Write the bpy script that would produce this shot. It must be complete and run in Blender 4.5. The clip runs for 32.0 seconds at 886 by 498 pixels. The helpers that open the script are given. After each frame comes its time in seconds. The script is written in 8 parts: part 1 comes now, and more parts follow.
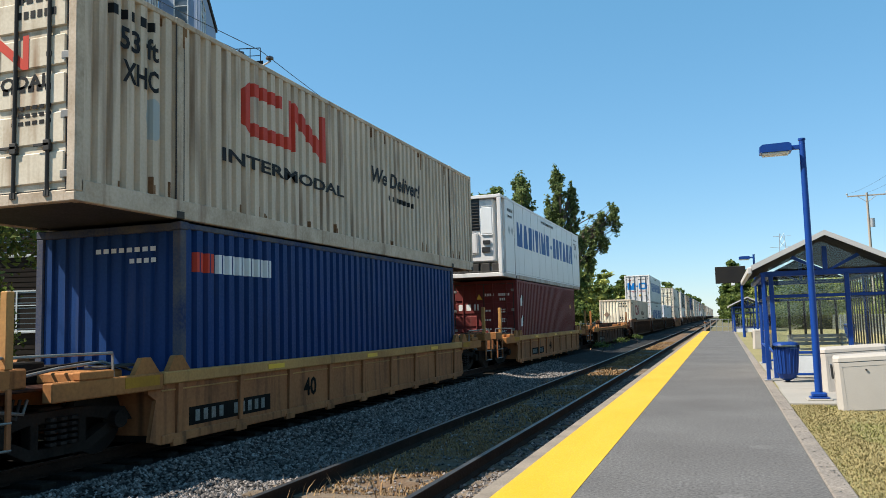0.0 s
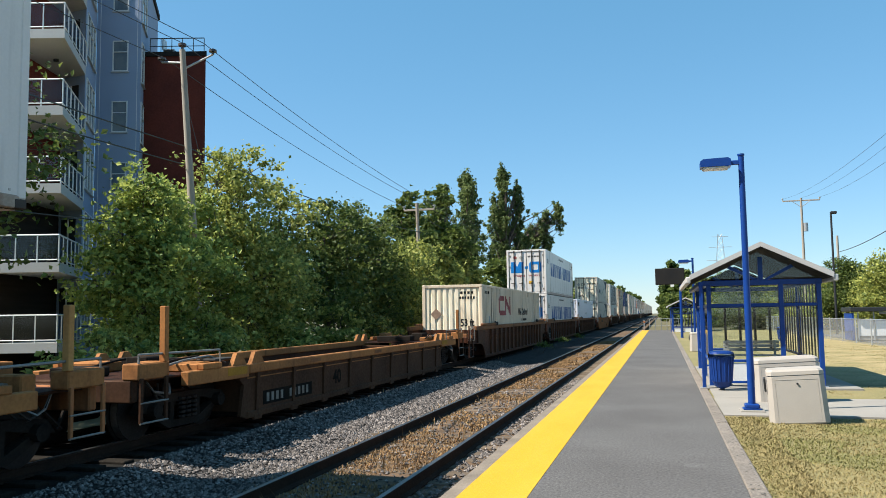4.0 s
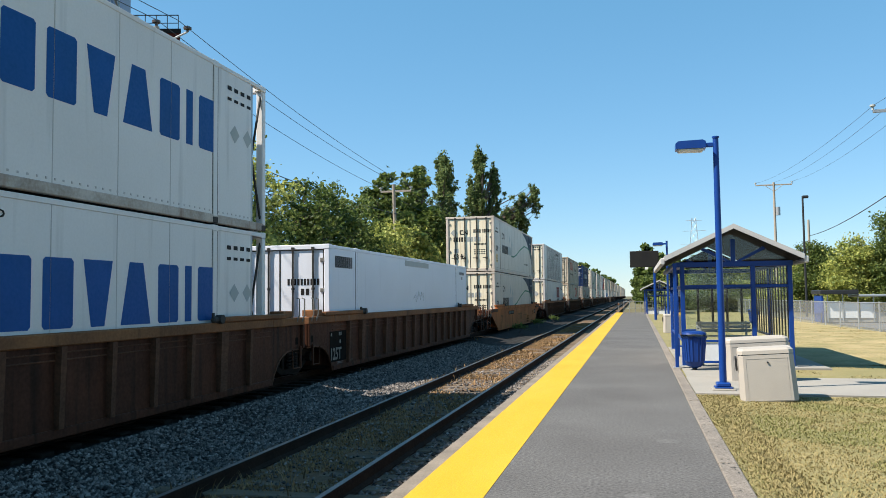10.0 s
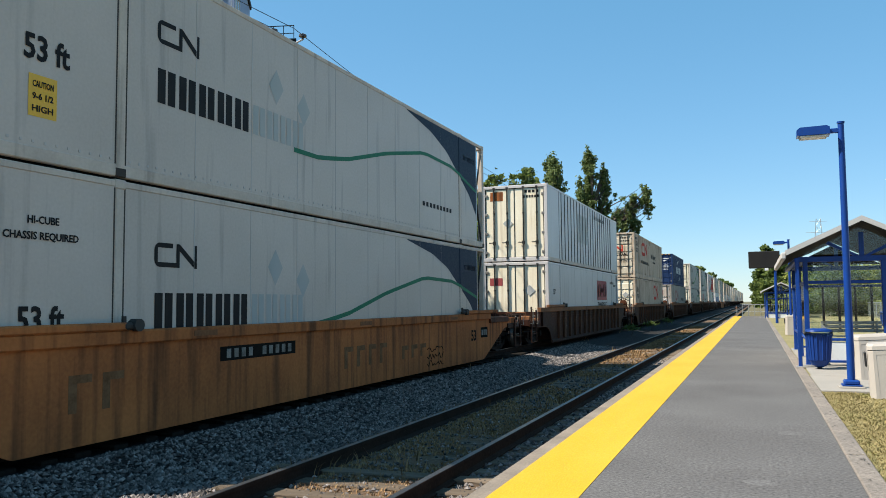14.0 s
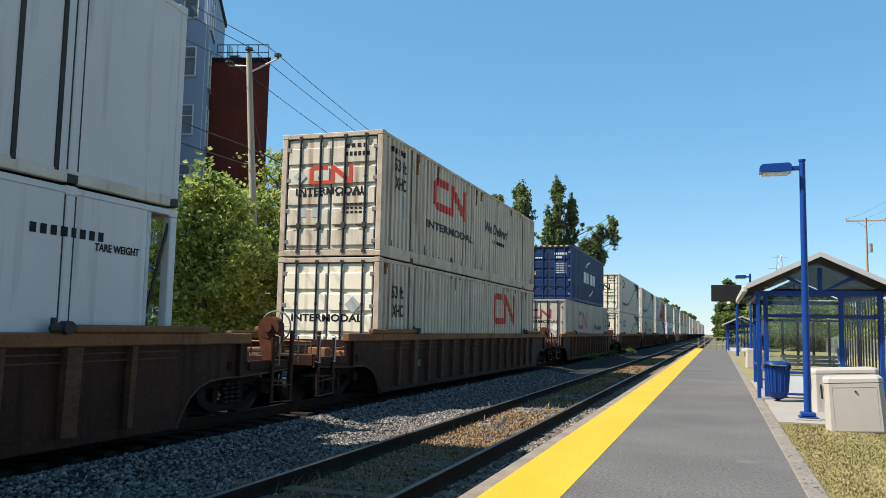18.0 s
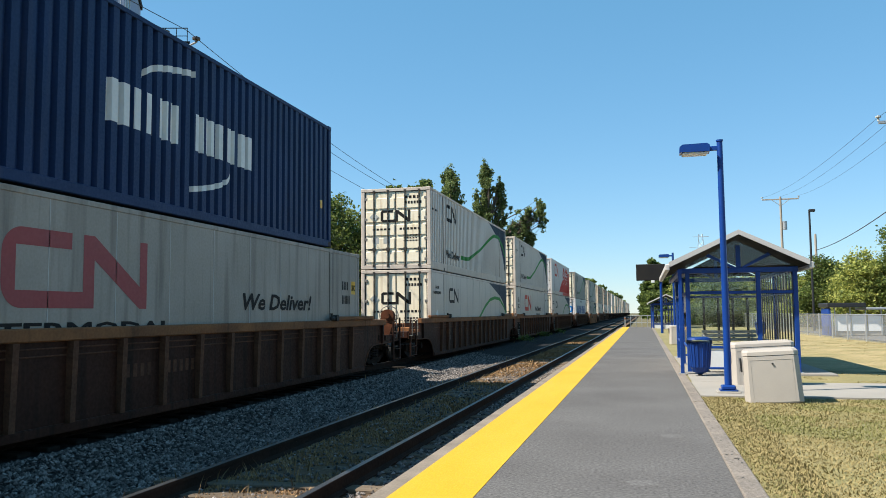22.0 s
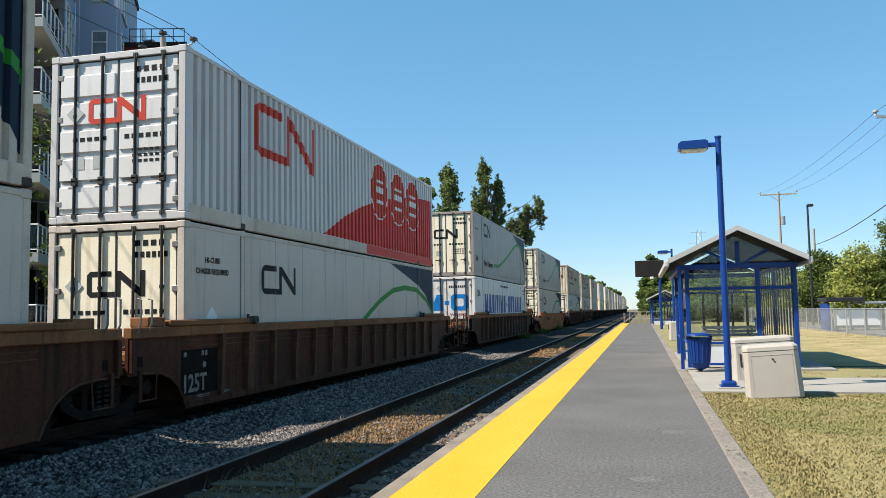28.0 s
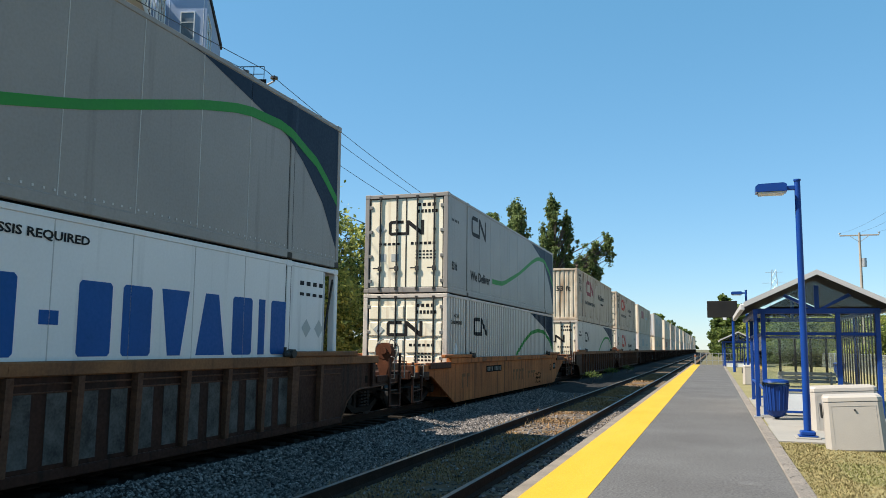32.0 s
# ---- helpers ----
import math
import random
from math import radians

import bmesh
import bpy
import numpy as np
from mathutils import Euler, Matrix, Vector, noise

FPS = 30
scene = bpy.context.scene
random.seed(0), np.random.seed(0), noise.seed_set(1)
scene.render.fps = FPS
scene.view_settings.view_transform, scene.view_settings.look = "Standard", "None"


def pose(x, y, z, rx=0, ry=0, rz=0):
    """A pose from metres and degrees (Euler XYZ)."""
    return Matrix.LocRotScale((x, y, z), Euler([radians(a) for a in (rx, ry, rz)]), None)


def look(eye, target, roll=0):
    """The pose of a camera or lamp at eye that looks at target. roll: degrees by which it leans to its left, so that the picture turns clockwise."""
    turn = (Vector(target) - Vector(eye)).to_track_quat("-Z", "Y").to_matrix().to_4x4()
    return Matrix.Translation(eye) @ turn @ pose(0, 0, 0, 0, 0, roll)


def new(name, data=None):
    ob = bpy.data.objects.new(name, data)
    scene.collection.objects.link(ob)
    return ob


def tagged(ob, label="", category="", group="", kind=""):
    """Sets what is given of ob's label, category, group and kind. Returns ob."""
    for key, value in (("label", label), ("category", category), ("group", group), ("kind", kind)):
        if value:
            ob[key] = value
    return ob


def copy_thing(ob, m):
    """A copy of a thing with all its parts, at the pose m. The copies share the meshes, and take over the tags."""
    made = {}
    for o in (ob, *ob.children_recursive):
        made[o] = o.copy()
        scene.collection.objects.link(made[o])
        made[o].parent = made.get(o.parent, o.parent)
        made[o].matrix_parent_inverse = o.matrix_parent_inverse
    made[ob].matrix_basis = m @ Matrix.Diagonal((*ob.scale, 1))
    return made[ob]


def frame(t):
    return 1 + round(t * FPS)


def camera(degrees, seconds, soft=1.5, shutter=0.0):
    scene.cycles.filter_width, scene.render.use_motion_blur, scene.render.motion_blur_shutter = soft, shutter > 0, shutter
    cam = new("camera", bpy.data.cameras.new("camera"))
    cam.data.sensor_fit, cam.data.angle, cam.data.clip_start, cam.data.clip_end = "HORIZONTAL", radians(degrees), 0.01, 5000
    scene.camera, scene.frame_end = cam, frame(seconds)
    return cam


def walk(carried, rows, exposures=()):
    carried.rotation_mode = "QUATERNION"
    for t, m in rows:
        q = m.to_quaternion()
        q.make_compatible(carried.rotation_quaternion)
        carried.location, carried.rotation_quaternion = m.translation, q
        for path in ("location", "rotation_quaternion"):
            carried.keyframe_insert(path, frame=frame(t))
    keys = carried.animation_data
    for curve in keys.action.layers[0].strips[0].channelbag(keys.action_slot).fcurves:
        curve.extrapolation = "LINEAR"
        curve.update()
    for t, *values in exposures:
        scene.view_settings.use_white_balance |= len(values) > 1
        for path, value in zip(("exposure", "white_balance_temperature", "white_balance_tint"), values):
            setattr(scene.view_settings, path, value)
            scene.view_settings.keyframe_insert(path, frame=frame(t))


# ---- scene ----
cam = camera(57.3, 32.0, soft=0.55)
PATH = [
    (0.0, (0.015, -0.019, 1.473), (-6.426, 18.828, 3.286), -1.56),
    (0.5, (0.021, -0.026, 1.464), (-6.760, 18.687, 3.426), -1.61),
    (1.0, (0.002, -0.007, 1.459), (-6.894, 18.678, 3.276), -0.88),
    (1.5, (0.007, 0.006, 1.477), (-6.837, 18.718, 3.213), -0.70),
    (2.0, (0.047, 0.034, 1.653), (-4.331, 19.416, 3.931), -0.87),
    (2.5, (0.059, 0.030, 1.751), (-4.693, 19.308, 4.149), -1.44),
    (3.0, (0.037, 0.035, 1.724), (-5.091, 19.283, 3.520), -0.70),
    (3.5, (0.033, 0.067, 1.730), (-5.118, 19.322, 3.373), -0.94),
    (5.5, (0.023, 0.111, 1.706), (-5.154, 19.388, 2.963), 0.21),
    (6.0, (-0.019, 0.103, 1.708), (-5.212, 19.396, 2.600), 0.60),
    (6.5, (-0.044, 0.131, 1.686), (-5.498, 19.364, 2.261), 1.45),
    (7.0, (-0.049, 0.139, 1.678), (-5.391, 19.412, 1.855), 2.22),
    (7.5, (-0.039, 0.145, 1.676), (-5.521, 19.379, 1.561), 2.09),
    (8.0, (-0.040, 0.145, 1.672), (-5.482, 19.390, 1.524), 2.25),
    (8.5, (-0.035, 0.152, 1.667), (-5.245, 19.461, 1.525), 1.51),
    (9.0, (-0.026, 0.115, 1.688), (-5.312, 19.400, 2.076), 0.16),
    (9.5, (-0.003, 0.087, 1.689), (-5.093, 19.414, 2.448), -0.79),
    (10.0, (0.025, 0.047, 1.677), (-4.584, 19.472, 2.871), -0.66),
    (10.5, (0.059, -0.013, 1.590), (-4.775, 19.316, 3.332), -0.80),
    (11.0, (0.079, -0.018, 1.574), (-4.780, 19.288, 3.495), 0.04),
    (11.5, (0.052, 0.008, 1.513), (-5.059, 19.312, 2.621), 0.98),
    (12.0, (0.046, -0.038, 1.496), (-5.662, 19.101, 2.550), -0.81),
    (12.5, (0.047, -0.077, 1.487), (-6.560, 18.762, 2.685), -0.77),
    (13.0, (0.044, -0.052, 1.430), (-7.000, 18.628, 2.634), -0.39),
    (13.5, (0.038, -0.038, 1.471), (-7.175, 18.575, 2.703), -0.37),
    (14.0, (0.028, -0.021, 1.467), (-7.132, 18.606, 2.802), -0.49),
    (14.5, (0.024, -0.038, 1.473), (-7.197, 18.536, 3.164), 0.16),
    (15.0, (0.033, -0.043, 1.472), (-6.889, 18.639, 3.214), 0.27),
    (15.5, (0.036, -0.035, 1.462), (-6.145, 18.900, 3.267), 0.60),
    (17.5, (0.045, -0.096, 1.451), (-5.955, 18.874, 3.485), 0.88),
    (18.0, (0.033, -0.108, 1.425), (-6.358, 18.743, 3.372), 1.16),
    (18.5, (0.036, -0.112, 1.451), (-6.773, 18.580, 3.509), 0.86),
    (19.0, (0.010, -0.092, 1.470), (-6.713, 18.598, 3.817), -0.99),
    (19.5, (0.023, -0.071, 1.464), (-6.539, 18.694, 3.661), -1.89),
    (20.0, (0.054, -0.040, 1.434), (-5.478, 19.105, 3.126), -1.48),
    (20.5, (0.054, -0.018, 1.435), (-5.265, 19.195, 3.035), -1.18),
    (21.0, (0.055, -0.008, 1.432), (-5.030, 19.268, 3.042), -0.62),
    (21.5, (0.052, -0.002, 1.430), (-4.809, 19.332, 3.029), -0.50),
    (22.0, (0.058, 0.001, 1.421), (-4.694, 19.362, 3.018), -0.50),
    (22.5, (0.066, 0.009, 1.431), (-4.482, 19.416, 3.080), -0.94),
    (23.0, (0.079, 0.001, 1.423), (-4.209, 19.476, 2.964), -0.82),
    (23.5, (0.075, -0.009, 1.430), (-4.061, 19.497, 2.987), -0.72),
    (24.0, (0.066, -0.019, 1.439), (-4.134, 19.470, 3.033), -0.99),
    (24.5, (0.049, -0.033, 1.425), (-4.311, 19.431, 2.895), -1.01),
    (26.5, (0.052, -0.031, 1.426), (-4.298, 19.416, 3.122), -0.41),
    (27.0, (0.058, -0.026, 1.429), (-4.180, 19.453, 3.043), -0.61),
    (27.5, (0.055, -0.030, 1.432), (-4.404, 19.408, 2.947), -0.93),
    (28.0, (0.040, -0.029, 1.431), (-4.679, 19.344, 2.978), -1.03),
    (28.5, (0.056, -0.018, 1.440), (-4.628, 19.361, 3.020), -1.14),
    (29.0, (0.045, -0.015, 1.433), (-4.569, 19.388, 2.926), -0.84),
    (29.5, (0.027, -0.035, 1.438), (-4.670, 19.317, 3.292), 0.70),
    (30.0, (-0.014, -0.035, 1.480), (-4.946, 19.138, 4.324), 1.11),
    (30.5, (0.010, -0.069, 1.470), (-4.683, 19.111, 4.648), 1.99),
    (31.0, (0.015, -0.107, 1.461), (-4.935, 19.114, 3.921), 1.64),
    (31.5, (0.004, -0.163, 1.496), (-5.322, 18.957, 3.957), 0.29),
    (32.0, (-0.015, -0.194, 1.503), (-6.278, 18.651, 3.881), 0.59),
]
walk(cam, [(t, look(eye, target, roll)) for t, eye, target, roll in PATH])

# ---- light ----
SUN = Vector((-3.22, -1.5, 4.28)).normalized()
world = bpy.data.worlds.new("sky")
scene.world = world
world.use_nodes = True
wn = world.node_tree
sky = wn.nodes.new("ShaderNodeTexSky")
sky.sky_type, sky.sun_disc = "NISHITA", False
sky.sun_elevation, sky.sun_rotation = radians(50.3), radians(-115.0)
sky.air_density, sky.dust_density, sky.ozone_density = 1.0, 0.0, 3.0
tint = wn.nodes.new("ShaderNodeMix")
tint.data_type, tint.blend_type = "RGBA", "MULTIPLY"
tint.inputs[0].default_value, tint.inputs[7].default_value = 1.0, (0.71, 0.71, 0.77, 1)
wn.links.new(sky.outputs[0], tint.inputs[6])
haze = wn.nodes.new("ShaderNodeMix")
haze.data_type, haze.blend_type = "RGBA", "ADD"
haze.inputs[0].default_value, haze.inputs[7].default_value = 1.0, (0.28, 1.55, 2.36, 1)
wn.links.new(tint.outputs[2], haze.inputs[6])
wn.links.new(haze.outputs[2], wn.nodes["Background"].inputs[0])
wn.nodes["Background"].inputs[1].default_value = 0.0667
sun_data = bpy.data.lights.new("sun", "SUN")
sun_data.energy, sun_data.angle, sun_data.color = 5.0, radians(0.53), (1.0, 0.94, 0.84)
sun = new("sun", sun_data)
sun.matrix_world = look(SUN * 60, (0, 0, 0))
scene.view_settings.exposure = 1.0

# ---- geometry kit ----
class Geo:
    def __init__(self):
        self.v, self.f = [], []

    def add(self, verts, faces):
        n = len(self.v)
        self.v += [tuple(p) for p in verts]
        self.f += [tuple(i + n for i in q) for q in faces]
        return self

    def box(self, x0, x1, y0, y1, z0, z1, b=0.0):
        if b <= 0:
            v = [(x, y, z) for x in (x0, x1) for y in (y0, y1) for z in (z0, z1)]
            return self.add(v, [(0, 1, 3, 2), (4, 6, 7, 5), (0, 4, 5, 1), (2, 3, 7, 6), (0, 2, 6, 4), (1, 5, 7, 3)])
        bm = bmesh.new()
        vs = [bm.verts.new((x, y, z)) for x in (x0, x1) for y in (y0, y1) for z in (z0, z1)]
        for q in ((0, 1, 3, 2), (4, 6, 7, 5), (0, 4, 5, 1), (2, 3, 7, 6), (0, 2, 6, 4), (1, 5, 7, 3)):
            bm.faces.new([vs[i] for i in q])
        bmesh.ops.bevel(bm, geom=bm.edges[:], offset=b, segments=1, affect="EDGES")
        return self.take(bm)

    def take(self, bm):
        bm.verts.ensure_lookup_table()
        bm.verts.index_update()
        self.add([p.co for p in bm.verts], [[p.index for p in q.verts] for q in bm.faces])
        bm.free()
        return self

    def rod(self, p, q, r, n=8, r2=None):
        p, q = Vector(p), Vector(q)
        m = (q - p).to_track_quat("Z", "Y").to_matrix()
        r2 = r if r2 is None else r2
        ring = [m @ Vector((math.cos(a), math.sin(a), 0)) for a in (2 * math.pi * k / n for k in range(n))]
        v = [p + d * r for d in ring] + [q + d * r2 for d in ring]
        f = [(k, (k + 1) % n, n + (k + 1) % n, n + k) for k in range(n)]
        return self.add(v, f + [tuple(range(n))[::-1], tuple(range(n, 2 * n))])

    def pipe(self, pts, r, n=6):
        """One continuous tube through the points."""
        pts = [Vector(p) for p in pts]
        v, up = [], Vector((0.31, 0.17, 0.94))
        for k, p in enumerate(pts):
            d = (pts[min(k + 1, len(pts) - 1)] - pts[max(k - 1, 0)]).normalized()
            a = d.cross(up)
            a = (a if a.length > 1e-4 else d.cross(Vector((1, 0, 0)))).normalized()
            b = d.cross(a)
            v += [p + (a * math.cos(c) + b * math.sin(c)) * r for c in (2 * math.pi * q / n for q in range(n))]
        f = [(k * n + q, k * n + (q + 1) % n, (k + 1) * n + (q + 1) % n, (k + 1) * n + q) for k in range(len(pts) - 1) for q in range(n)]
        return self.add(v, f + [tuple(range(n))[::-1], tuple(range((len(pts) - 1) * n, len(pts) * n))])

    def ext(self, poly, axis, a, b):
        """A polygon drawn across the other two axes, drawn out along axis from a to b."""
        def at(p, w):
            return {"x": (w, p[0], p[1]), "y": (p[0], w, p[1]), "z": (p[0], p[1], w)}[axis]
        n = len(poly)
        v = [at(p, a) for p in poly] + [at(p, b) for p in poly]
        return self.add(v, [(k, (k + 1) % n, n + (k + 1) % n, n + k) for k in range(n)] + [tuple(range(n))[::-1], tuple(range(n, 2 * n))])

    def mesh(self, name, material, smooth=False):
        me = bpy.data.meshes.new(name)
        me.from_pydata(self.v, [], self.f)
        me.materials.append(material)
        if smooth:
            me.shade_smooth()
            me.set_sharp_from_angle(angle=radians(40))
        return me


def part(name, geo, material, parent=None, label="", smooth=False):
    ob = new(name, geo if isinstance(geo, bpy.types.Mesh) else geo.mesh(name, material, smooth))
    ob.parent = parent
    if label:
        ob["label"] = label
    return ob


def thing(name, label, category, group="", at=None, kind=""):
    ob = new(name)
    ob.empty_display_size = 0.2
    if at is not None:
        ob.matrix_basis = at
    return tagged(ob, label, category, group, kind)


def plan(x, y):
    """Coordinates of the site sketch to metres on the ground."""
    return 1.006 * x, 1.08 * y - 0.0443 * x


def G():
    return Geo()


def text_geo(body, size, plane, at, width=None):
    """Lettering of the built-in font; plane "x" faces +x and reads along +y, plane "y" faces -y and reads along +x."""
    cu = bpy.data.curves.new("letters", "FONT")
    cu.body, cu.size, cu.extrude, cu.resolution_u, cu.offset = body, size, 0.001, 2, 0.026 * size
    cu.shear = 0.22 if body.endswith("!") else 0.0
    ob = bpy.data.objects.new("letters", cu)
    me = bpy.data.meshes.new_from_object(ob)
    g = Geo()
    xs = [p.co.x for p in me.vertices] or [0, 1]
    k = (width / (max(xs) - min(xs))) if width else 1.0
    x0 = min(xs)
    for p in me.vertices:
        u, w, d = (p.co.x - x0) * k, p.co.y, p.co.z
        g.v.append((at[0] + d, at[1] + u, at[2] + w) if plane == "x" else (at[0] + u, at[1] - d, at[2] + w))
    g.f = [tuple(q.vertices) for q in me.polygons]
    bpy.data.meshes.remove(me)
    bpy.data.objects.remove(ob)
    bpy.data.curves.remove(cu)
    return g


# ---- materials ----
def material(name, c1, c2=None, rough=0.6, metal=0.0, s1=1.2, s2=30.0, bump=0.1, streak=None, streak_amount=0.0, per_piece=0.0, spec=0.5, flat=(1, 1, 1), grain=0.0, grain_scale=300.0, streak_at=0.58):
    """Two tones mixed by noise at two scales, fine relief, and run-down streaks where they are asked for."""
    m = bpy.data.materials.new(name)
    m.use_nodes = True
    nt = m.node_tree
    N, Lk = nt.nodes, nt.links
    bs = N["Principled BSDF"]
    c2 = c2 or tuple(c * 0.8 for c in c1)
    co = N.new("ShaderNodeTexCoord")
    mp = N.new("ShaderNodeMapping")
    mp.inputs["Scale"].default_value = flat
    Lk.new(co.outputs["Object"], mp.inputs[0])
    big, fine = N.new("ShaderNodeTexNoise"), N.new("ShaderNodeTexNoise")
    big.inputs["Scale"].default_value, big.inputs["Detail"].default_value = s1, 5
    fine.inputs["Scale"].default_value, fine.inputs["Detail"].default_value = s2, 3
    Lk.new(mp.outputs[0], big.inputs["Vector"])
    Lk.new(mp.outputs[0], fine.inputs["Vector"])
    add = N.new("ShaderNodeMath")
    add.operation = "MULTIPLY_ADD"
    add.inputs[1].default_value = 0.45
    Lk.new(fine.outputs[0], add.inputs[0])
    Lk.new(big.outputs[0], add.inputs[2])
    ramp = N.new("ShaderNodeMapRange")
    ramp.inputs[1].default_value, ramp.inputs[2].default_value = 0.5, 0.95
    Lk.new(add.outputs[0], ramp.inputs[0])
    mix = N.new("ShaderNodeMix")
    mix.data_type = "RGBA"
    mix.inputs[6].default_value, mix.inputs[7].default_value = (*c1, 1), (*c2, 1)
    Lk.new(ramp.outputs[0], mix.inputs[0])
    out = mix.outputs[2]
    if streak:
        ms, ns, rs, mx = N.new("ShaderNodeMapping"), N.new("ShaderNodeTexNoise"), N.new("ShaderNodeMapRange"), N.new("ShaderNodeMix")
        ms.inputs["Scale"].default_value = (5, 5, 0.35)
        ns.inputs["Scale"].default_value, ns.inputs["Detail"].default_value = 1.0, 6
        rs.inputs[1].default_value, rs.inputs[2].default_value = streak_at, streak_at + 0.2
        rs.inputs[4].default_value = streak_amount
        mx.data_type = "RGBA"
        Lk.new(co.outputs["Object"], ms.inputs[0])
        Lk.new(ms.outputs[0], ns.inputs["Vector"])
        Lk.new(ns.outputs[0], rs.inputs[0])
        Lk.new(rs.outputs[0], mx.inputs[0])
        Lk.new(out, mx.inputs[6])
        mx.inputs[7].default_value = (*streak, 1)
        out = mx.outputs[2]
    if grain:
        gn, gr, gm = N.new("ShaderNodeTexNoise"), N.new("ShaderNodeMapRange"), N.new("ShaderNodeMix")
        gn.inputs["Scale"].default_value, gn.inputs["Detail"].default_value, gn.inputs["Roughness"].default_value = grain_scale, 5, 0.8
        gr.inputs[1].default_value, gr.inputs[2].default_value = 0.36, 0.64
        gr.inputs[3].default_value, gr.inputs[4].default_value = 1 - grain, 1 + grain
        gm.data_type, gm.blend_type = "RGBA", "MULTIPLY"
        gm.inputs[0].default_value = 1.0
        Lk.new(co.outputs["Object"], gn.inputs["Vector"])
        Lk.new(gn.outputs[0], gr.inputs[0])
        Lk.new(out, gm.inputs[6])
        Lk.new(gr.outputs[0], gm.inputs[7])
        out = gm.outputs[2]
    if per_piece:
        oi, hs, rr = N.new("ShaderNodeObjectInfo"), N.new("ShaderNodeHueSaturation"), N.new("ShaderNodeMapRange")
        rr.inputs[3].default_value, rr.inputs[4].default_value = 1 - per_piece, 1 + per_piece
        Lk.new(oi.outputs["Random"], rr.inputs[0])
        Lk.new(rr.outputs[0], hs.inputs["Value"])
        Lk.new(out, hs.inputs["Color"])
        out = hs.outputs[0]
    Lk.new(out, bs.inputs["Base Color"])
    rg = N.new("ShaderNodeMapRange")
    rg.inputs[1].default_value, rg.inputs[2].default_value = 0.3, 0.7
    rg.inputs[3].default_value, rg.inputs[4].default_value = max(0.02, rough - 0.1), min(1, rough + 0.1)
    Lk.new(fine.outputs[0], rg.inputs[0])
    Lk.new(rg.outputs[0], bs.inputs["Roughness"])
    bs.inputs["Metallic"].default_value = metal
    bs.inputs["Specular IOR Level"].default_value = spec
    if bump:
        bp = N.new("ShaderNodeBump")
        bp.inputs["Strength"].default_value, bp.inputs["Distance"].default_value = bump, 0.01
        Lk.new(fine.outputs[0], bp.inputs["Height"])
        Lk.new(bp.outputs[0], bs.inputs["Normal"])
    return m


def leaf_material(name, c1, c2):
    m = bpy.data.materials.new(name)
    m.use_nodes = True
    nt = m.node_tree
    N, Lk = nt.nodes, nt.links
    bs = N["Principled BSDF"]
    ge, mix = N.new("ShaderNodeNewGeometry"), N.new("ShaderNodeMix")
    mix.data_type = "RGBA"
    mix.inputs[6].default_value, mix.inputs[7].default_value = (*c1, 1), (*c2, 1)
    Lk.new(ge.outputs["Random Per Island"], mix.inputs[0])
    Lk.new(mix.outputs[2], bs.inputs["Base Color"])
    bs.inputs["Roughness"].default_value = 0.55
    bs.inputs["Specular IOR Level"].default_value = 0.3
    tr, sh = N.new("ShaderNodeBsdfTranslucent"), N.new("ShaderNodeMixShader")
    Lk.new(mix.outputs[2], tr.inputs["Color"])
    sh.inputs[0].default_value = 0.42
    Lk.new(bs.outputs[0], sh.inputs[1])
    Lk.new(tr.outputs[0], sh.inputs[2])
    Lk.new(sh.outputs[0], N["Material Output"].inputs[0])
    return m


def island_material(name, tones, rough=0.9):
    """Loose pieces of many tones."""
    m = bpy.data.materials.new(name)
    m.use_nodes = True
    N, Lk = m.node_tree.nodes, m.node_tree.links
    ge, rp = N.new("ShaderNodeNewGeometry"), N.new("ShaderNodeValToRGB")
    el = rp.color_ramp.elements
    while len(el) < len(tones):
        el.new(0.5)
    for k, tone in enumerate(tones):
        el[k].position, el[k].color = k / (len(tones) - 1), (*tone, 1)
    Lk.new(ge.outputs["Random Per Island"], rp.inputs[0])
    Lk.new(rp.outputs[0], N["Principled BSDF"].inputs["Base Color"])
    N["Principled BSDF"].inputs["Roughness"].default_value = rough
    return m


def glass_material(name, tint=(0.75, 0.85, 0.85), alpha=0.35, rough=0.05):
    """Thin glazing: part clear, part glossy."""
    m = bpy.data.materials.new(name)
    m.use_nodes = True
    N, Lk = m.node_tree.nodes, m.node_tree.links
    tr, sh, fr = N.new("ShaderNodeBsdfTransparent"), N.new("ShaderNodeMixShader"), N.new("ShaderNodeFresnel")
    tr.inputs[0].default_value = (*tint, 1)
    gl = N.new("ShaderNodeBsdfGlossy")
    gl.inputs["Roughness"].default_value = rough
    fr.inputs[0].default_value = 1.5
    Lk.new(fr.outputs[0], sh.inputs[0])
    Lk.new(tr.outputs[0], sh.inputs[1])
    Lk.new(gl.outputs[0], sh.inputs[2])
    Lk.new(sh.outputs[0], N["Material Output"].inputs[0])
    return m


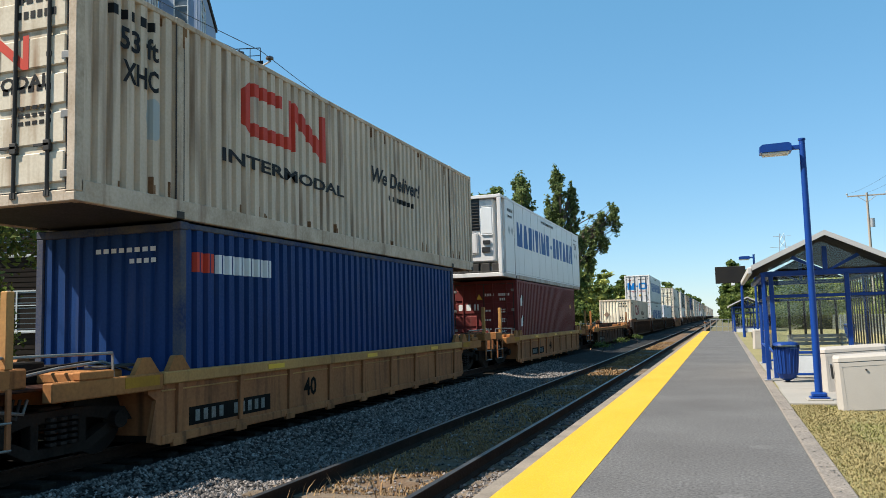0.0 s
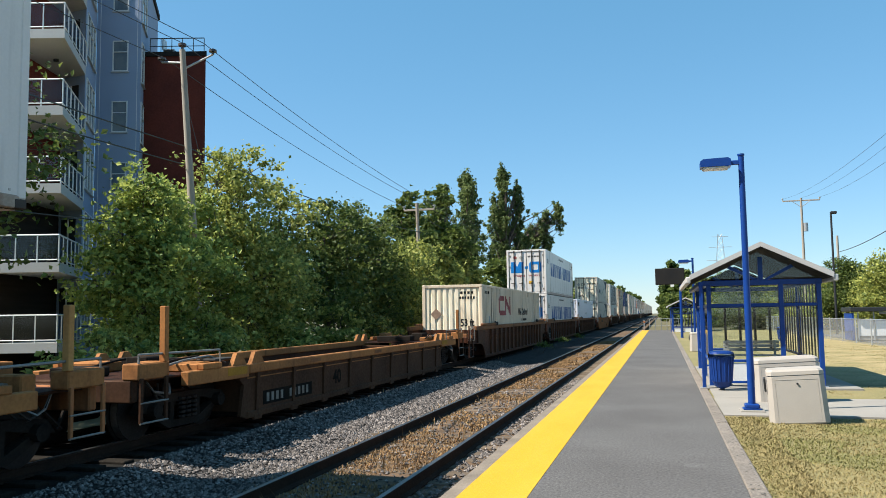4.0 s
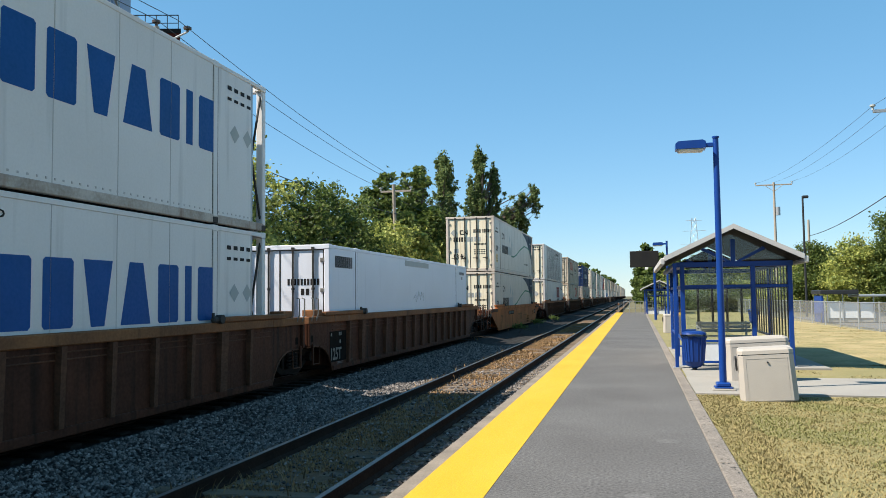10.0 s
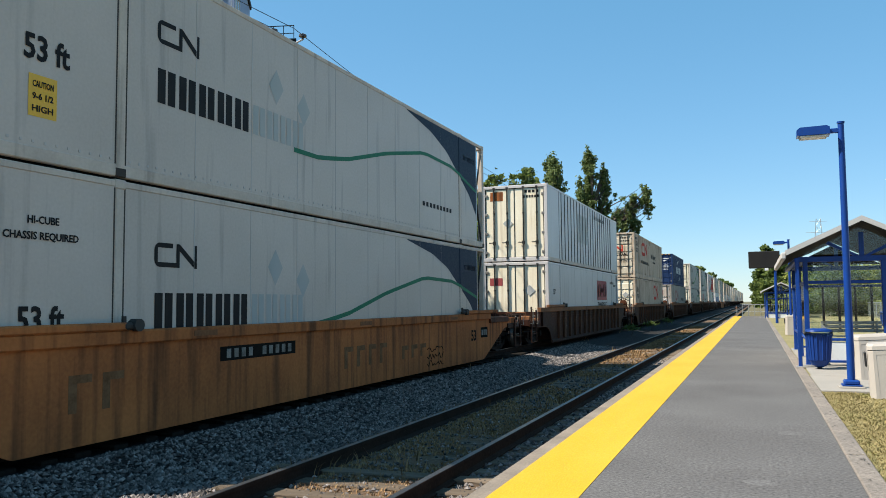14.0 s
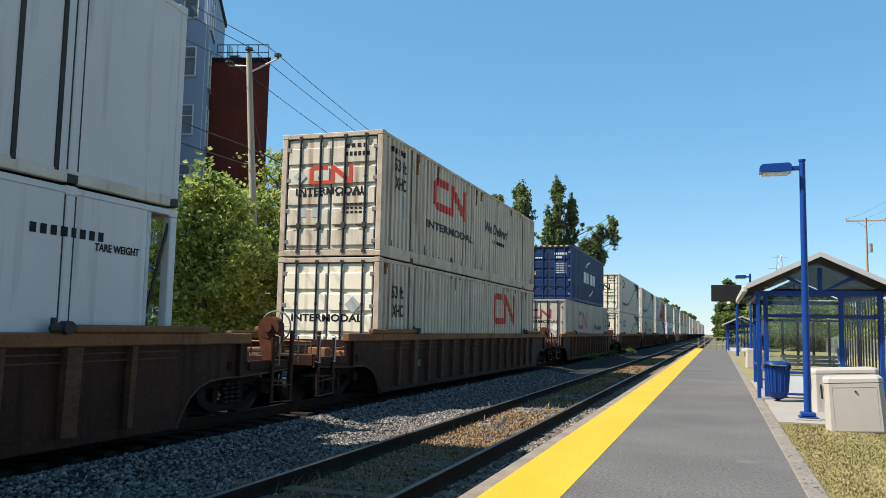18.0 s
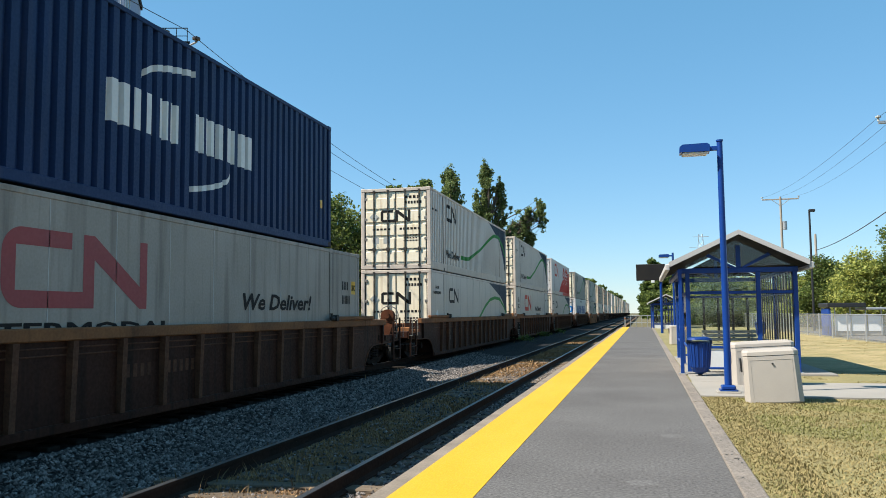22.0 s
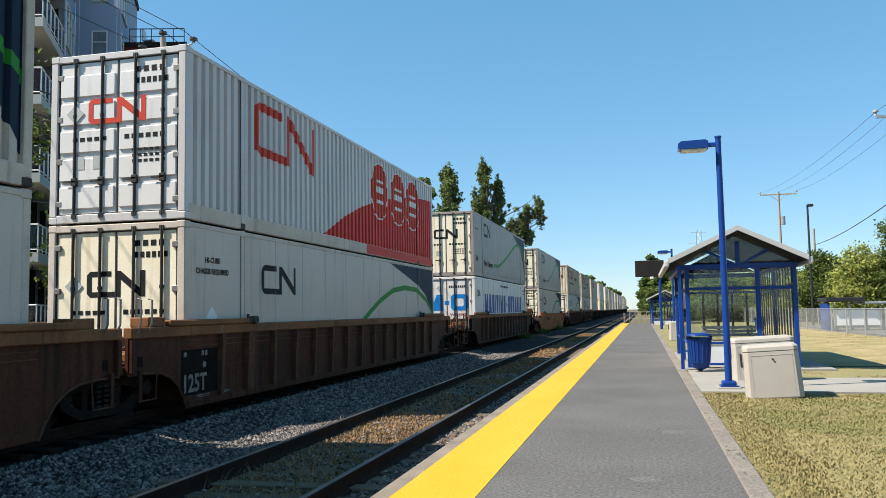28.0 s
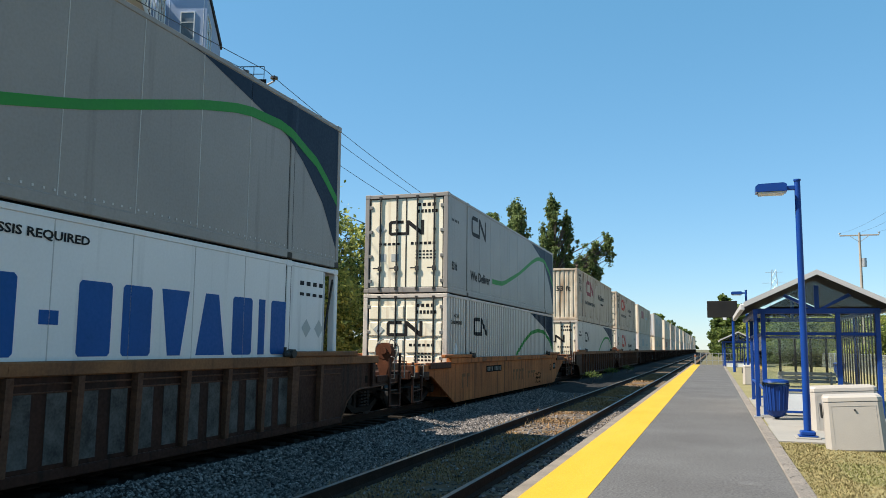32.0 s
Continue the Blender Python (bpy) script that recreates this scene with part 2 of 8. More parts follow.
RUST = (0.16, 0.07, 0.03)
GRIME = (0.12, 0.10, 0.085)
M = {
    "asphalt": material("asphalt", (0.089, 0.084, 0.081), (0.117, 0.112, 0.108), 0.9, s1=0.6, s2=150, bump=0.2, spec=0.12, grain=0.5, grain_scale=34),
    "patch": material("asphalt_patch", (0.106, 0.101, 0.097), (0.13, 0.124, 0.12), 0.9, s1=3, s2=150, bump=0.2, spec=0.12, grain=0.42, grain_scale=34),
    "yellow": material("yellow_paint", (0.4774, 0.270, 0.00462), (0.5236, 0.325, 0.0231), 0.65, s1=1.4, s2=60, bump=0.3, flat=(1, 0.3, 1), spec=0.3, grain=0.14, grain_scale=60),
    "concrete": material("concrete", (0.225, 0.188, 0.152), (0.135, 0.115, 0.097), 0.9, s1=1.5, s2=45, bump=0.4, per_piece=0.08, grain=0.5, grain_scale=40),
    "edge": material("edge_concrete", (0.23, 0.185, 0.14), (0.13, 0.105, 0.08), 0.95, s1=2, s2=40, bump=0.6),
    "walk": material("pale_concrete", (0.2772, 0.2541, 0.2194), (0.231, 0.2118, 0.1848), 0.9, s1=1.2, s2=50, bump=0.3),
    "ground": material("ground", (0.077, 0.07084, 0.02926), (0.1155, 0.09625, 0.0462), 0.95, s1=0.5, s2=14, bump=0.5),
    "lawn": material("lawn", (0.15, 0.138, 0.046), (0.235, 0.188, 0.08), 0.95, s1=0.6, s2=14, bump=0.5, grain=0.3, grain_scale=26),
    "drylawn": material("dry_lawn", (0.34, 0.255, 0.12), (0.17, 0.148, 0.05), 0.95, s1=0.8, s2=16, bump=0.8, grain=0.5, grain_scale=20),
    "ballast": material("ballast_bed", (0.03, 0.0285, 0.027), (0.0105, 0.0098, 0.009), 0.95, s1=4, s2=28, bump=1.0, spec=0.15),
    # stone tone with the shade beneath the wagons put into it
    "bedshade": material("shade_dark_stone", (0.016, 0.015, 0.013), (0.008, 0.0075, 0.007), 0.95, s1=3, s2=28, bump=1.0, spec=0.1),
    "dirt": material("track_dirt", (0.154, 0.09856, 0.06006), (0.077, 0.0539, 0.03619), 0.95, s1=2, s2=30, bump=0.8, spec=0.12, grain=0.4, grain_scale=60),
    "rail": material("rail_side", (0.036, 0.021, 0.014), (0.02, 0.013, 0.01), 0.85, 0.0, s1=3, s2=40, bump=0.2, spec=0.08),
    "railtop": material("rail_top", (0.1848, 0.1771, 0.1694), (0.1232, 0.1155, 0.1078), 0.4, 0.9, s1=3, s2=40, bump=0.03),
    "tie": material("tie_wood", (0.0924, 0.06776, 0.0462), (0.154, 0.1155, 0.08085), 0.9, s1=4, s2=30, bump=0.8, per_piece=0.25, flat=(0.3, 2, 2), spec=0.2),
    "blue": material("blue_paint", (0.006, 0.045, 0.235), (0.005, 0.036, 0.18), 0.38, s1=1.5, s2=25, bump=0.05, spec=0.3),
    "bluebin": material("blue_plastic", (0.006, 0.04, 0.20), (0.005, 0.03, 0.15), 0.45, s1=2, s2=30, bump=0.08, spec=0.3),
    "black": material("black_plastic", (0.012, 0.012, 0.013), (0.018, 0.018, 0.018), 0.5, s1=3, s2=40, bump=0.05),
    "roofgrey": material("roof_metal", (0.47, 0.45, 0.43), (0.40, 0.385, 0.365), 0.5, s1=1.5, s2=30, bump=0.05),
    "bin": material("beige_plastic", (0.40, 0.36, 0.315), (0.355, 0.32, 0.28), 0.55, s1=2, s2=60, bump=0.15, spec=0.25),
    "galv": material("galvanised", (0.42, 0.43, 0.43), (0.34, 0.34, 0.34), 0.45, 0.6, s1=3, s2=40, bump=0.05),
    "wood": material("pole_wood", (0.3654, 0.3132, 0.2523), (0.261, 0.2175, 0.174), 0.9, s1=2, s2=30, bump=0.6, flat=(3, 3, 0.2)),
    "wire": material("cable", (0.03, 0.03, 0.03), (0.05, 0.05, 0.05), 0.6, bump=0),
    "bark": material("bark", (0.12, 0.09, 0.07), (0.07, 0.055, 0.04), 0.95, s1=3, s2=25, bump=0.8),
    "bluewall": material("blue_grey_wall", (0.29, 0.355, 0.48), (0.265, 0.325, 0.44), 0.8, s1=0.4, s2=20, bump=0.05, spec=0.2),
    "brick": material("red_brick", (0.15, 0.032, 0.02), (0.10, 0.024, 0.017), 0.85, s1=1.0, s2=12, bump=0.3, spec=0.2),
    "slab": material("balcony_white", (0.46, 0.45, 0.43), (0.40, 0.39, 0.375), 0.8, s1=0.6, s2=20, bump=0.05),
    "frame": material("white_frame", (0.7, 0.7, 0.69), (0.62, 0.62, 0.61), 0.5, s1=2, s2=30, bump=0.02),
    "dark": material("near_black", (0.012, 0.012, 0.013), (0.022, 0.02, 0.018), 0.8, s1=1, s2=8, bump=0.05, spec=0.2),
    "glass": glass_material("clear_glass", (0.93, 0.96, 0.95)),
    "pane": material("window_pane", (0.10, 0.13, 0.16), (0.2, 0.23, 0.25), 0.06, s1=0.8, s2=3, bump=0, spec=0.9),
    "leafA": leaf_material("leaf_yellow_green", (0.50, 0.50, 0.13), (0.11, 0.16, 0.038)),
    "leafG": leaf_material("leaf_fresh_green", (0.47, 0.52, 0.13), (0.11, 0.175, 0.042)),
    "leafB": leaf_material("leaf_dark_green", (0.042, 0.076, 0.018), (0.165, 0.205, 0.048)),
    "leafC": leaf_material("leaf_poplar", (0.05, 0.085, 0.028), (0.24, 0.29, 0.10)),
    "stones": island_material("ballast_stones", [(0.0108, 0.0092, 0.0083), (0.059, 0.0498, 0.044), (0.175, 0.150, 0.134), (0.0194, 0.0164, 0.0146), (0.285, 0.246, 0.222), (0.0375, 0.0317, 0.028)]),
    "straw": island_material("dry_grass", [(0.2772, 0.154, 0.0616), (0.1848, 0.1001, 0.04235), (0.3234, 0.2002, 0.0847), (0.1078, 0.06545, 0.02695)]),
    "lawnstraw": island_material("bleached_grass", [(0.25, 0.195, 0.082), (0.22, 0.175, 0.068), (0.285, 0.225, 0.10), (0.20, 0.165, 0.06)]),
    "blades": island_material("lawn_blades", [(0.16, 0.155, 0.047), (0.18, 0.165, 0.055), (0.205, 0.178, 0.066), (0.15, 0.15, 0.043)]),
    # train
    "cream": material("cream_paint", (0.70, 0.57, 0.42), (0.59, 0.48, 0.35), 0.5, s1=0.6, s2=25, bump=0.05, streak=GRIME, streak_amount=0.55, streak_at=0.53, spec=0.35),
    "cream_old": material("old_cream_paint", (0.63, 0.505, 0.385), (0.49, 0.39, 0.29), 0.65, s1=0.7, s2=25, bump=0.08, streak=(0.15, 0.085, 0.05), streak_amount=0.7, streak_at=0.52, spec=0.12),
    "grimygrey": material("grimy_grey_paint", (0.35, 0.31, 0.265), (0.26, 0.23, 0.19), 0.5, s1=0.6, s2=25, bump=0.05, streak=GRIME, streak_amount=0.6, streak_at=0.5, spec=0.25),
    "grey": material("light_grey_paint", (0.55, 0.475, 0.41), (0.46, 0.395, 0.335), 0.42, s1=0.5, s2=25, bump=0.05, streak=GRIME, streak_amount=0.45, spec=0.4),
    "white": material("white_paint", (0.69, 0.655, 0.625), (0.61, 0.58, 0.55), 0.4, s1=0.5, s2=25, bump=0.04, streak=GRIME, streak_amount=0.25, spec=0.45),
    # rust-stained end paint, its base raised to carry the sun on the ends
    "litrustyend": material("sunlit_stained_white_paint", (0.88, 0.80, 0.63), (0.76, 0.65, 0.46), 0.6, s1=0.8, s2=25, bump=0.06, streak=(0.36, 0.20, 0.08), streak_amount=0.6, spec=0.2),
    "oldend": material("rust_stained_old_paint", (0.68, 0.595, 0.465), (0.50, 0.415, 0.30), 0.65, s1=1.2, s2=25, bump=0.08, streak=(0.22, 0.11, 0.045), streak_amount=0.75, streak_at=0.5, spec=0.15),
    "navyc": material("container_blue", (0.006, 0.036, 0.14), (0.006, 0.03, 0.105), 0.55, s1=0.7, s2=25, bump=0.05, streak=GRIME, streak_amount=0.2, spec=0.15),
    "cmablue": material("dark_blue_paint", (0.007, 0.028, 0.095), (0.006, 0.022, 0.07), 0.55, s1=0.7, s2=25, bump=0.05, streak=GRIME, streak_amount=0.15, spec=0.25),
    "maroon": material("maroon_paint", (0.16, 0.030, 0.027), (0.12, 0.024, 0.021), 0.55, s1=0.7, s2=25, bump=0.05, streak=GRIME, streak_amount=0.2, spec=0.2),
    "gasket": material("dark_trim", (0.03, 0.028, 0.025), (0.055, 0.05, 0.045), 0.7, bump=0.1, spec=0.2),
    "steel": material("worn_steel", (0.25, 0.24, 0.22), (0.16, 0.14, 0.12), 0.5, 0.5, s1=3, s2=30, bump=0.1),
    "wheel": material("wheel_steel", (0.022, 0.018, 0.015), (0.012, 0.010, 0.009), 0.6, 0.2, s1=3, s2=30, bump=0.15, spec=0.2),
    "tread": material("wheel_tread", (0.16, 0.155, 0.15), (0.11, 0.105, 0.10), 0.5, 0.8, bump=0.02),
    "truck": material("truck_grime", (0.026, 0.02, 0.016), (0.011, 0.009, 0.0075), 0.9, s1=3, s2=25, bump=0.3, spec=0.08),
    "brown": material("brown_car_paint", (0.088, 0.031, 0.016), (0.043, 0.0175, 0.0105), 0.6, s1=0.9, s2=20, bump=0.12, streak=(0.011, 0.0065, 0.0045), streak_amount=0.8, streak_at=0.5, spec=0.1),
    "brownsill": material("orange_brown_sill", (0.25, 0.11, 0.046), (0.13, 0.06, 0.031), 0.75, s1=1.2, s2=25, bump=0.1, streak=(0.035, 0.022, 0.015), streak_amount=0.6, spec=0.12),
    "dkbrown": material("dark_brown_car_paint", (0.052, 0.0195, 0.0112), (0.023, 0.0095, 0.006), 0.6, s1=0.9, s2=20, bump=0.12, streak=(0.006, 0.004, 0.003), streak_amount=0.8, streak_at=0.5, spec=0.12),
    "ochre": material("ochre_car_paint", (0.45, 0.155, 0.05), (0.26, 0.09, 0.034), 0.7, s1=0.8, s2=20, bump=0.1, streak=(0.06, 0.03, 0.018), streak_amount=0.75, streak_at=0.48, spec=0.06),
    "tan": material("tan_car_paint", (0.41, 0.162, 0.063), (0.245, 0.098, 0.043), 0.7, s1=0.8, s2=20, bump=0.1, streak=(0.045, 0.024, 0.015), streak_amount=0.7, streak_at=0.5, spec=0.08),
    "tansill": material("tan_sill_paint", (0.50, 0.262, 0.088), (0.33, 0.165, 0.062), 0.7, s1=1.2, s2=25, bump=0.1, streak=(0.09, 0.05, 0.028), streak_amount=0.6, spec=0.1),
    "stencil_dark": material("dark_stencil_panel", (0.010, 0.009, 0.008), (0.02, 0.017, 0.014), 0.9, s1=3, s2=30, bump=0.05, spec=0.02),
    "ink_worn": material("worn_white_stencil", (0.27, 0.255, 0.225), (0.11, 0.098, 0.082), 0.8, s1=5, s2=40, bump=0, spec=0.1),
    "oldrail": material("rusty_cream_paint", (0.58, 0.47, 0.36), (0.37, 0.28, 0.195), 0.75, s1=2.2, s2=25, bump=0.1, streak=RUST, streak_amount=0.8, spec=0.12),
    "greyrail": material("scuffed_grey_paint", (0.60, 0.52, 0.44), (0.46, 0.395, 0.335), 0.65, s1=1.8, s2=25, bump=0.08, streak=GRIME, streak_amount=0.6, spec=0.12),
    "tanorange": material("orange_tan_car_paint", (0.42, 0.175, 0.056), (0.20, 0.088, 0.036), 0.75, s1=0.8, s2=20, bump=0.1, streak=(0.035, 0.02, 0.012), streak_amount=0.65, spec=0.1),
    # dark version of the orange-tan paint, with the side's shade put in
    "tanshade": material("shaded_rusty_car_paint", (0.085, 0.042, 0.023), (0.042, 0.021, 0.0125), 0.75, s1=0.8, s2=20, bump=0.1, streak=(0.012, 0.008, 0.006), streak_amount=0.65, spec=0.08),
    "whiterail": material("scuffed_white_paint", (0.52, 0.47, 0.42), (0.30, 0.25, 0.205), 0.7, s1=2.0, s2=25, bump=0.08, streak=RUST, streak_amount=0.6, spec=0.12),
    # lighter than the car paint, for the sky that ribs and edges catch
    "litworn": material("skylit_worn_brown", (0.125, 0.056, 0.031), (0.05, 0.024, 0.0145), 0.65, s1=2, s2=25, bump=0.12, streak=(0.013, 0.008, 0.006), streak_amount=0.6, spec=0.12),
    # tie wood darkened to stand for shade below the train
    "tieshade": material("shade_dark_tie", (0.022, 0.018, 0.014), (0.012, 0.010, 0.008), 0.9, s1=4, s2=30, bump=0.6, spec=0.1),
    "fadedyellow": material("faded_yellow_panel", (0.40, 0.20, 0.02), (0.28, 0.14, 0.025), 0.7, s1=3, s2=30, bump=0.05, spec=0.1),
    "midgrey": material("dull_grey_paint", (0.285, 0.25, 0.218), (0.225, 0.195, 0.17), 0.45, s1=0.5, s2=25, bump=0.05, streak=GRIME, streak_amount=0.5, spec=0.4),
    "bluerail": material("scuffed_blue_paint", (0.11, 0.10, 0.09), (0.02, 0.035, 0.09), 0.7, s1=1.6, s2=25, bump=0.08, streak=RUST, streak_amount=0.5, spec=0.12),
    "spray": material("weathered_spray_paint", (0.115, 0.104, 0.092), (0.045, 0.039, 0.034), 0.8, s1=4, s2=30, bump=0, spec=0.05),
    "rustmark": material("rust_mark", (0.12, 0.055, 0.025), (0.22, 0.12, 0.06), 0.85, s1=5, s2=30, bump=0.1, spec=0.06),
    "rustcase": material("rusty_brake_case", (0.12, 0.044, 0.022), (0.07, 0.027, 0.015), 0.8, s1=5, s2=30, bump=0.15, spec=0.08),
    "darkporcelain": material("dark_porcelain", (0.06, 0.045, 0.04), (0.10, 0.08, 0.07), 0.3, bump=0, spec=0.4),
    "siding": material("dark_brown_siding", (0.022, 0.016, 0.013), (0.035, 0.026, 0.02), 0.8, s1=1, s2=8, bump=0.2, spec=0.1, flat=(0.3, 0.3, 6)),
    "darkpane": material("dark_glazing", (0.02, 0.022, 0.025), (0.05, 0.052, 0.055), 0.08, s1=0.8, s2=3, bump=0, spec=0.35),
    "placard": material("weathered_placard", (0.30, 0.205, 0.145), (0.20, 0.13, 0.09), 0.7, s1=4, s2=30, bump=0.05, spec=0.15),
    "dullwhite": material("dull_white_paint", (0.56, 0.525, 0.50), (0.48, 0.45, 0.43), 0.4, s1=0.5, s2=25, bump=0.04, streak=GRIME, streak_amount=0.35, spec=0.45),
    "coldwhite": material("cool_white_paint", (0.70, 0.71, 0.76), (0.64, 0.65, 0.70), 0.4, s1=0.5, s2=25, bump=0.04, streak=GRIME, streak_amount=0.2, streak_at=0.62, spec=0.4),
    "seam": material("panel_joint", (0.52, 0.49, 0.46), (0.42, 0.395, 0.37), 0.6, s2=20, bump=0, spec=0.2),
    "reflector": material("yellow_reflector", (0.75, 0.42, 0.01), (0.65, 0.36, 0.02), 0.4, bump=0),
    "ink_blue": material("blue_lettering", (0.004, 0.075, 0.27), (0.004, 0.065, 0.22), 0.5, s2=20, bump=0, spec=0.15),
    "ink_sky": material("bright_blue_lettering", (0.008, 0.19, 0.55), (0.008, 0.165, 0.48), 0.5, s2=20, bump=0, spec=0.15),
    "ink_red": material("red_lettering", (0.58, 0.06, 0.03), (0.46, 0.055, 0.035), 0.55, s2=20, bump=0, spec=0.15),
    "ink_dullred": material("faded_red_lettering", (0.30, 0.045, 0.045), (0.26, 0.05, 0.05), 0.6, s2=20, bump=0),
    "ink_black": material("black_lettering", (0.012, 0.011, 0.011), (0.02, 0.019, 0.018), 0.6, s2=20, bump=0, spec=0.12),
    "ink_white": material("white_lettering", (0.72, 0.72, 0.70), (0.62, 0.62, 0.6), 0.6, s2=20, bump=0),
    "ink_grey": material("grey_lettering", (0.33, 0.35, 0.33), (0.4, 0.4, 0.38), 0.6, s2=20, bump=0),
    "ink_green": material("green_stripe", (0.03, 0.23, 0.035), (0.035, 0.20, 0.045), 0.55, s2=20, bump=0, spec=0.15),
    "ink_teal": material("teal_green_stripe", (0.02, 0.17, 0.085), (0.02, 0.14, 0.08), 0.55, s2=20, bump=0, spec=0.15),
    "ink_navy": material("navy_stripe", (0.012, 0.024, 0.045), (0.016, 0.028, 0.05), 0.55, s2=20, bump=0, spec=0.12),
    "redpaint": material("red_paint", (0.58, 0.04, 0.028), (0.50, 0.04, 0.028), 0.5, s1=0.6, s2=25, bump=0.03, spec=0.15),
}


# ---- setting ----
def sheet(profile, y0, y1, ny=1):
    """A sheet with the given section of x and z, drawn out along y."""
    g = G()
    ys = [y0 + (y1 - y0) * k / ny for k in range(ny + 1)]
    g.v = [(x, y, z) for y in ys for x, z in profile]
    n = len(profile)
    g.f = [(r * n + k, r * n + k + 1, (r + 1) * n + k + 1, (r + 1) * n + k) for r in range(ny) for k in range(n - 1)]
    return g


def setting(name, geo, mat, label, category, smooth=False):
    return tagged(part(name, geo, M[mat], None, "", smooth), label, category, "", "structure")


setting("ground", sheet([(-1800, -1.2), (-40, -0.7), (-13, -0.62), (-11.2, -0.66), (-2.2, -0.66), (0.9, -0.3), (1.3, -0.05), (14, -0.08), (40, -0.5), (1800, -1.2)], -600, 1800, 12),
        "ground", "dry grassy ground reaching to the horizon", "ground")
# shade under the train is painted in: this strip is darker than the ballast
setting("shade_dark_bed", sheet([(-11.2, -0.64), (-10.3, -0.25), (-6.9, -0.235)], -40, 420, 6), "bedshade", "stone bed under the train, coloured dark as shade", "ballast")
setting("ballast_bed", sheet([(-6.9, -0.235), (-6.8, -0.24), (-6.1, -0.37), (-5.3, -0.40), (-4.9, -0.33), (-4.5, -0.33)], -40, 420, 6),
        "ballast", "grey crushed stone bed beneath the tracks", "ballast")
setting("track_soil", sheet([(-4.5, -0.335), (-3.6, -0.31), (-2.75, -0.335), (-2.06, -0.30)], -40, 420, 6), "dirt", "brown earth and stone between the near rails", "soil")
setting("lawn", sheet([(0.95, -0.02), (1.4, -0.035), (4, -0.03), (10.2, -0.04)], -10, 81, 10), "lawn", "patchy dry green lawn beside the platform", "lawn")
setting("dry_lawn", sheet([(3.9, -0.015), (6, -0.02), (10.4, -0.03)], 21.0, 81, 6), "drylawn", "sun-bleached yellow grass behind the shelter", "lawn")

END = 82.0
platform = tagged(part("platform", G().box(-1.262, 0.768, -12, END, -0.5, 0.0), M["asphalt"]), "grey asphalt railway platform with worn patches", "platform", "", "structure")
part("safety_line", G().box(-1.92, -1.262, -12, END, -0.5, 0.004), M["yellow"], platform, "broad yellow painted safety line")
part("platform_edge", G().box(-2.08, -1.92, -12, END, -0.5, -0.006), M["edge"], platform, "stained concrete platform edge")
rng = random.Random(4)
for (px, py, pr, pq) in ((0.02, 7.1, 0.13, 0.07), (0.1, 5.1, 0.11, 0.05), (0.35, 9.8, 0.16, 0.08)):
    g = G()
    ring = [(px + pr * math.cos(a) * (0.7 + 0.5 * rng.random()), py + 2.0 * pq * math.sin(a) * (0.7 + 0.5 * rng.random()), 0.0015) for a in (2 * math.pi * k / 18 for k in range(18))]
    part("asphalt_patch", g.add(ring, [tuple(range(18))]), M["patch"], platform, "paler worn patch of asphalt")
kerb_mesh = G().box(0, 0.185, 0.008, 2.44, -0.4, 0.012, 0.012).mesh("kerb_stone", M["concrete"])
for k in range(38):
    ob = part("kerb_stone", kerb_mesh, None, platform)
    ob.location = (0.772, -11 + k * 2.45, rng.uniform(-0.004, 0.004))
spot = G()
for k in range(110):
    x, y = 0.79 + 0.14 * rng.random(), 3 + 14 * rng.random() ** 1.5
    a, b = 0.008 + 0.012 * rng.random(), 0.012 + 0.02 * rng.random()
    spot.add([(x - a, y, 0.0165), (x, y - b, 0.0165), (x + a, y, 0.0165), (x, y + b, 0.0165)], [(0, 1, 2, 3)])
part("kerb_stain", spot, M["gasket"], platform, "dark spots on the kerb")
setting("footpath", G().box(0.975, 11.0, 14.6, 17.5, -0.2, 0.0).box(1.0, 2.6, 17.5, 19.6, -0.2, 0.001), "walk", "pale concrete path leading to the shelter", "path")
setting("shelter_pad", G().box(0.98, 4.2, 19.6, 27.1, -0.2, 0.012), "walk", "concrete pad under the shelter", "pad")


def track(name, xc, y0, y1, label, ties_to, tie_mat="tie", lift=0.0):
    t = thing(name, label, "track", "railway tracks", pose(0, 0, lift), "structure")
    prof = [(-0.07, -0.17), (0.07, -0.17), (0.07, -0.155), (0.012, -0.13), (0.012, -0.045), (0.036, -0.035), (0.036, -0.004), (-0.036, -0.004), (-0.036, -0.035), (-0.012, -0.045), (-0.012, -0.13), (-0.07, -0.155)]
    for s in (-0.7525, 0.7525):
        r = part("rail", G().ext([(xc + s + a, -0.15 + b) for a, b in prof], "y", y0, y1), M["rail"], t, "rusty dark steel rail")
        part("rail_head", G().box(xc + s - 0.03, xc + s + 0.03, y0, y1, -0.156, -0.15, 0.002), M["railtop"], r, "polished running surface")
    tie = G().box(-1.3, 1.3, -0.115, 0.115, -0.17, 0.0, 0.012).mesh("tie", M[tie_mat])
    n = int((ties_to - y0) / 0.53)
    for k in range(n):
        ob = part("tie", tie, None, t)
        ob.location = (xc + rng.uniform(-0.03, 0.03), y0 + k * 0.53, (-0.299 if y0 + k * 0.53 < 8 else -0.313) + rng.uniform(-0.01, 0.01))
        ob.rotation_euler = (rng.uniform(-0.02, 0.02), 0, rng.uniform(-0.025, 0.025))
    return t


track("railway_track", -3.63, -6, 420, "near railway track with rusty rails and weathered wooden ties", 62)
# these ties take the shade-dark wood colour
track("railway_track", -8.42, -6, 420, "railway track under the freight train", 40, "tieshade", 0.12)


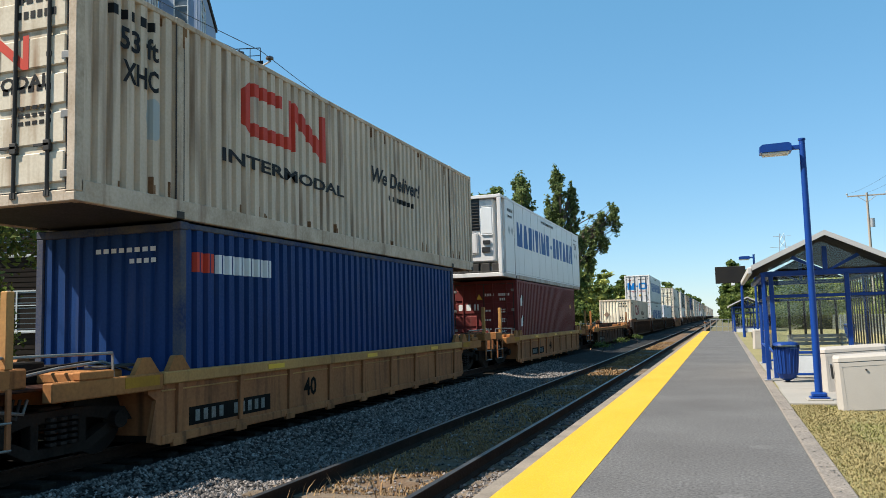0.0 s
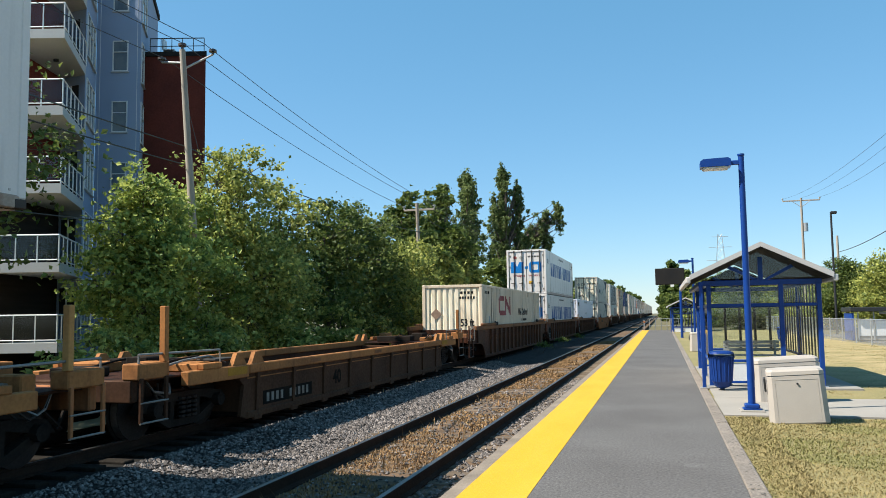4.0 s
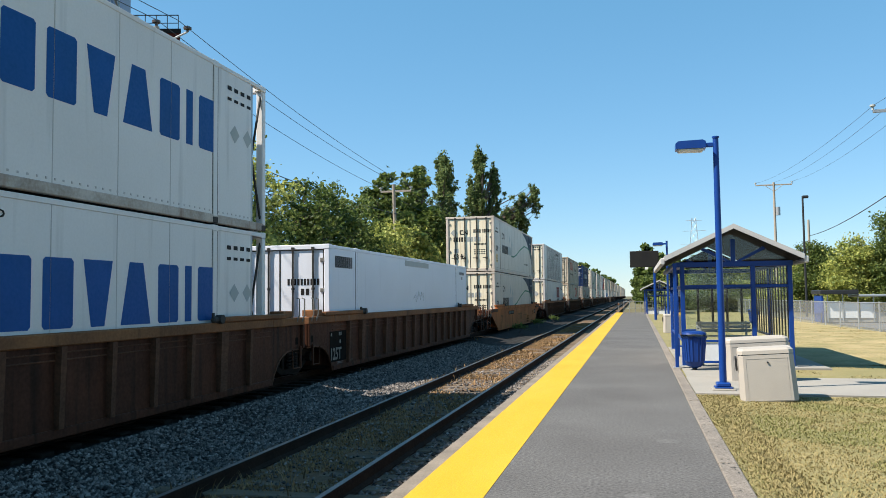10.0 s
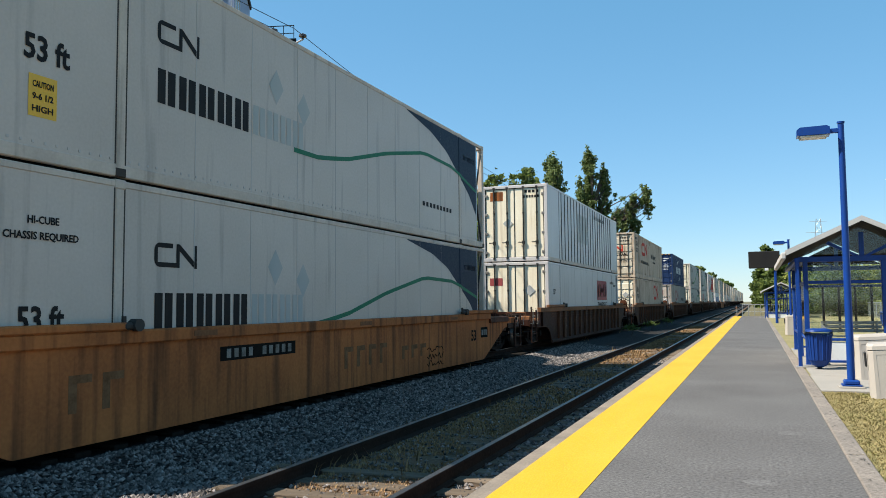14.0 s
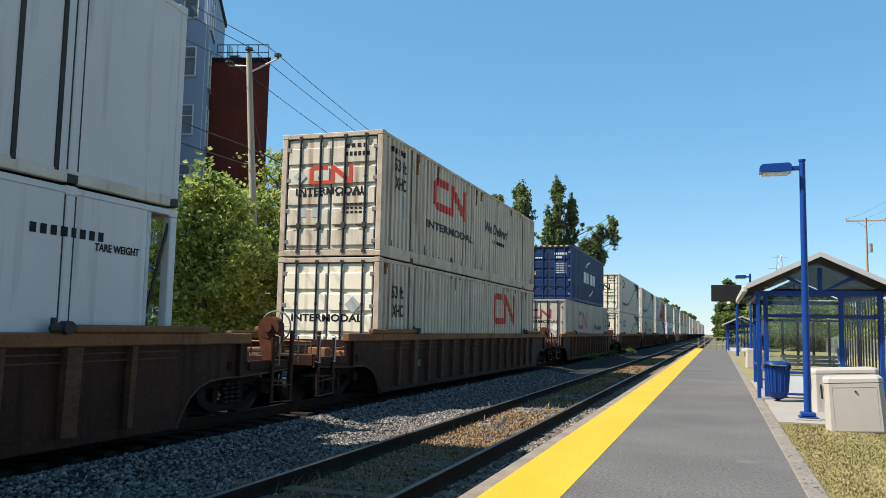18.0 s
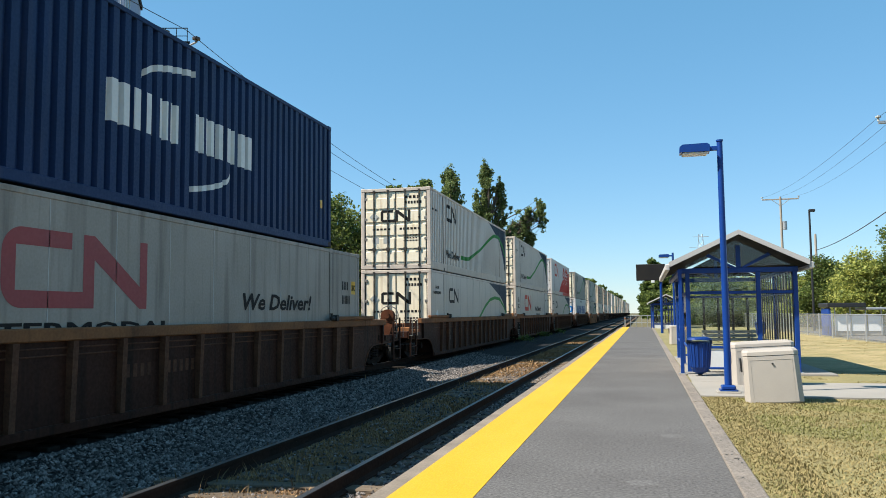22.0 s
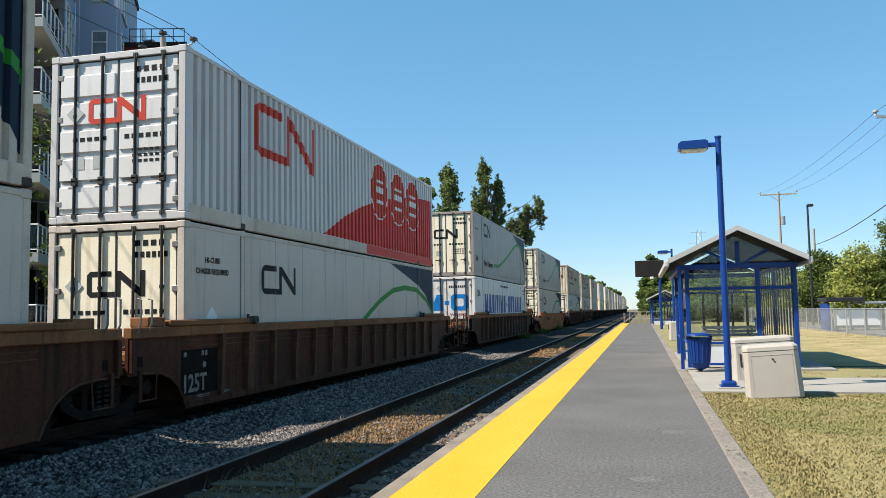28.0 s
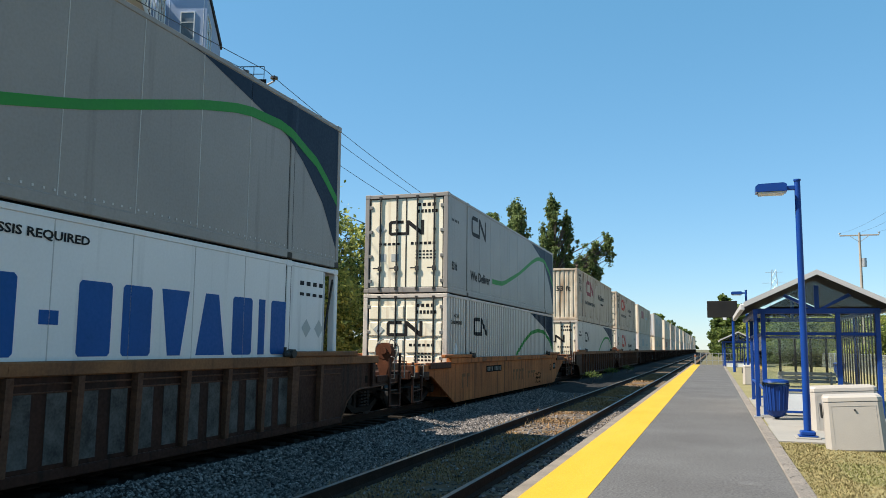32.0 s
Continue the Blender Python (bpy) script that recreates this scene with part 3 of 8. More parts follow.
def scatter(rows, base_v, base_f, name, mat, label, category):
    """Many small loose pieces as one mesh; rows of x, y, z, sx, sy, sz, turn."""
    rows = np.asarray(rows)
    bv = np.asarray(base_v, float)
    n, m = len(rows), len(bv)
    jit = 1 + np.random.uniform(-0.3, 0.3, (n, 1 if m == 5 else m, 3))
    v = bv[None] * jit * rows[:, None, 3:6]
    c, s = np.cos(rows[:, 6])[:, None], np.sin(rows[:, 6])[:, None]
    out = np.stack([v[..., 0] * c - v[..., 1] * s, v[..., 0] * s + v[..., 1] * c, v[..., 2]], -1) + rows[:, None, :3]
    faces = (np.asarray(base_f)[None] + (np.arange(n) * m)[:, None, None]).reshape(-1, len(base_f[0]))
    me = bpy.data.meshes.new(name)
    me.from_pydata(out.reshape(-1, 3).tolist(), [], faces.tolist())
    me.materials.append(M[mat])
    ob = new(name, me)
    return tagged(ob, label, category, "", "stuff")


octa_v = [(1, 0, 0), (0, 1, 0), (-1, 0, 0), (0, -1, 0), (0, 0, 0.8), (0, 0, -0.8)]
octa_f = [(0, 1, 4), (1, 2, 4), (2, 3, 4), (3, 0, 4), (1, 0, 5), (2, 1, 5), (3, 2, 5), (0, 3, 5)]


def bed_height(x):
    return np.interp(x, [-10.3, -6.8, -6.1, -5.3, -4.9, -4.5, -3.6, -2.75, -2.06], [-0.25, -0.24, -0.37, -0.40, -0.33, -0.33, -0.31, -0.335, -0.30])


def stone_rows(n, x0, x1, y0, y1, lo, hi, power=1.6):
    y = y0 + (y1 - y0) * np.random.rand(n) ** power
    x = np.random.uniform(x0, x1, n)
    s = np.random.uniform(lo, hi, n) * (1 + 0.3 * (y > 14))
    return np.stack([x, y, bed_height(x) + 0.012, s, s * np.random.uniform(0.6, 1.2, n), s * np.random.uniform(0.6, 1.1, n), np.random.uniform(0, 6.3, n)], -1)


scatter(np.concatenate([stone_rows(40000, -7.0, -4.42, 3.0, 34, 0.016, 0.04), stone_rows(3500, -2.8, -2.1, 2.5, 26, 0.018, 0.04), stone_rows(2600, -4.3, -2.9, 2.5, 26, 0.014, 0.032)]),
        octa_v, octa_f, "ballast_stones", "stones", "loose grey crushed ballast stones between the tracks", "ballast")


def blade_rows(n, x0, x1, y0, y1, h0, h1, z, keep=None, power=1.5):
    y = y0 + (y1 - y0) * np.random.rand(n) ** power
    x = np.random.uniform(x0, x1, n)
    if keep is not None:
        ok = keep(x, y)
        x, y = x[ok], y[ok]
    n = len(x)
    h = np.random.uniform(h0, h1, n)
    w = np.random.uniform(0.002, 0.005, n) * (1 + y / 10)
    return np.stack([x, y, np.full(n, z), w, h * 1.1, h, np.random.uniform(0, 6.3, n)], -1)


def clump(x, y, scale=0.8, seed=0.0, bias=0.0):
    return np.array([noise.noise(Vector((a * scale, b * scale, seed))) > bias for a, b in zip(x, y)], bool)


blade_v = [(-1, 0, 0), (1, 0, 0), (0.8, 0.22, 0.55), (-0.8, 0.22, 0.55), (0, 0.62, 1.0)]
blade_f = [(0, 1, 2), (0, 2, 3), (3, 2, 4)]
scatter(np.concatenate([blade_rows(80000, -4.27, -2.93, 2.5, 60, 0.01, 0.04, -0.315, lambda x, y: clump(x, y, 0.7, 3.0, -0.12) & (y > 5.0 + 3.0 * np.random.rand(len(y))), 1.35),
                        blade_rows(2200, -4.3, -2.9, 2.5, 45, 0.05, 0.17, -0.32, lambda x, y: clump(x, y, 0.7, 5.0, 0.1)),
                        blade_rows(700, -4.75, -4.42, 2.5, 30, 0.05, 0.2, -0.34), blade_rows(160, -7.2, -6.85, 10, 60, 0.05, 0.2, -0.25, lambda x, y: clump(x, y, 0.8, 8.0, 0.2))]),
        blade_v, blade_f, "dry_weeds", "straw", "dry straw-coloured weeds growing between the rails", "weeds")
on_grass = lambda x, y: ~((y > 14.55) & (y < 17.5))
scatter(np.concatenate([blade_rows(95000, 0.97, 5.5, 4.2, 17, 0.012, 0.03, -0.035, lambda x, y: on_grass(x, y) & clump(x, y, 0.9, 11.0, 0.0), 1.2)]),
        blade_v, blade_f, "lawn_grass", "blades", "short green lawn grass in patches", "grass")
scatter(np.concatenate([blade_rows(26000, 0.96, 1.5, 4.2, 17, 0.01, 0.03, -0.03, on_grass, 1.2), blade_rows(90000, 0.97, 5.5, 4.2, 17, 0.01, 0.026, -0.035, lambda x, y: on_grass(x, y) & ~clump(x, y, 0.9, 11.0, 0.1), 1.2), blade_rows(40000, 3.4, 11, 15.5, 44, 0.012, 0.03, -0.035, lambda x, y: on_grass(x, y) & clump(x, y, 1.3, 21.0, 0.15), 1.25)]),
        blade_v, blade_f, "dry_grass", "lawnstraw", "short bleached lawn grass in patches", "grass")


# ---- train ----
XC, HALF = -8.42, 1.295
UP, LOW, BOX_H = 3.03, 0.10, 3.03
STACK, LOWERED, CAR_Z = 0.957, 0.93, 0.10
MOVING = []


def corrugation(length, a, b, pitch=0.27, depth=0.072):
    """Break points of the side's section: y and how far it lies inside the outer plane."""
    n = max(1, round((b - a) / pitch))
    p = (b - a) / n
    out = []
    for k in range(n):
        y = a + k * p
        out += [(y, 0.0), (y + 0.5 * p, 0.0), (y + 0.6 * p, depth), (y + 0.9 * p, depth)]
    return out + [(b, 0.0)]


class Box:
    """A freight container under construction: its own frame has y from the end that leads to the far end, x across, z up."""

    def __init__(self, label, paint, length=16.15, style="ribbed", ends=None, height=BOX_H, doors="plain", posts=True, tail=0.0, head=0.0, group="containers of the train", seams=True):
        self.L, self.H, self.style = length, height, style
        self.ey = {"plain": 0.031, "ribbed": 0.0045, "front": 0.026, "none": 0.0}[doors]
        self.tail, self.rail = tail, 0.28 if style == "ribbed" and length > 14 else 0.16
        t = self.ob = thing("freight_container", label, "container", group)
        P, E = M[paint], M[ends or paint]
        R = M[{"cream_old": "oldrail", "grey": "greyrail", "navyc": "bluerail"}.get(paint, paint)]
        S = M["whiterail"] if paint == "white" else M["greyrail"] if paint == "dullwhite" else R
        L, H, X = length, height, HALF
        self.post = 1.98 if (length > 14 and posts) else 0.0
        spans = [(0.12, L - 0.12)] if not self.post else [(0.12 + head, self.post - 0.07), (self.post + 0.07, L - self.post - 0.07), (L - self.post + 0.07, L - 0.12 - tail)]
        self.prof = []
        for a, b in spans:
            if style == "ribbed":
                self.prof += corrugation(L, a, b)
            else:
                self.prof += [(a, 0.0), (b, 0.0)]
        self.prof.sort()
        self.skin = 0.012
        for s in (1, -1):
            for a, b in spans:
                pts = [(y, d) for y, d in self.prof if a - 1e-6 <= y <= b + 1e-6]
                poly = [(s * (X - self.skin - d), y) for y, d in pts] + [(s * (X - 0.09), b), (s * (X - 0.09), a)]
                part("side_panel", G().ext(poly, "z", self.rail, H - 0.1), P, t)
            part("bottom_rail", G().box(min(s * X, s * (X - 0.1)), max(s * X, s * (X - 0.1)), 0.1, L - 0.1, 0.0, self.rail, 0.012), S, t)
            part("top_rail", G().box(min(s * X, s * (X - 0.08)), max(s * X, s * (X - 0.08)), 0.1, L - 0.1, H - 0.1, H - 0.015, 0.01), R, t)
            for y in (0.0, L - 0.14):
                part("corner_post", G().box(min(s * X, s * (X - 0.14)), max(s * X, s * (X - 0.14)), y, y + 0.14, 0.12, H - 0.12, 0.015), R, t)
            for y in ((0.0, L - 0.18) + ((self.post - 0.09, L - self.post - 0.09) if self.post else ())):
                for z in (0.0, H - 0.12):
                    part("corner_casting", G().box(min(s * (X + 0.004), s * (X - 0.16)), max(s * (X + 0.004), s * (X - 0.16)), y - 0.004, y + 0.184, z, z + 0.12, 0.012), M["gasket"] if z == 0 and y else R, t)
            if self.post:
                for y in (self.post, L - self.post):
                    part("lift_post", G().box(min(s * (X + 0.002), s * (X - 0.1)), max(s * (X + 0.002), s * (X - 0.1)), y - 0.07, y + 0.07, 0.12, H - 0.12, 0.012), R, t)
                    if s > 0:
                        for e in (-0.095, 0.075):
                            part("post_gap", G().box(X - 0.02, X - self.skin + 0.003, y + e, y + e + 0.02, self.rail, H - 0.1), M["gasket"], t, "dark joint beside the lifting post")
        if style == "sheet" and seams:
            n = 9
            seam = G()
            a, b = (self.post + 0.07, L - self.post - 0.07) if self.post else (0.15, L - 0.15)
            for k in range(1, n):
                y = a + (b - a) * k / n
                seam.box(X - self.skin - 0.001, X - self.skin + 0.004, y - 0.007, y + 0.007, 0.16, H - 0.1)
            rv = G()
            y = 0.2
            while y < L - 0.2:
                for z in (0.2,):
                    rv.box(X - 0.011, X - 0.004, y, y + 0.03, z, z + 0.03)
                y += 0.16
            part("panel_seam", seam, M["seam"], t)["kind"] = "stuff"
            part("riveting", rv, M["seam"], t)["kind"] = "stuff"
        if style == "posted":
            y = self.post + 0.35
            while y < L - self.post - 0.1:
                part("side_post", G().box(X - 0.02, X + 0.004, y - 0.035, y + 0.035, 0.12, H - 0.1, 0.005), M["gasket"], t, "dark exposed side post")
                y += 0.61
        part("roof", G().box(-X + 0.05, X - 0.05, 0.1, L - 0.1 - tail, H - 0.06, H - 0.02, 0.01), P, t)
        part("floor", G().box(-X + 0.05, X - 0.05, 0.1, L - 0.1, 0.02, 0.14, 0.01), M["gasket"], t)
        for y in (0.0, L - 0.12):
            part("end_sill", G().box(-X + 0.14, X - 0.14, y, y + 0.12, 0.0, 0.15, 0.012), R, t)
            part("end_header", G().box(-X + 0.14, X - 0.14, y, y + 0.12, H - 0.13, H - 0.01, 0.012), R, t)
        part("front_wall", G().box(-X + 0.05, X - 0.05, L - 0.13 - tail, L - 0.03 - tail, 0.14, H - 0.06), P, t)
        if head:
            for s in (-1, 1):
                x = s * (X - 0.06)
                part("head_post", G().box(x - 0.05, x + 0.05, head + 0.02, head + 0.12, 0.14, H - 0.1, 0.01), P, t)
                for z0, z1 in ((0.2, 1.45), (H - 0.2, 1.5)):
                    part("head_brace", G().rod((x, 0.1, z0), (x, head + 0.05, z1), 0.03, 6), P, t, "white diagonal brace")
            part("bulkhead", G().box(-X + 0.05, X - 0.05, head + 0.05, head + 0.12, 0.14, H - 0.06), P, t)
        if tail:
            for s in (-1, 1):
                x = s * (X - 0.06)
                part("tail_post", G().box(x - 0.04, x + 0.04, L - tail - 0.1, L - tail - 0.02, 0.14, H - 0.1, 0.01), M["galv"], t)
                for z0, z1 in ((0.15, 1.45), (H - 0.15, 1.5)):
                    part("tail_brace", G().rod((x, L - 0.1, z0), (x, L - tail, z1), 0.025, 6), M["gasket"], t, "diagonal steel brace")
            part("tail_panel", G().box(-X + 0.2, X - 0.35, L - 0.4, L - 0.1, 0.2, 1.2, 0.03), M["gasket"], t, "dark machinery in the open end frame")
        if doors == "front":
            prof = corrugation(0, -X + 0.15, X - 0.15, 0.25, 0.04)
            poly = [(x, 0.03 + d) for x, d in prof] + [(X - 0.15, 0.1), (-X + 0.15, 0.1)]
            part("end_wall", G().ext(poly, "z", 0.14, H - 0.12), E, t, "vertically ribbed end wall")
        elif doors != "none":
            rodm = E if paint in ("cmablue", "maroon", "navyc") else M["gasket"]
            for s in (-1, 1):
                a, b = (-X + 0.15, -0.012) if s < 0 else (0.012, X - 0.15)
                leaf = part("door", G().box(a, b, 0.035, 0.085, 0.16, H - 0.14, 0.008), E, t, "container door with locking rods")
                if doors == "ribbed":
                    for k in range(5):
                        z = 0.25 + k * (H - 0.52) / 5
                        part("door_panel", G().box(a + 0.03, b - 0.03, 0.008, 0.04, z, z + 0.4, 0.016), E, leaf)
                for u in (0.3, 0.76):
                    x = a + (b - a) * u
                    rod = part("lock_rod", G().rod((x, 0.0, 0.1), (x, 0.0, H - 0.08), 0.026, 8).box(x - 0.04, x + 0.04, -0.02, 0.03, 0.08, 0.16).box(x - 0.04, x + 0.04, -0.02, 0.03, H - 0.15, H - 0.07).box(x - 0.035, x + 0.035, -0.012, 0.03, H * 0.62, H * 0.62 + 0.06), rodm, leaf)
                    part("lock_handle", G().box(x - 0.2, x + 0.06, -0.03, -0.012, 0.72, 0.76, 0.005).box(x - 0.05, x + 0.05, -0.03, 0.03, 0.66, 0.8, 0.005), rodm, leaf)
                for k in range(4):
                    z = 0.35 + k * (H - 0.75) / 3
                    e = a if s < 0 else b
                    part("hinge", G().box(e - 0.09, e + 0.09, 0.002, 0.04, z - 0.05, z + 0.05, 0.008), M["steel"], leaf)
            part("door_gasket", G().box(-X + 0.13, X - 0.13, 0.03, 0.05, H - 0.155, H - 0.125).box(-X + 0.13, X - 0.13, 0.03, 0.05, 0.145, 0.17).box(-0.014, 0.014, 0.026, 0.05, 0.16, H - 0.14).box(-X + 0.13, -X + 0.175, 0.028, 0.06, 0.16, H - 0.14).box(X - 0.175, X - 0.13, 0.028, 0.06, 0.16, H - 0.14), M["gasket"], t)

    def inset(self, y):
        ys = [p[0] for p in self.prof]
        return float(np.interp(y, ys, [p[1] for p in self.prof]))

    def paint(self, name, y0, y1, low, high, ink, label=""):
        """A painted field on the platform side between two curves over y, lying on the panel."""
        y1 = min(y1, self.L - self.tail - 0.125)
        cut = sorted({y0, y1} | {p[0] for p in self.prof if y0 < p[0] < y1} | {y0 + (y1 - y0) * k / 24 for k in range(25) if callable(low) or callable(high)})
        lo = low if callable(low) else (lambda y: low)
        hi = high if callable(high) else (lambda y: high)
        g = G()
        for y in cut:
            out = HALF - self.skin - self.inset(y) + 0.004
            if self.post and min(abs(y - self.post), abs(y - self.L + self.post)) <= 0.071:
                out = HALF + 0.006
            a, b = lo(y), max(lo(y) + 0.002, hi(y))
            g.v += [(out, y, max(self.rail + 0.01, a)), (out, y, min(self.H - 0.11, max(b, self.rail + 0.012)))]
        g.f = [(2 * k, 2 * k + 2, 2 * k + 3, 2 * k + 1) for k in range(len(cut) - 1)]
        return part(name, g, M[ink], self.ob, label)

    def field(self, g, y0, y1, z0, z1):
        """Adds a painted rectangle that follows the panel to g."""
        cut = sorted({y0, y1} | {p[0] for p in self.prof if y0 < p[0] < y1})
        n = len(g.v)
        for y in cut:
            out = HALF - self.skin - self.inset(y) + 0.004
            if self.post and min(abs(y - self.post), abs(y - self.L + self.post)) <= 0.071:
                out = HALF + 0.006
            g.v += [(out, y, z0), (out, y, z1)]
        g.f += [(n + 2 * k, n + 2 * k + 2, n + 2 * k + 3, n + 2 * k + 1) for k in range(len(cut) - 1)]

    def bars(self, n, y0, y1, z0, z1, ink, label="bold plain lettering bar"):
        """A row of plain upright bars, two to a letter."""
        w = (y1 - y0) / n
        for k in range(n):
            a, g = y0 + k * w, G()
            for u, v in ((0.04, 0.4), (0.5, 0.86)):
                self.field(g, a + u * w, a + v * w, z0, z1)
            part("letter_bar", g, M[ink], self.ob, label)

    def small(self, y0, y1, z0, z1, ink="ink_black", n=6):
        """Writing too small to read: short plain bars."""
        w = (y1 - y0) / n
        g = G()
        for k in range(n):
            self.field(g, y0 + k * w, y0 + (k + 0.62) * w, z0, z1)
        part("small_lettering", g, M[ink], self.ob, "short bars of small lettering")["kind"] = "stuff"

    def rust(self, seed, n=14):
        """Rust runs below the top rail and above the bottom rail, as thin uneven marks."""
        r = random.Random(seed)
        g = G()
        for k in range(n):
            y, w, h = r.uniform(0.3, self.L - 0.4), r.uniform(0.03, 0.09), r.uniform(0.12, 0.6)
            if r.random() < 0.5:
                self.field(g, y, y + w, self.H - 0.11 - h, self.H - 0.11)
                self.field(g, y + w, y + 1.8 * w, self.H - 0.11 - 0.4 * h, self.H - 0.11)
            else:
                self.field(g, y, y + 0.8 * w, self.rail + 0.005, self.rail + 0.5 * h)
                self.field(g, y + w, y + 1.6 * w, self.rail + 0.005, self.rail + 0.01 + 0.25 * h)
        part("rust_mark", g, M["rustmark"], self.ob, "thin rust runs")["kind"] = "stuff"

    def badge(self, y0, y1, z0, z1, ink, stroke=0.22):
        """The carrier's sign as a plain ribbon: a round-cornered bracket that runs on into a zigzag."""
        h, w = z1 - z0, y1 - y0
        s, r = stroke * h, 0.32 * h
        lab = "bold painted carrier sign"

        def cut(y):
            return r - math.sqrt(max(0.0, r * r - max(0.0, y0 + r - y) ** 2))
        c, e = y0 + 0.42 * w, y0 + 0.5 * w
        self.paint("sign_bracket", y0, y0 + s, lambda y: z0 + cut(y), lambda y: z1 - cut(y), ink, lab)
        self.paint("sign_bracket", y0 + s, c, lambda y: z1 - s, lambda y: z1 - cut(y), ink, lab)
        self.paint("sign_bracket", y0 + s, e + s, lambda y: z0 + cut(y), lambda y: z0 + s, ink, lab)
        self.paint("sign_bar", e, e + s, z0 + s, z1, ink, lab)
        a, b = e + s, y1 - 0.8 * s
        self.paint("sign_bar", a, b, lambda y: max(z0, z1 - 1.5 * s - (h - 1.5 * s) * (y - a) / (b - a)), lambda y: z1 - (h - 1.5 * s) * (y - a) / (b - a), ink, lab)
        self.paint("sign_bar", b, y1, z0, z1, ink, lab)

    def blocks(self, kinds, y0, y1, z0, z1, ink, label):
        """A row of plain blocks on a smooth side, as wide as the letters: notched, tapering or clipped, and a dash."""
        wide = {"m": 1.04, "a": 0.93, "b": 0.77, "i": 0.4, "v": 0.82, "-": 0.72}
        step = (y1 - y0) / sum(wide[k] for k in kinds)
        y, h, x = y0, z1 - z0, HALF - self.skin
        for k in kinds:
            a, b = y + 0.08 * step, y + (wide[k] - 0.12) * step
            y += wide[k] * step
            q, c, n = 0.27 * (b - a), (a + b) / 2, 0.2 * (b - a)
            if k == "m":
                poly = [(a, z0), (b, z0), (b, z1), (c + n, z1), (c, z1 - 0.55 * h), (c - n, z1), (a, z1)]
            elif k == "a":
                poly = [(a, z0), (b, z0), (b - q, z1), (a + q, z1)]
            elif k == "v":
                poly = [(a + q, z0), (b - q, z0), (b, z1), (a, z1)]
            elif k == "-":
                poly = [(a + 0.13, z0 + 0.4 * h), (b - 0.1, z0 + 0.4 * h), (b - 0.1, z0 + 0.58 * h), (a + 0.13, z0 + 0.58 * h)]
            else:
                n = 0.045 * h if k == "b" else 0.0
                poly = [(a + n, z0), (b - n, z0), (b, z0 + n), (b, z1 - n), (b - n, z1), (a + n, z1), (a, z1 - n), (a, z0 + n)] if n else [(a, z0), (b, z0), (b, z1), (a, z1)]
            part("letter_block", G().ext(poly, "x", x, x + 0.004), M[ink], self.ob, label)

    def words(self, body, size, y, z, ink, width=None, name="lettering"):
        part(name, text_geo(body, size, "x", (HALF - self.skin + 0.0075, y, z), width), M[ink], self.ob, "painted words " + body.lower())

    def end_words(self, body, size, x, z, ink, width=None):
        part("lettering", text_geo(body, size, "y", (x, self.ey, z), width), M[ink], self.ob, "painted words " + body.lower())

    def end_block(self, x0, x1, z0, z1, ink, label="painted bar"):
        part("mark", G().box(x0, x1, self.ey - 0.002, self.ey + 0.003, z0, z1), M[ink], self.ob, label)

    def end_badge(self, x0, x1, z0, z1, ink):
        h, w = z1 - z0, x1 - x0
        s = 0.17 * h + 0.015
        c, d = x0 + 0.42 * w, x0 + 0.5 * w
        e, f, k = self.ey - 0.001, self.ey + 0.003, 0.7 * s
        g = G().ext([(x0, z0 + k), (x0 + k, z0), (d + s, z0), (d + s, z1), (d, z1), (d, z0 + s), (x0 + s, z0 + s), (x0 + s, z1 - s), (c, z1 - s), (c, z1), (x0 + k, z1), (x0, z1 - k)], "y", e, f)
        part("sign_bracket", g, M[ink], self.ob, "bold painted carrier sign")
        part("sign_bar", G().ext([(d + s, z1), (d + s, z1 - 1.6 * s), (x1 - s, z0), (x1, z0), (x1, z1), (x1 - s, z1), (x1 - s, z0 + 1.6 * s)], "y", e, f), M[ink], self.ob, "bold painted carrier sign")

    def end_diamond(self, x, z, r, ink):
        part("placard", G().ext([(x - r, z), (x, z - r), (x + r, z), (x, z + r)], "y", self.ey - 0.012, self.ey + 0.003), M[ink], self.ob, "diamond placard holder")

    def end_small(self, x0, x1, z, ink="ink_black", n=5, h=0.1):
        w = (x1 - x0) / n
        g = G()
        for k in range(n):
            g.box(x0 + k * w, x0 + (k + 0.65) * w, self.ey - 0.001, self.ey + 0.003, z, z + h)
        part("small_lettering", g, M[ink], self.ob, "short bars of small lettering")["kind"] = "stuff"

    def wave(self, ink="ink_green", lift=0.0):
        """Slogan, green wave and navy field at the far end."""
        def crest(y):
            return float(np.interp(y, [4.9, 5.7, 6.5, 9.0, 11.5, 12.6, 13.9, 15.2, 16.15], [0.72, 0.72, 0.76, 1.36, 2.12, 2.38, 2.42, 2.0, 1.3]))
        self.paint("navy_field", 11.0, 16.02, lambda y: float(np.interp(y, [11.0, 12.6, 13.9, 14.6, 15.4, 16.05], [3.0, 2.62, 2.3, 1.9, 1.25, 0.35])), lambda y: 3.0, "ink_navy", "dark navy curved field")
        self.paint("green_wave", 4.95, 16.02, lambda y: crest(y) - float(np.interp(y, [4.9, 9, 16], [0.09, 0.07, 0.10])), lambda y: crest(y) + float(np.interp(y, [4.9, 9, 16], [0.09, 0.07, 0.10])), ink, "curving green stripe").location.x = 0.003

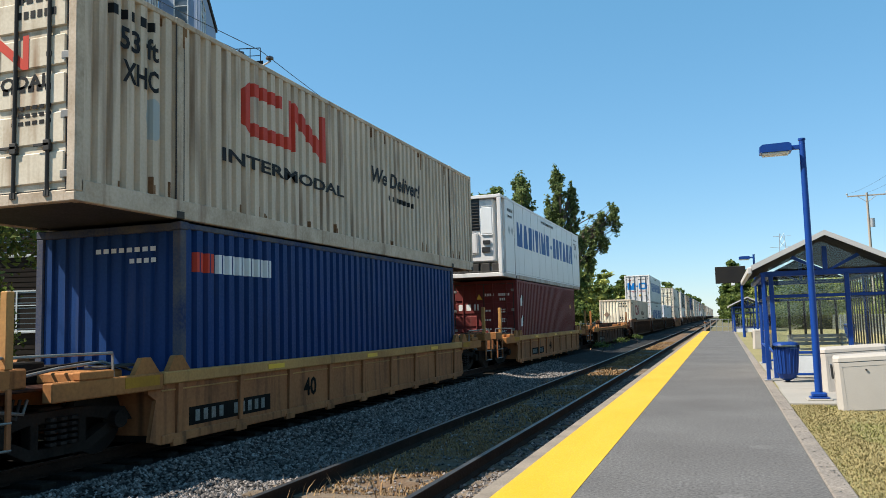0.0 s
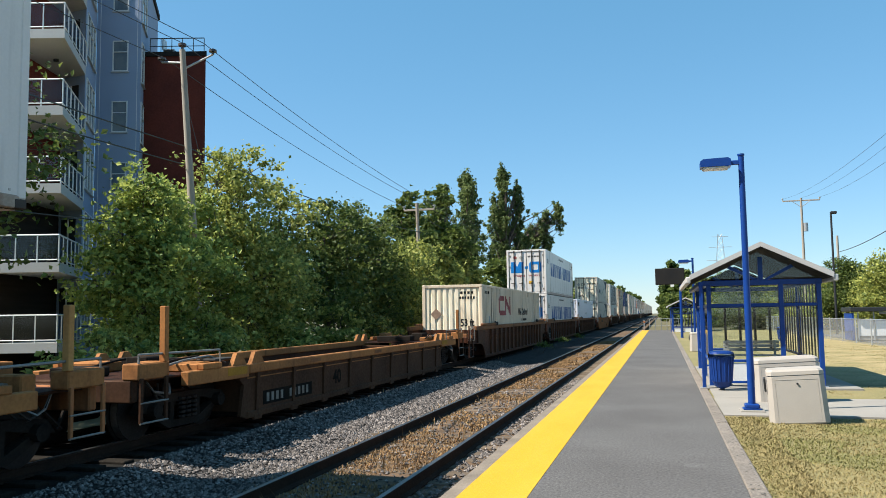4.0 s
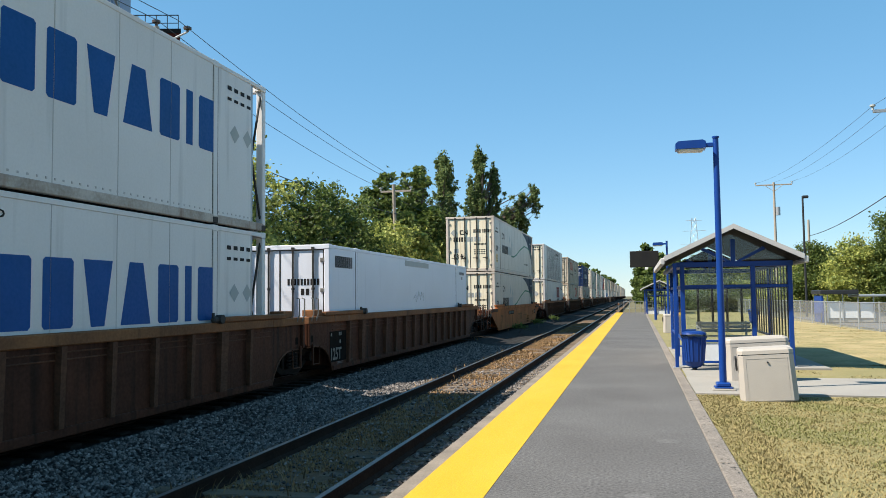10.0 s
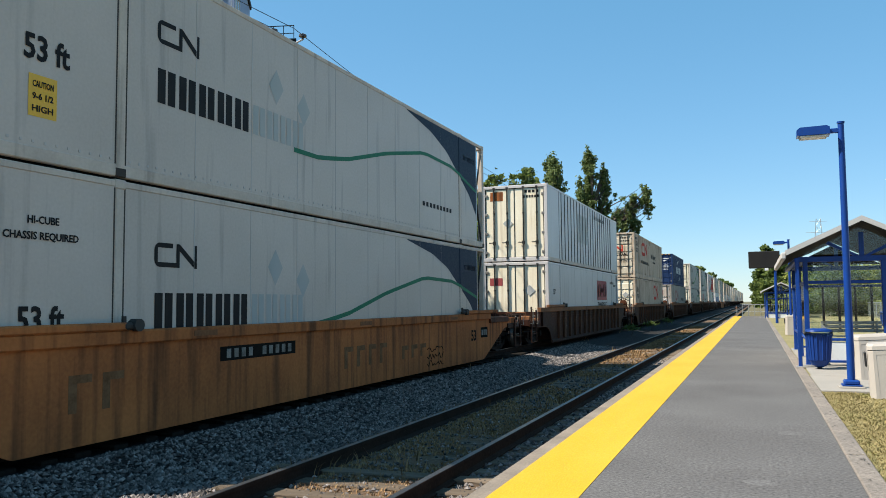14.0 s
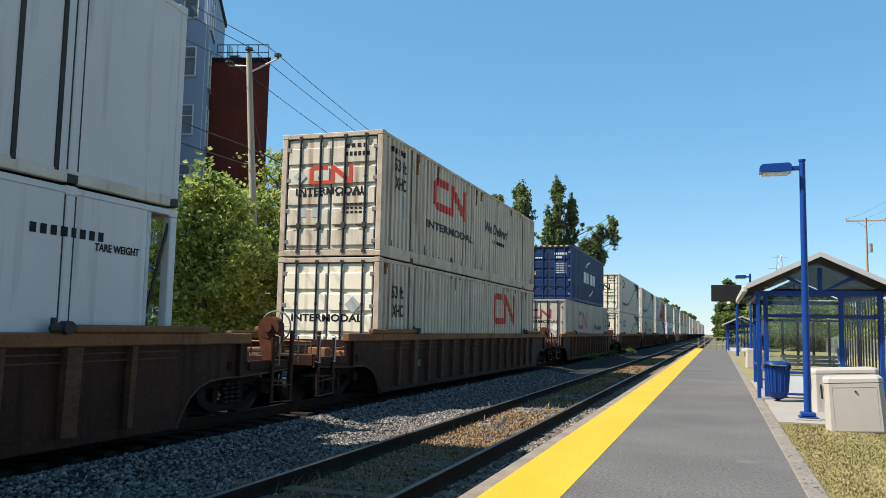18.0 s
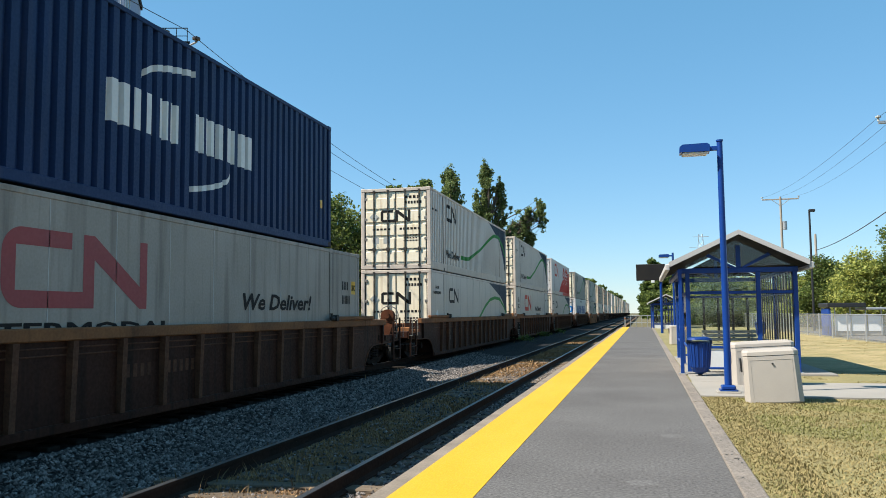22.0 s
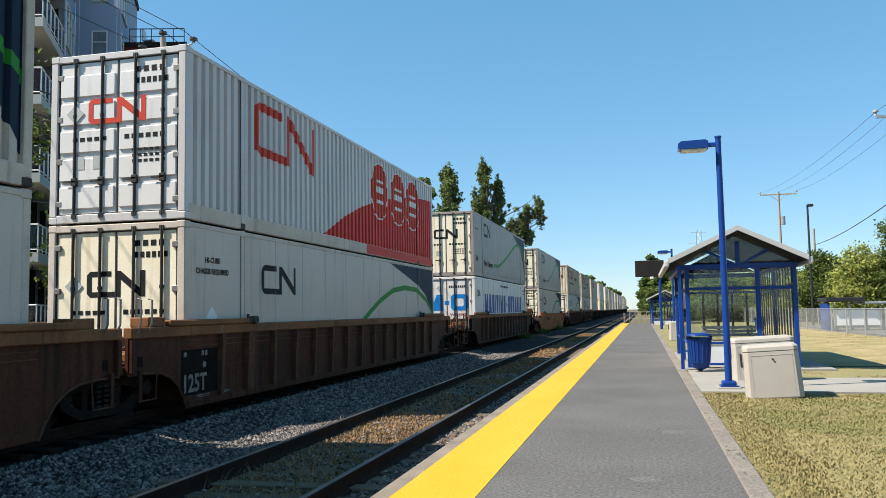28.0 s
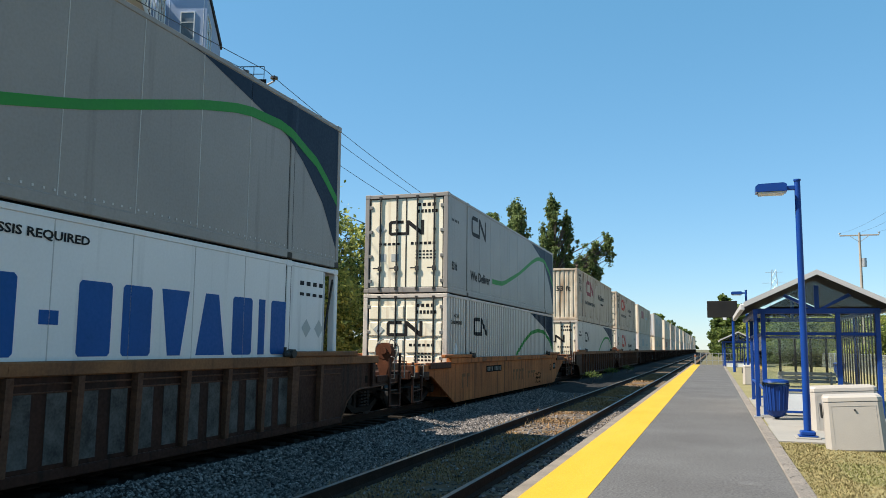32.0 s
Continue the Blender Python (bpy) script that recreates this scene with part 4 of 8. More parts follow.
    def low_wave(self, ink="ink_green"):
        def crest(y):
            return float(np.interp(y, [8.4, 10.0, 11.3, 12.6, 13.9, 15.2, 16.15], [1.1, 1.72, 2.08, 2.2, 2.16, 1.8, 1.25]))
        self.paint("navy_field", 11.0, 16.02, lambda y: float(np.interp(y, [11.0, 13.0, 14.2, 15.1, 16.05], [2.94, 2.55, 2.3, 2.0, 1.2])), lambda y: 2.94, "ink_navy", "dark navy curved field")
        self.paint("green_wave", 8.5, 16.02, lambda y: crest(y) - 0.08, lambda y: crest(y) + 0.08, ink, "curving green stripe").location.x = 0.003


def old_cream(paint="cream_old", logo="ink_red", label="weathered cream ribbed 53-foot container with a red carrier sign", doors="ribbed", sized=True):
    b = Box(label, paint, style="ribbed", doors=doors, ends="oldend" if paint == "cream_old" else "litrustyend")
    b.badge(3.6, 6.5, 1.66, 2.6, logo, 0.25)
    if sized:
        b.words("INTERMODAL", 0.30, 3.0, 1.08, "ink_black", 4.25)
    b.words("We Deliver!", 0.5, 8.65, 1.68, "ink_black", 3.0)
    b.small(9.6, 11.3, 1.35, 1.47, n=7)
    b.rust(len(label), 26 if paint == "cream_old" else 9)
    b.small(0.6, 1.5, 2.62, 2.76, n=5)
    if sized:
        b.words("53 ft", 0.42, 0.75, 2.2, "ink_black", 0.75)
        b.words("XHC", 0.42, 0.8, 1.75, "ink_black", 0.7)
    b.paint("mark", 1.25, 1.6, lambda v: 1.35 - 0.3 * math.sqrt(max(0, 1 - ((v - 1.425) / 0.175) ** 2)), lambda v: 1.35 + 0.3 * math.sqrt(max(0, 1 - ((v - 1.425) / 0.175) ** 2)), "ink_grey", "oval scuffed marker plate")
    return b


def finish_end(b, red=False, old=False):
    """Writing and placards of a door end."""
    b.end_badge(-0.55, 0.55, 1.75, 2.2, "ink_red" if red else "ink_black")
    b.end_small(0.35, 0.95, 2.62, n=4, h=0.1)
    b.end_small(0.35, 1.0, 2.42, n=6, h=0.1)
    b.end_small(-0.85, -0.15, 1.45, n=5, h=0.07)
    b.end_small(0.15, 0.95, 1.45, n=6, h=0.08)
    if old:
        b.end_words("INTERMODAL", 0.24, -0.9, 1.5, "ink_black", 1.8)
    for k in range(3):
        b.end_small(0.3, 0.95, 1.22 - 0.1 * k, n=6, h=0.05)
    b.end_diamond(-0.8, 1.95, 0.17, "ink_grey")
    b.end_block(-0.85, -0.62, 0.95, 1.18, "ink_grey")
    b.end_block(-0.45, -0.22, 0.95, 1.18, "ink_grey")


def new_grey(style="ribbed", wave="high", label="light grey ribbed 53-foot container with a green wave stripe", doors="ribbed", ends="litrustyend", paint="grey"):
    b = Box(label, paint, style=style, doors=doors, ends=ends)
    if wave == "high":
        b.badge(2.4, 4.1, 2.02, 2.7, "ink_black", 0.2)
        b.words("We Deliver", 0.42, 2.3, 0.56, "ink_black", 2.35)
        b.wave()
    else:
        b.badge(2.75, 4.35, 1.82, 2.42, "ink_black", 0.2)
        b.low_wave()
        b.words("HI-CUBE", 0.14, 0.65, 2.34, "ink_black", 0.5)
        b.words("CHASSIS REQUIRED", 0.14, 0.35, 2.14, "ink_black", 1.1)
        b.paint("placard", 0.7, 1.06, lambda v: 1.2 + abs(v - 0.88), lambda v: 1.56 - abs(v - 0.88), "ink_white", "pale diamond placard")
    if wave == "high":
        b.small(0.35, 1.1, 2.2, 2.28, n=5)
    finish_end(b)
    return b


def blue_letters(label, end=True):
    b = Box(label, "white", style="sheet", doors="plain" if end else "none", ends="white", tail=0.5 if end else 0.0, head=0.0 if end else 0.55)
    b.blocks("mabivimb-bbvabib", 2.25, 14.3, 1.29, 2.24, "ink_blue", "large blue lettering block")
    if end:
        b.words("53 ft", 0.40, 0.6, 2.12, "ink_black", 0.62)
    else:
        b.words("53 ft", 0.34, 14.75, 2.15, "ink_black", 0.58)
        b.small(0.95, 1.75, 2.5, 2.62, n=8)
        b.words("TARE WEIGHT", 0.12, 0.95, 2.28, "ink_black", 0.65)
        for y in (0.95, 1.4):
            b.paint("placard", y, y + 0.36, lambda v, c=y + 0.18: 1.62 + abs(v - c), lambda v, c=y + 0.18: 1.98 - abs(v - c), "ink_grey", "pale diamond placard")
    b.words("HI-CUBE CHASSIS REQUIRED", 0.15, 6.7, 2.68, "ink_black", 2.6)
    b.small(14.6, 15.6, 2.6, 2.68, n=4)
    b.small(14.6, 15.6, 2.4, 2.46, n=4)
    for y in (14.7, 15.2):
        b.paint("placard", y, y + 0.36, lambda v, c=y + 0.18: 1.6 + abs(v - c), lambda v, c=y + 0.18: 1.96 - abs(v - c), "ink_grey", "pale diamond placard")
    if end:
        e, f = b.ey - 0.002, b.ey + 0.003
        part("mark", G().ext([(-1.02, 1.45), (-0.2, 1.45), (-0.2, 2.2), (-0.46, 2.2), (-0.61, 1.85), (-0.76, 2.2), (-1.02, 2.2)], "y", e, f), M["ink_sky"], b.ob, "bright blue notched block")
        b.end_block(-0.11, 0.1, 1.72, 1.9, "ink_sky")
        ring = [(0.28, 1.45), (0.88, 1.45), (0.98, 1.57), (0.98, 2.08), (0.88, 2.2), (0.28, 2.2), (0.18, 2.08), (0.18, 1.57)]
        hole = [(0.58 + 0.45 * (x - 0.58), 1.825 + 0.5 * (z - 1.825)) for x, z in ring]
        g = G().add([(x, y, z) for y in (e, f) for x, z in ring + hole], [q for k in range(8) for n in ((k + 1) % 8,) for q in ((k, n, 8 + n, 8 + k), (16 + n, 16 + k, 24 + k, 24 + n), (n, k, 16 + k, 16 + n), (8 + k, 8 + n, 24 + n, 24 + k))])
        part("mark", g, M["ink_sky"], b.ob, "bright blue ring block")
        b.end_words("Freight", 0.2, -0.85, 1.2, "ink_dullred", 0.75)
        b.end_words("WORKS", 0.17, 0.12, 1.2, "ink_dullred", 0.75)
        b.end_small(0.1, 0.9, 2.5, n=8, h=0.11)
        for x in (-0.75, -0.35):
            b.end_diamond(x, 2.5, 0.14, "ink_dullred" if x < -0.5 else "ink_grey")
        b.end_block(0.15, 0.4, 0.7, 0.9, "reflector")
    return b


def place(b, y, z):
    b.ob.location, b.ob.scale = (XC, y, z), (1, 1, STACK)
    MOVING.append((b.ob, XC, y, z))
    return b


def again(src, y, z):
    ob = copy_thing(src.ob, pose(XC, y, z))
    MOVING.append((ob, XC, y, z))


# -- the wagons --
def wheelset_truck(car, y):
    t = part("truck", G().box(-0.95, 0.95, y - 0.18, y + 0.18, 0.28, 0.56, 0.02), M["truck"], car, "wheel truck with cast side frames")
    for s in (-1, 1):
        x = s * 1.0
        top = [(-1.22, 0.26), (-1.08, 0.45), (-0.5, 0.52), (0.5, 0.52), (1.08, 0.45), (1.22, 0.26), (1.02, 0.27), (0.46, 0.38), (-0.46, 0.38), (-1.02, 0.27)]
        low = [(-1.0, 0.24), (-0.46, -0.04), (0.46, -0.04), (1.0, 0.24), (0.9, 0.32), (0.4, 0.08), (-0.4, 0.08), (-0.9, 0.32)]
        g = G().ext([(y + u, v) for u, v in top][::-1], "x", x - 0.08, x + 0.08).ext([(y + u, v) for u, v in low], "x", x - 0.08, x + 0.08)
        for u in (-0.42, 0.3):
            g.box(x - 0.075, x + 0.075, y + u, y + u + 0.12, 0.06, 0.4, 0.01)
        fr = part("side_frame", g, M["truck"], t, "cast side frame with open windows")
        for k in (-0.16, 0.0, 0.16):
            g = G()
            for q in range(5):
                g.rod((x + s * 0.1, y + k, 0.1 + q * 0.075), (x + s * 0.1, y + k, 0.14 + q * 0.075), 0.065, 8)
            part("spring", g, M["wheel"], fr)
        for k in (-0.89, 0.89):
            part("axle_box", G().rod((x, y + k, 0.3), (x + s * 0.19, y + k, 0.3), 0.12, 10), M["truck"], fr)
    def rounded(g):
        """Wheels stay circles in a wagon that is drawn a little lower."""
        g.v = [(a, b, 0.3 + (c - 0.3) / LOWERED) for a, b, c in g.v]
        return g

    for k in (-0.89, 0.89):
        for s in (-1, 1):
            x = s * 0.7525
            w = part("wheel", rounded(G().rod((x - s * 0.09, y + k, 0.3), (x + s * 0.05, y + k, 0.3), 0.44, 24).rod((x - s * 0.115, y + k, 0.3), (x - s * 0.085, y + k, 0.3), 0.475, 24)), M["wheel"], t, "steel wheel", True)
            ring = G()
            for q in range(28):
                a, b2 = 2 * math.pi * q / 28, 2 * math.pi * (q + 1) / 28
                ring.add([(x + e, y + k + 0.443 * math.cos(c), 0.3 + 0.443 * math.sin(c)) for c in (a, b2) for e in (-0.065, 0.045)], [(0, 1, 3, 2)])
            part("tread", rounded(ring), M["tread"], w, "bright worn tread")
        part("axle", G().rod((-0.75, y + k, 0.3), (0.75, y + k, 0.3), 0.08, 10), M["wheel"], t)
    return t


def span(y, d, u0, u1):
    return min(y + d * u0, y + d * u1), max(y + d * u0, y + d * u1)


def ladder(car, y, d, mat, top=1.32):
    """Two flat posts at the corner of the car with rungs between them; y is the post nearer the well."""
    lad = part("ladder", G().box(1.42, 1.46, *span(y, d, 0, 0.08), 0.04, top - 0.13, 0.006), M[mat], car, "flat steel ladder post")
    part("post", G().box(1.42, 1.46, *span(y, d, 0.62, 0.71), 0.02, top, 0.006), M[mat], lad)
    for z in (0.06, 0.36):
        part("rung", G().rod((1.45, y, z), (1.45, y + d * 0.68, z - 0.03), 0.015, 6), M["litworn"], lad)
    part("step", G().box(1.1, 1.42, min(y + d * 0.1, y + d * 0.6), max(y + d * 0.1, y + d * 0.6), 0.4, 0.43, 0.004), M["gasket"], lad, "dark grated step")
    for q in (0.12, 0.75):
        part("handle", G().pipe([(1.43, y + d * q, 0.72), (1.52, y + d * q, 0.7), (1.52, y + d * q, top - 0.1), (1.43, y + d * q, top - 0.08)], 0.013, 6), M["steel"], lad, "bent steel grab handle")
    return lad


def deck_gear(car, y, d, out, z, sill):
    """Boxes, pipes and grating on the platform over a truck."""
    for q, (x0, x1, u0, u1, h) in enumerate(((0.55, 1.2, 0.5, 1.25, 0.14), (-0.9, 0.3, 0.3, 0.75, 0.2), (-1.1, -0.4, 1.0, 1.6, 0.18), (0.1, 0.5, 1.05, 1.6, 0.28), (0.75, 1.15, 1.95, 2.2, 0.24), (-0.5, 0.2, 2.1, 2.6, 0.16))):
        if u1 < out:
            part("deck_box", G().box(x0, x1, *span(y, d, u0, u1), z, z + h, 0.02), M[sill] if q % 2 == 0 else M["truck"], car, "worn equipment box on the deck")
    for x in (1.05, 0.85, -0.2):
        part("brake_pipe", G().pipe([(x, y + d * 0.15, z + 0.1), (x, y + d * 0.7, z + 0.25), (x - 0.1, y + d * 1.3, z + 0.2), (x - 0.1, y + d * min(out, 2.4), z + 0.06)], 0.022, 6), M["truck"] if x < 1 else M["steel"], car, "bent brake pipe")
    part("tread_grate", G().box(0.95, 1.3, *span(y, d, 0.1, 0.9), z + 0.17, z + 0.2, 0.005), M["gasket"], car, "dark tread grating")


def hand_brake(car, y, d):
    bx = part("brake_stand", G().ext([(0.98, 1.4), (0.94, 1.25), (1.06, 0.78), (1.2, 0.74), (1.36, 1.24), (1.34, 1.4)], "y", y - 0.09, y + 0.09).rod((1.15, y - 0.1, 1.38), (1.15, y + 0.1, 1.38), 0.2, 18).rod((1.15, y - 0.15, 1.38), (1.15, y + 0.15, 1.38), 0.09, 12), M["rustcase"], car, "rounded rusty hand brake housing")
    ring = [(1.1 + 0.29 * math.cos(q * math.pi / 10), y + d * 0.24, 1.4 + 0.29 * math.sin(q * math.pi / 10)) for q in range(21)]
    part("brake_wheel", G().pipe(ring, 0.017, 5), M["steel"], bx, "round hand brake wheel")
    for q in range(0, 20, 4):
        part("spoke", G().rod(ring[q], (1.1, y + d * 0.2, 1.4), 0.011, 5), M["steel"], bx)


def end_frame(car, y, d, body, sill, coupler, brake=False, T=1.28, slim=False):
    """The arched platform over a truck; y is the well's end, d the way out of the car, T the top of its sill."""
    out = 3.15 if coupler else 1.55
    part("center_sill", G().box(-0.3, 0.3, *span(y, d, 0, out + 0.1), 0.5, 0.85, 0.02), M[body], car)
    deck_gear(car, y, d, out, 0.73, sill)
    part("end_deck", G().box(-1.28, 1.28, *span(y, d, 0, out), 0.69, 0.73, 0.01), M[body], car, "grimy end platform deck")
    part("bolster_beam", G().box(-1.33, 1.33, *span(y, d, 1.5, 1.9 if coupler else 1.6), 0.55, 0.69, 0.02), M[body], car)
    arch = [(0.02, -0.13), (0.12, 0.06), (0.3, 0.3), (0.5, 0.44), (0.75, 0.52), (1.1, 0.55), (1.55, 0.55)]
    if coupler:
        arch += [(2.0, 0.56), (out, 0.62)]
    for s in (-1, 1):
        x = s * 1.36
        if coupler:
            poly = arch + [(out, 0.78), (1.75, 0.8), (1.75, T - 0.17), (-0.02, T - 0.17), (-0.02, -0.13)]
        else:
            poly = arch + [(out, T - 0.17), (-0.02, T - 0.17), (-0.02, -0.13)]
        poly = [(y + d * u, v) for u, v in poly]
        if not slim:
            part("end_plate", G().ext(poly if d > 0 else poly[::-1], "x", x - 0.025, x + 0.025), M[body], car, "arched side plate over the truck")
            # the arch's lit edge is put into the flange's lighter colour
            part("arch_flange", G().pipe([(x + s * 0.03, y + d * u, v) for u, v in arch], 0.022, 5), M["litworn"], car, "flange along the arch, coloured lighter as if lit")
            part("brace", G().box(x + s * 0.06 - 0.035, x + s * 0.06 + 0.035, *span(y, d, 1.45, 1.54), 0.57, T - 0.18, 0.01), M[body], car)
            part("slot", G().box(x + s * 0.026 - 0.004, x + s * 0.026 + 0.004, *span(y, d, 1.2, 1.32), 0.66, 0.82), M["stencil_dark"], car, "dark slot in the end plate")
        part("end_sill", G().box(x - 0.06, x + 0.09, *span(y, d, 0, 1.77 if coupler else 1.55), T - 0.18, T - 0.005, 0.015), M[sill], car)
        if coupler:
            part("low_sill", G().box(x - 0.05, x + 0.06, *span(y, d, 1.78, out), 0.64, 0.8, 0.012), M[body], car)
        if not coupler:
            part("deck_block", G().box(x - 0.3, x + 0.02, *span(y, d, 0.62, 1.05), T - 0.01, T + 0.15, 0.015), M[sill], car, "raised steel block on the sill")
    if coupler:
        e = y + d * 3.25
        part("coupler", G().box(-0.12, 0.12, min(e, e + d * 0.45), max(e, e + d * 0.45), 0.52, 0.78, 0.03).rod((0.3, e - d * 0.2, 0.6), (0.42, e + d * 0.25, 0.15), 0.03, 6), M["truck"], car, "knuckle coupler and hose")
        part("end_beam", G().box(-1.38, 1.38, *span(y, d, 3.03, 3.16), 0.62, 0.86, 0.02), M[body], car)
        ladder(car, y + d * 2.4, d, body, T + 0.04)
        if brake and d > 0:
            hand_brake(car, y + d * 2.85, d)
        for u in (2.9, 3.12):
            part("handrail", G().pipe([(1.2, y + d * u, 0.74), (1.2, y + d * u, 1.1), (0.6, y + d * u, 1.12), (0.6, y + d * u, 0.74)], 0.016, 6), M[sill], car, "bent steel handrail")
    else:
        lad = part("ladder", G().box(1.42, 1.46, *span(y, d, 1.3, 1.37), 0.12, 0.62, 0.006), M[body], car, "flat steel ladder post")
        part("rung", G().pipe([(1.44, y + d * 1.34, 0.14), (1.44, y + d * 0.95, 0.14), (1.44, y + d * 0.92, 0.56)], 0.014, 6), M["litworn"], lad)
        for u in (1.15, 1.42):
            part("handrail", G().pipe([(1.44, y + d * u, T - 0.1), (1.5, y + d * u, T + 0.05), (1.5, y + d * u, T + 0.42), (1.44, y + d * u, T + 0.44)], 0.016, 6), M["steel"], car, "bent steel handrail")


def tan_end(car, y, d, body, sill, T, tall):
    """The low open end of a tan wagon: a sill that stops over the truck, then a corner beam with a post and steps."""
    part("center_sill", G().box(-0.3, 0.3, *span(y, d, 0, 3.2), 0.45, T - 0.1, 0.02), M[body], car)
    part("end_deck", G().box(-1.2, 1.2, *span(y, d, 0, 2.95), T - 0.1, T - 0.06, 0.01), M["dkbrown"], car, "grimy end platform deck")
    deck_gear(car, y, d, 3.1, T - 0.06, "tanorange")
    for s in (-1, 1):
        x = s * 1.36
        poly = [(y + d * u, v) for u, v in ((-0.02, -0.13), (0.0, -0.13), (0.22, -0.06), (0.1, 0.5), (0.25, 0.6), (0.25, T - 0.19), (-0.02, T - 0.19))]
        part("end_plate", G().ext(poly if d > 0 else poly[::-1], "x", x - 0.03, x + 0.03), M[body], car, "bent end of the well side")
        part("end_sill", G().box(x - 0.06, x + 0.09, *span(y, d, 0.02, 1.9), T - 0.24, T - 0.004, 0.015), M["tanorange"], car)
        part("sill_block", G().box(x - 0.02, x + 0.1, *span(y, d, 0.95, 1.5), T - 0.002, T + 0.1, 0.012), M["tanorange"], car, "raised block on the end sill")
        part("marker_panel", G().box(x + s * 0.09, x + s * 0.094, *span(y, d, 0.1, 0.75), T - 0.17, T - 0.03), M["fadedyellow"], car, "faded yellow panel")
        for u in (-0.35, 0.3):
            lug = [(y + d * (u - 0.24), T - 0.002), (y + d * (u + 0.24), T - 0.002), (y + d * (u + 0.1), T + 0.22), (y + d * (u - 0.06), T + 0.22)]
            part("guide_lug", G().ext(lug if d > 0 else lug[::-1], "x", x - 0.02, x + 0.06), M["tanorange"], car, "triangular container guide lug")
        part("corner_beam", G().box(x - 0.22, x + 0.06, *span(y, d, 2.42, 3.1), T - 0.05, T + 0.2, 0.02), M["tanorange"], car, "box beam at the corner of the wagon")
    part("end_beam", G().box(-1.3, 1.3, *span(y, d, 2.95, 3.1), 0.5, T - 0.05, 0.02), M[body], car)
    part("coupler", G().box(-0.12, 0.12, *span(y, d, 3.2, 3.65), 0.48, 0.74, 0.03).rod((0.3, y + d * 3.1, 0.6), (0.42, y + d * 3.5, 0.15), 0.03, 6), M["truck"], car, "knuckle coupler and hose")
    lad = part("ladder", G().box(1.41, 1.45, *span(y, d, 2.43, 2.49), 0.2, T - 0.02, 0.006), M[body], car, "flat steel ladder post")
    part("post", G().box(1.41, 1.45, *span(y, d, 3.02, 3.08), 0.2, T - 0.02, 0.006), M[body], lad)
    for z in (0.2, 0.5):
        part("rung", G().rod((1.44, y + d * 2.43, z), (1.44, y + d * 3.08, z), 0.016, 6), M["steel"], lad)
    part("stand", G().box(1.33, 1.43, *span(y, d, 2.4, 2.5), T + 0.195, 1.96 if tall else 1.3, 0.01), M[sill], car, "upright steel stanchion")
    part("handrail", G().pipe([(1.38, y + d * 3.05, T + 0.19), (1.38, y + d * 3.05, 1.22), (1.38, y + d * 0.9, 1.2), (1.38, y + d * 0.88, T)], 0.02, 6), M["steel"], car, "long bent steel handrail")
    for k in range(3):
        part("air_hose", G().pipe([(1.1 - 0.1 * k, y + d * 1.9, T - 0.2), (1.25 - 0.1 * k, y + d * 2.1, 0.55 - 0.06 * k), (1.15, y + d * 2.35, 0.6), (1.1, y + d * 2.5, T - 0.1)], 0.02, 5), M["gasket"] if k else M["steel"], car, "bent air hose")


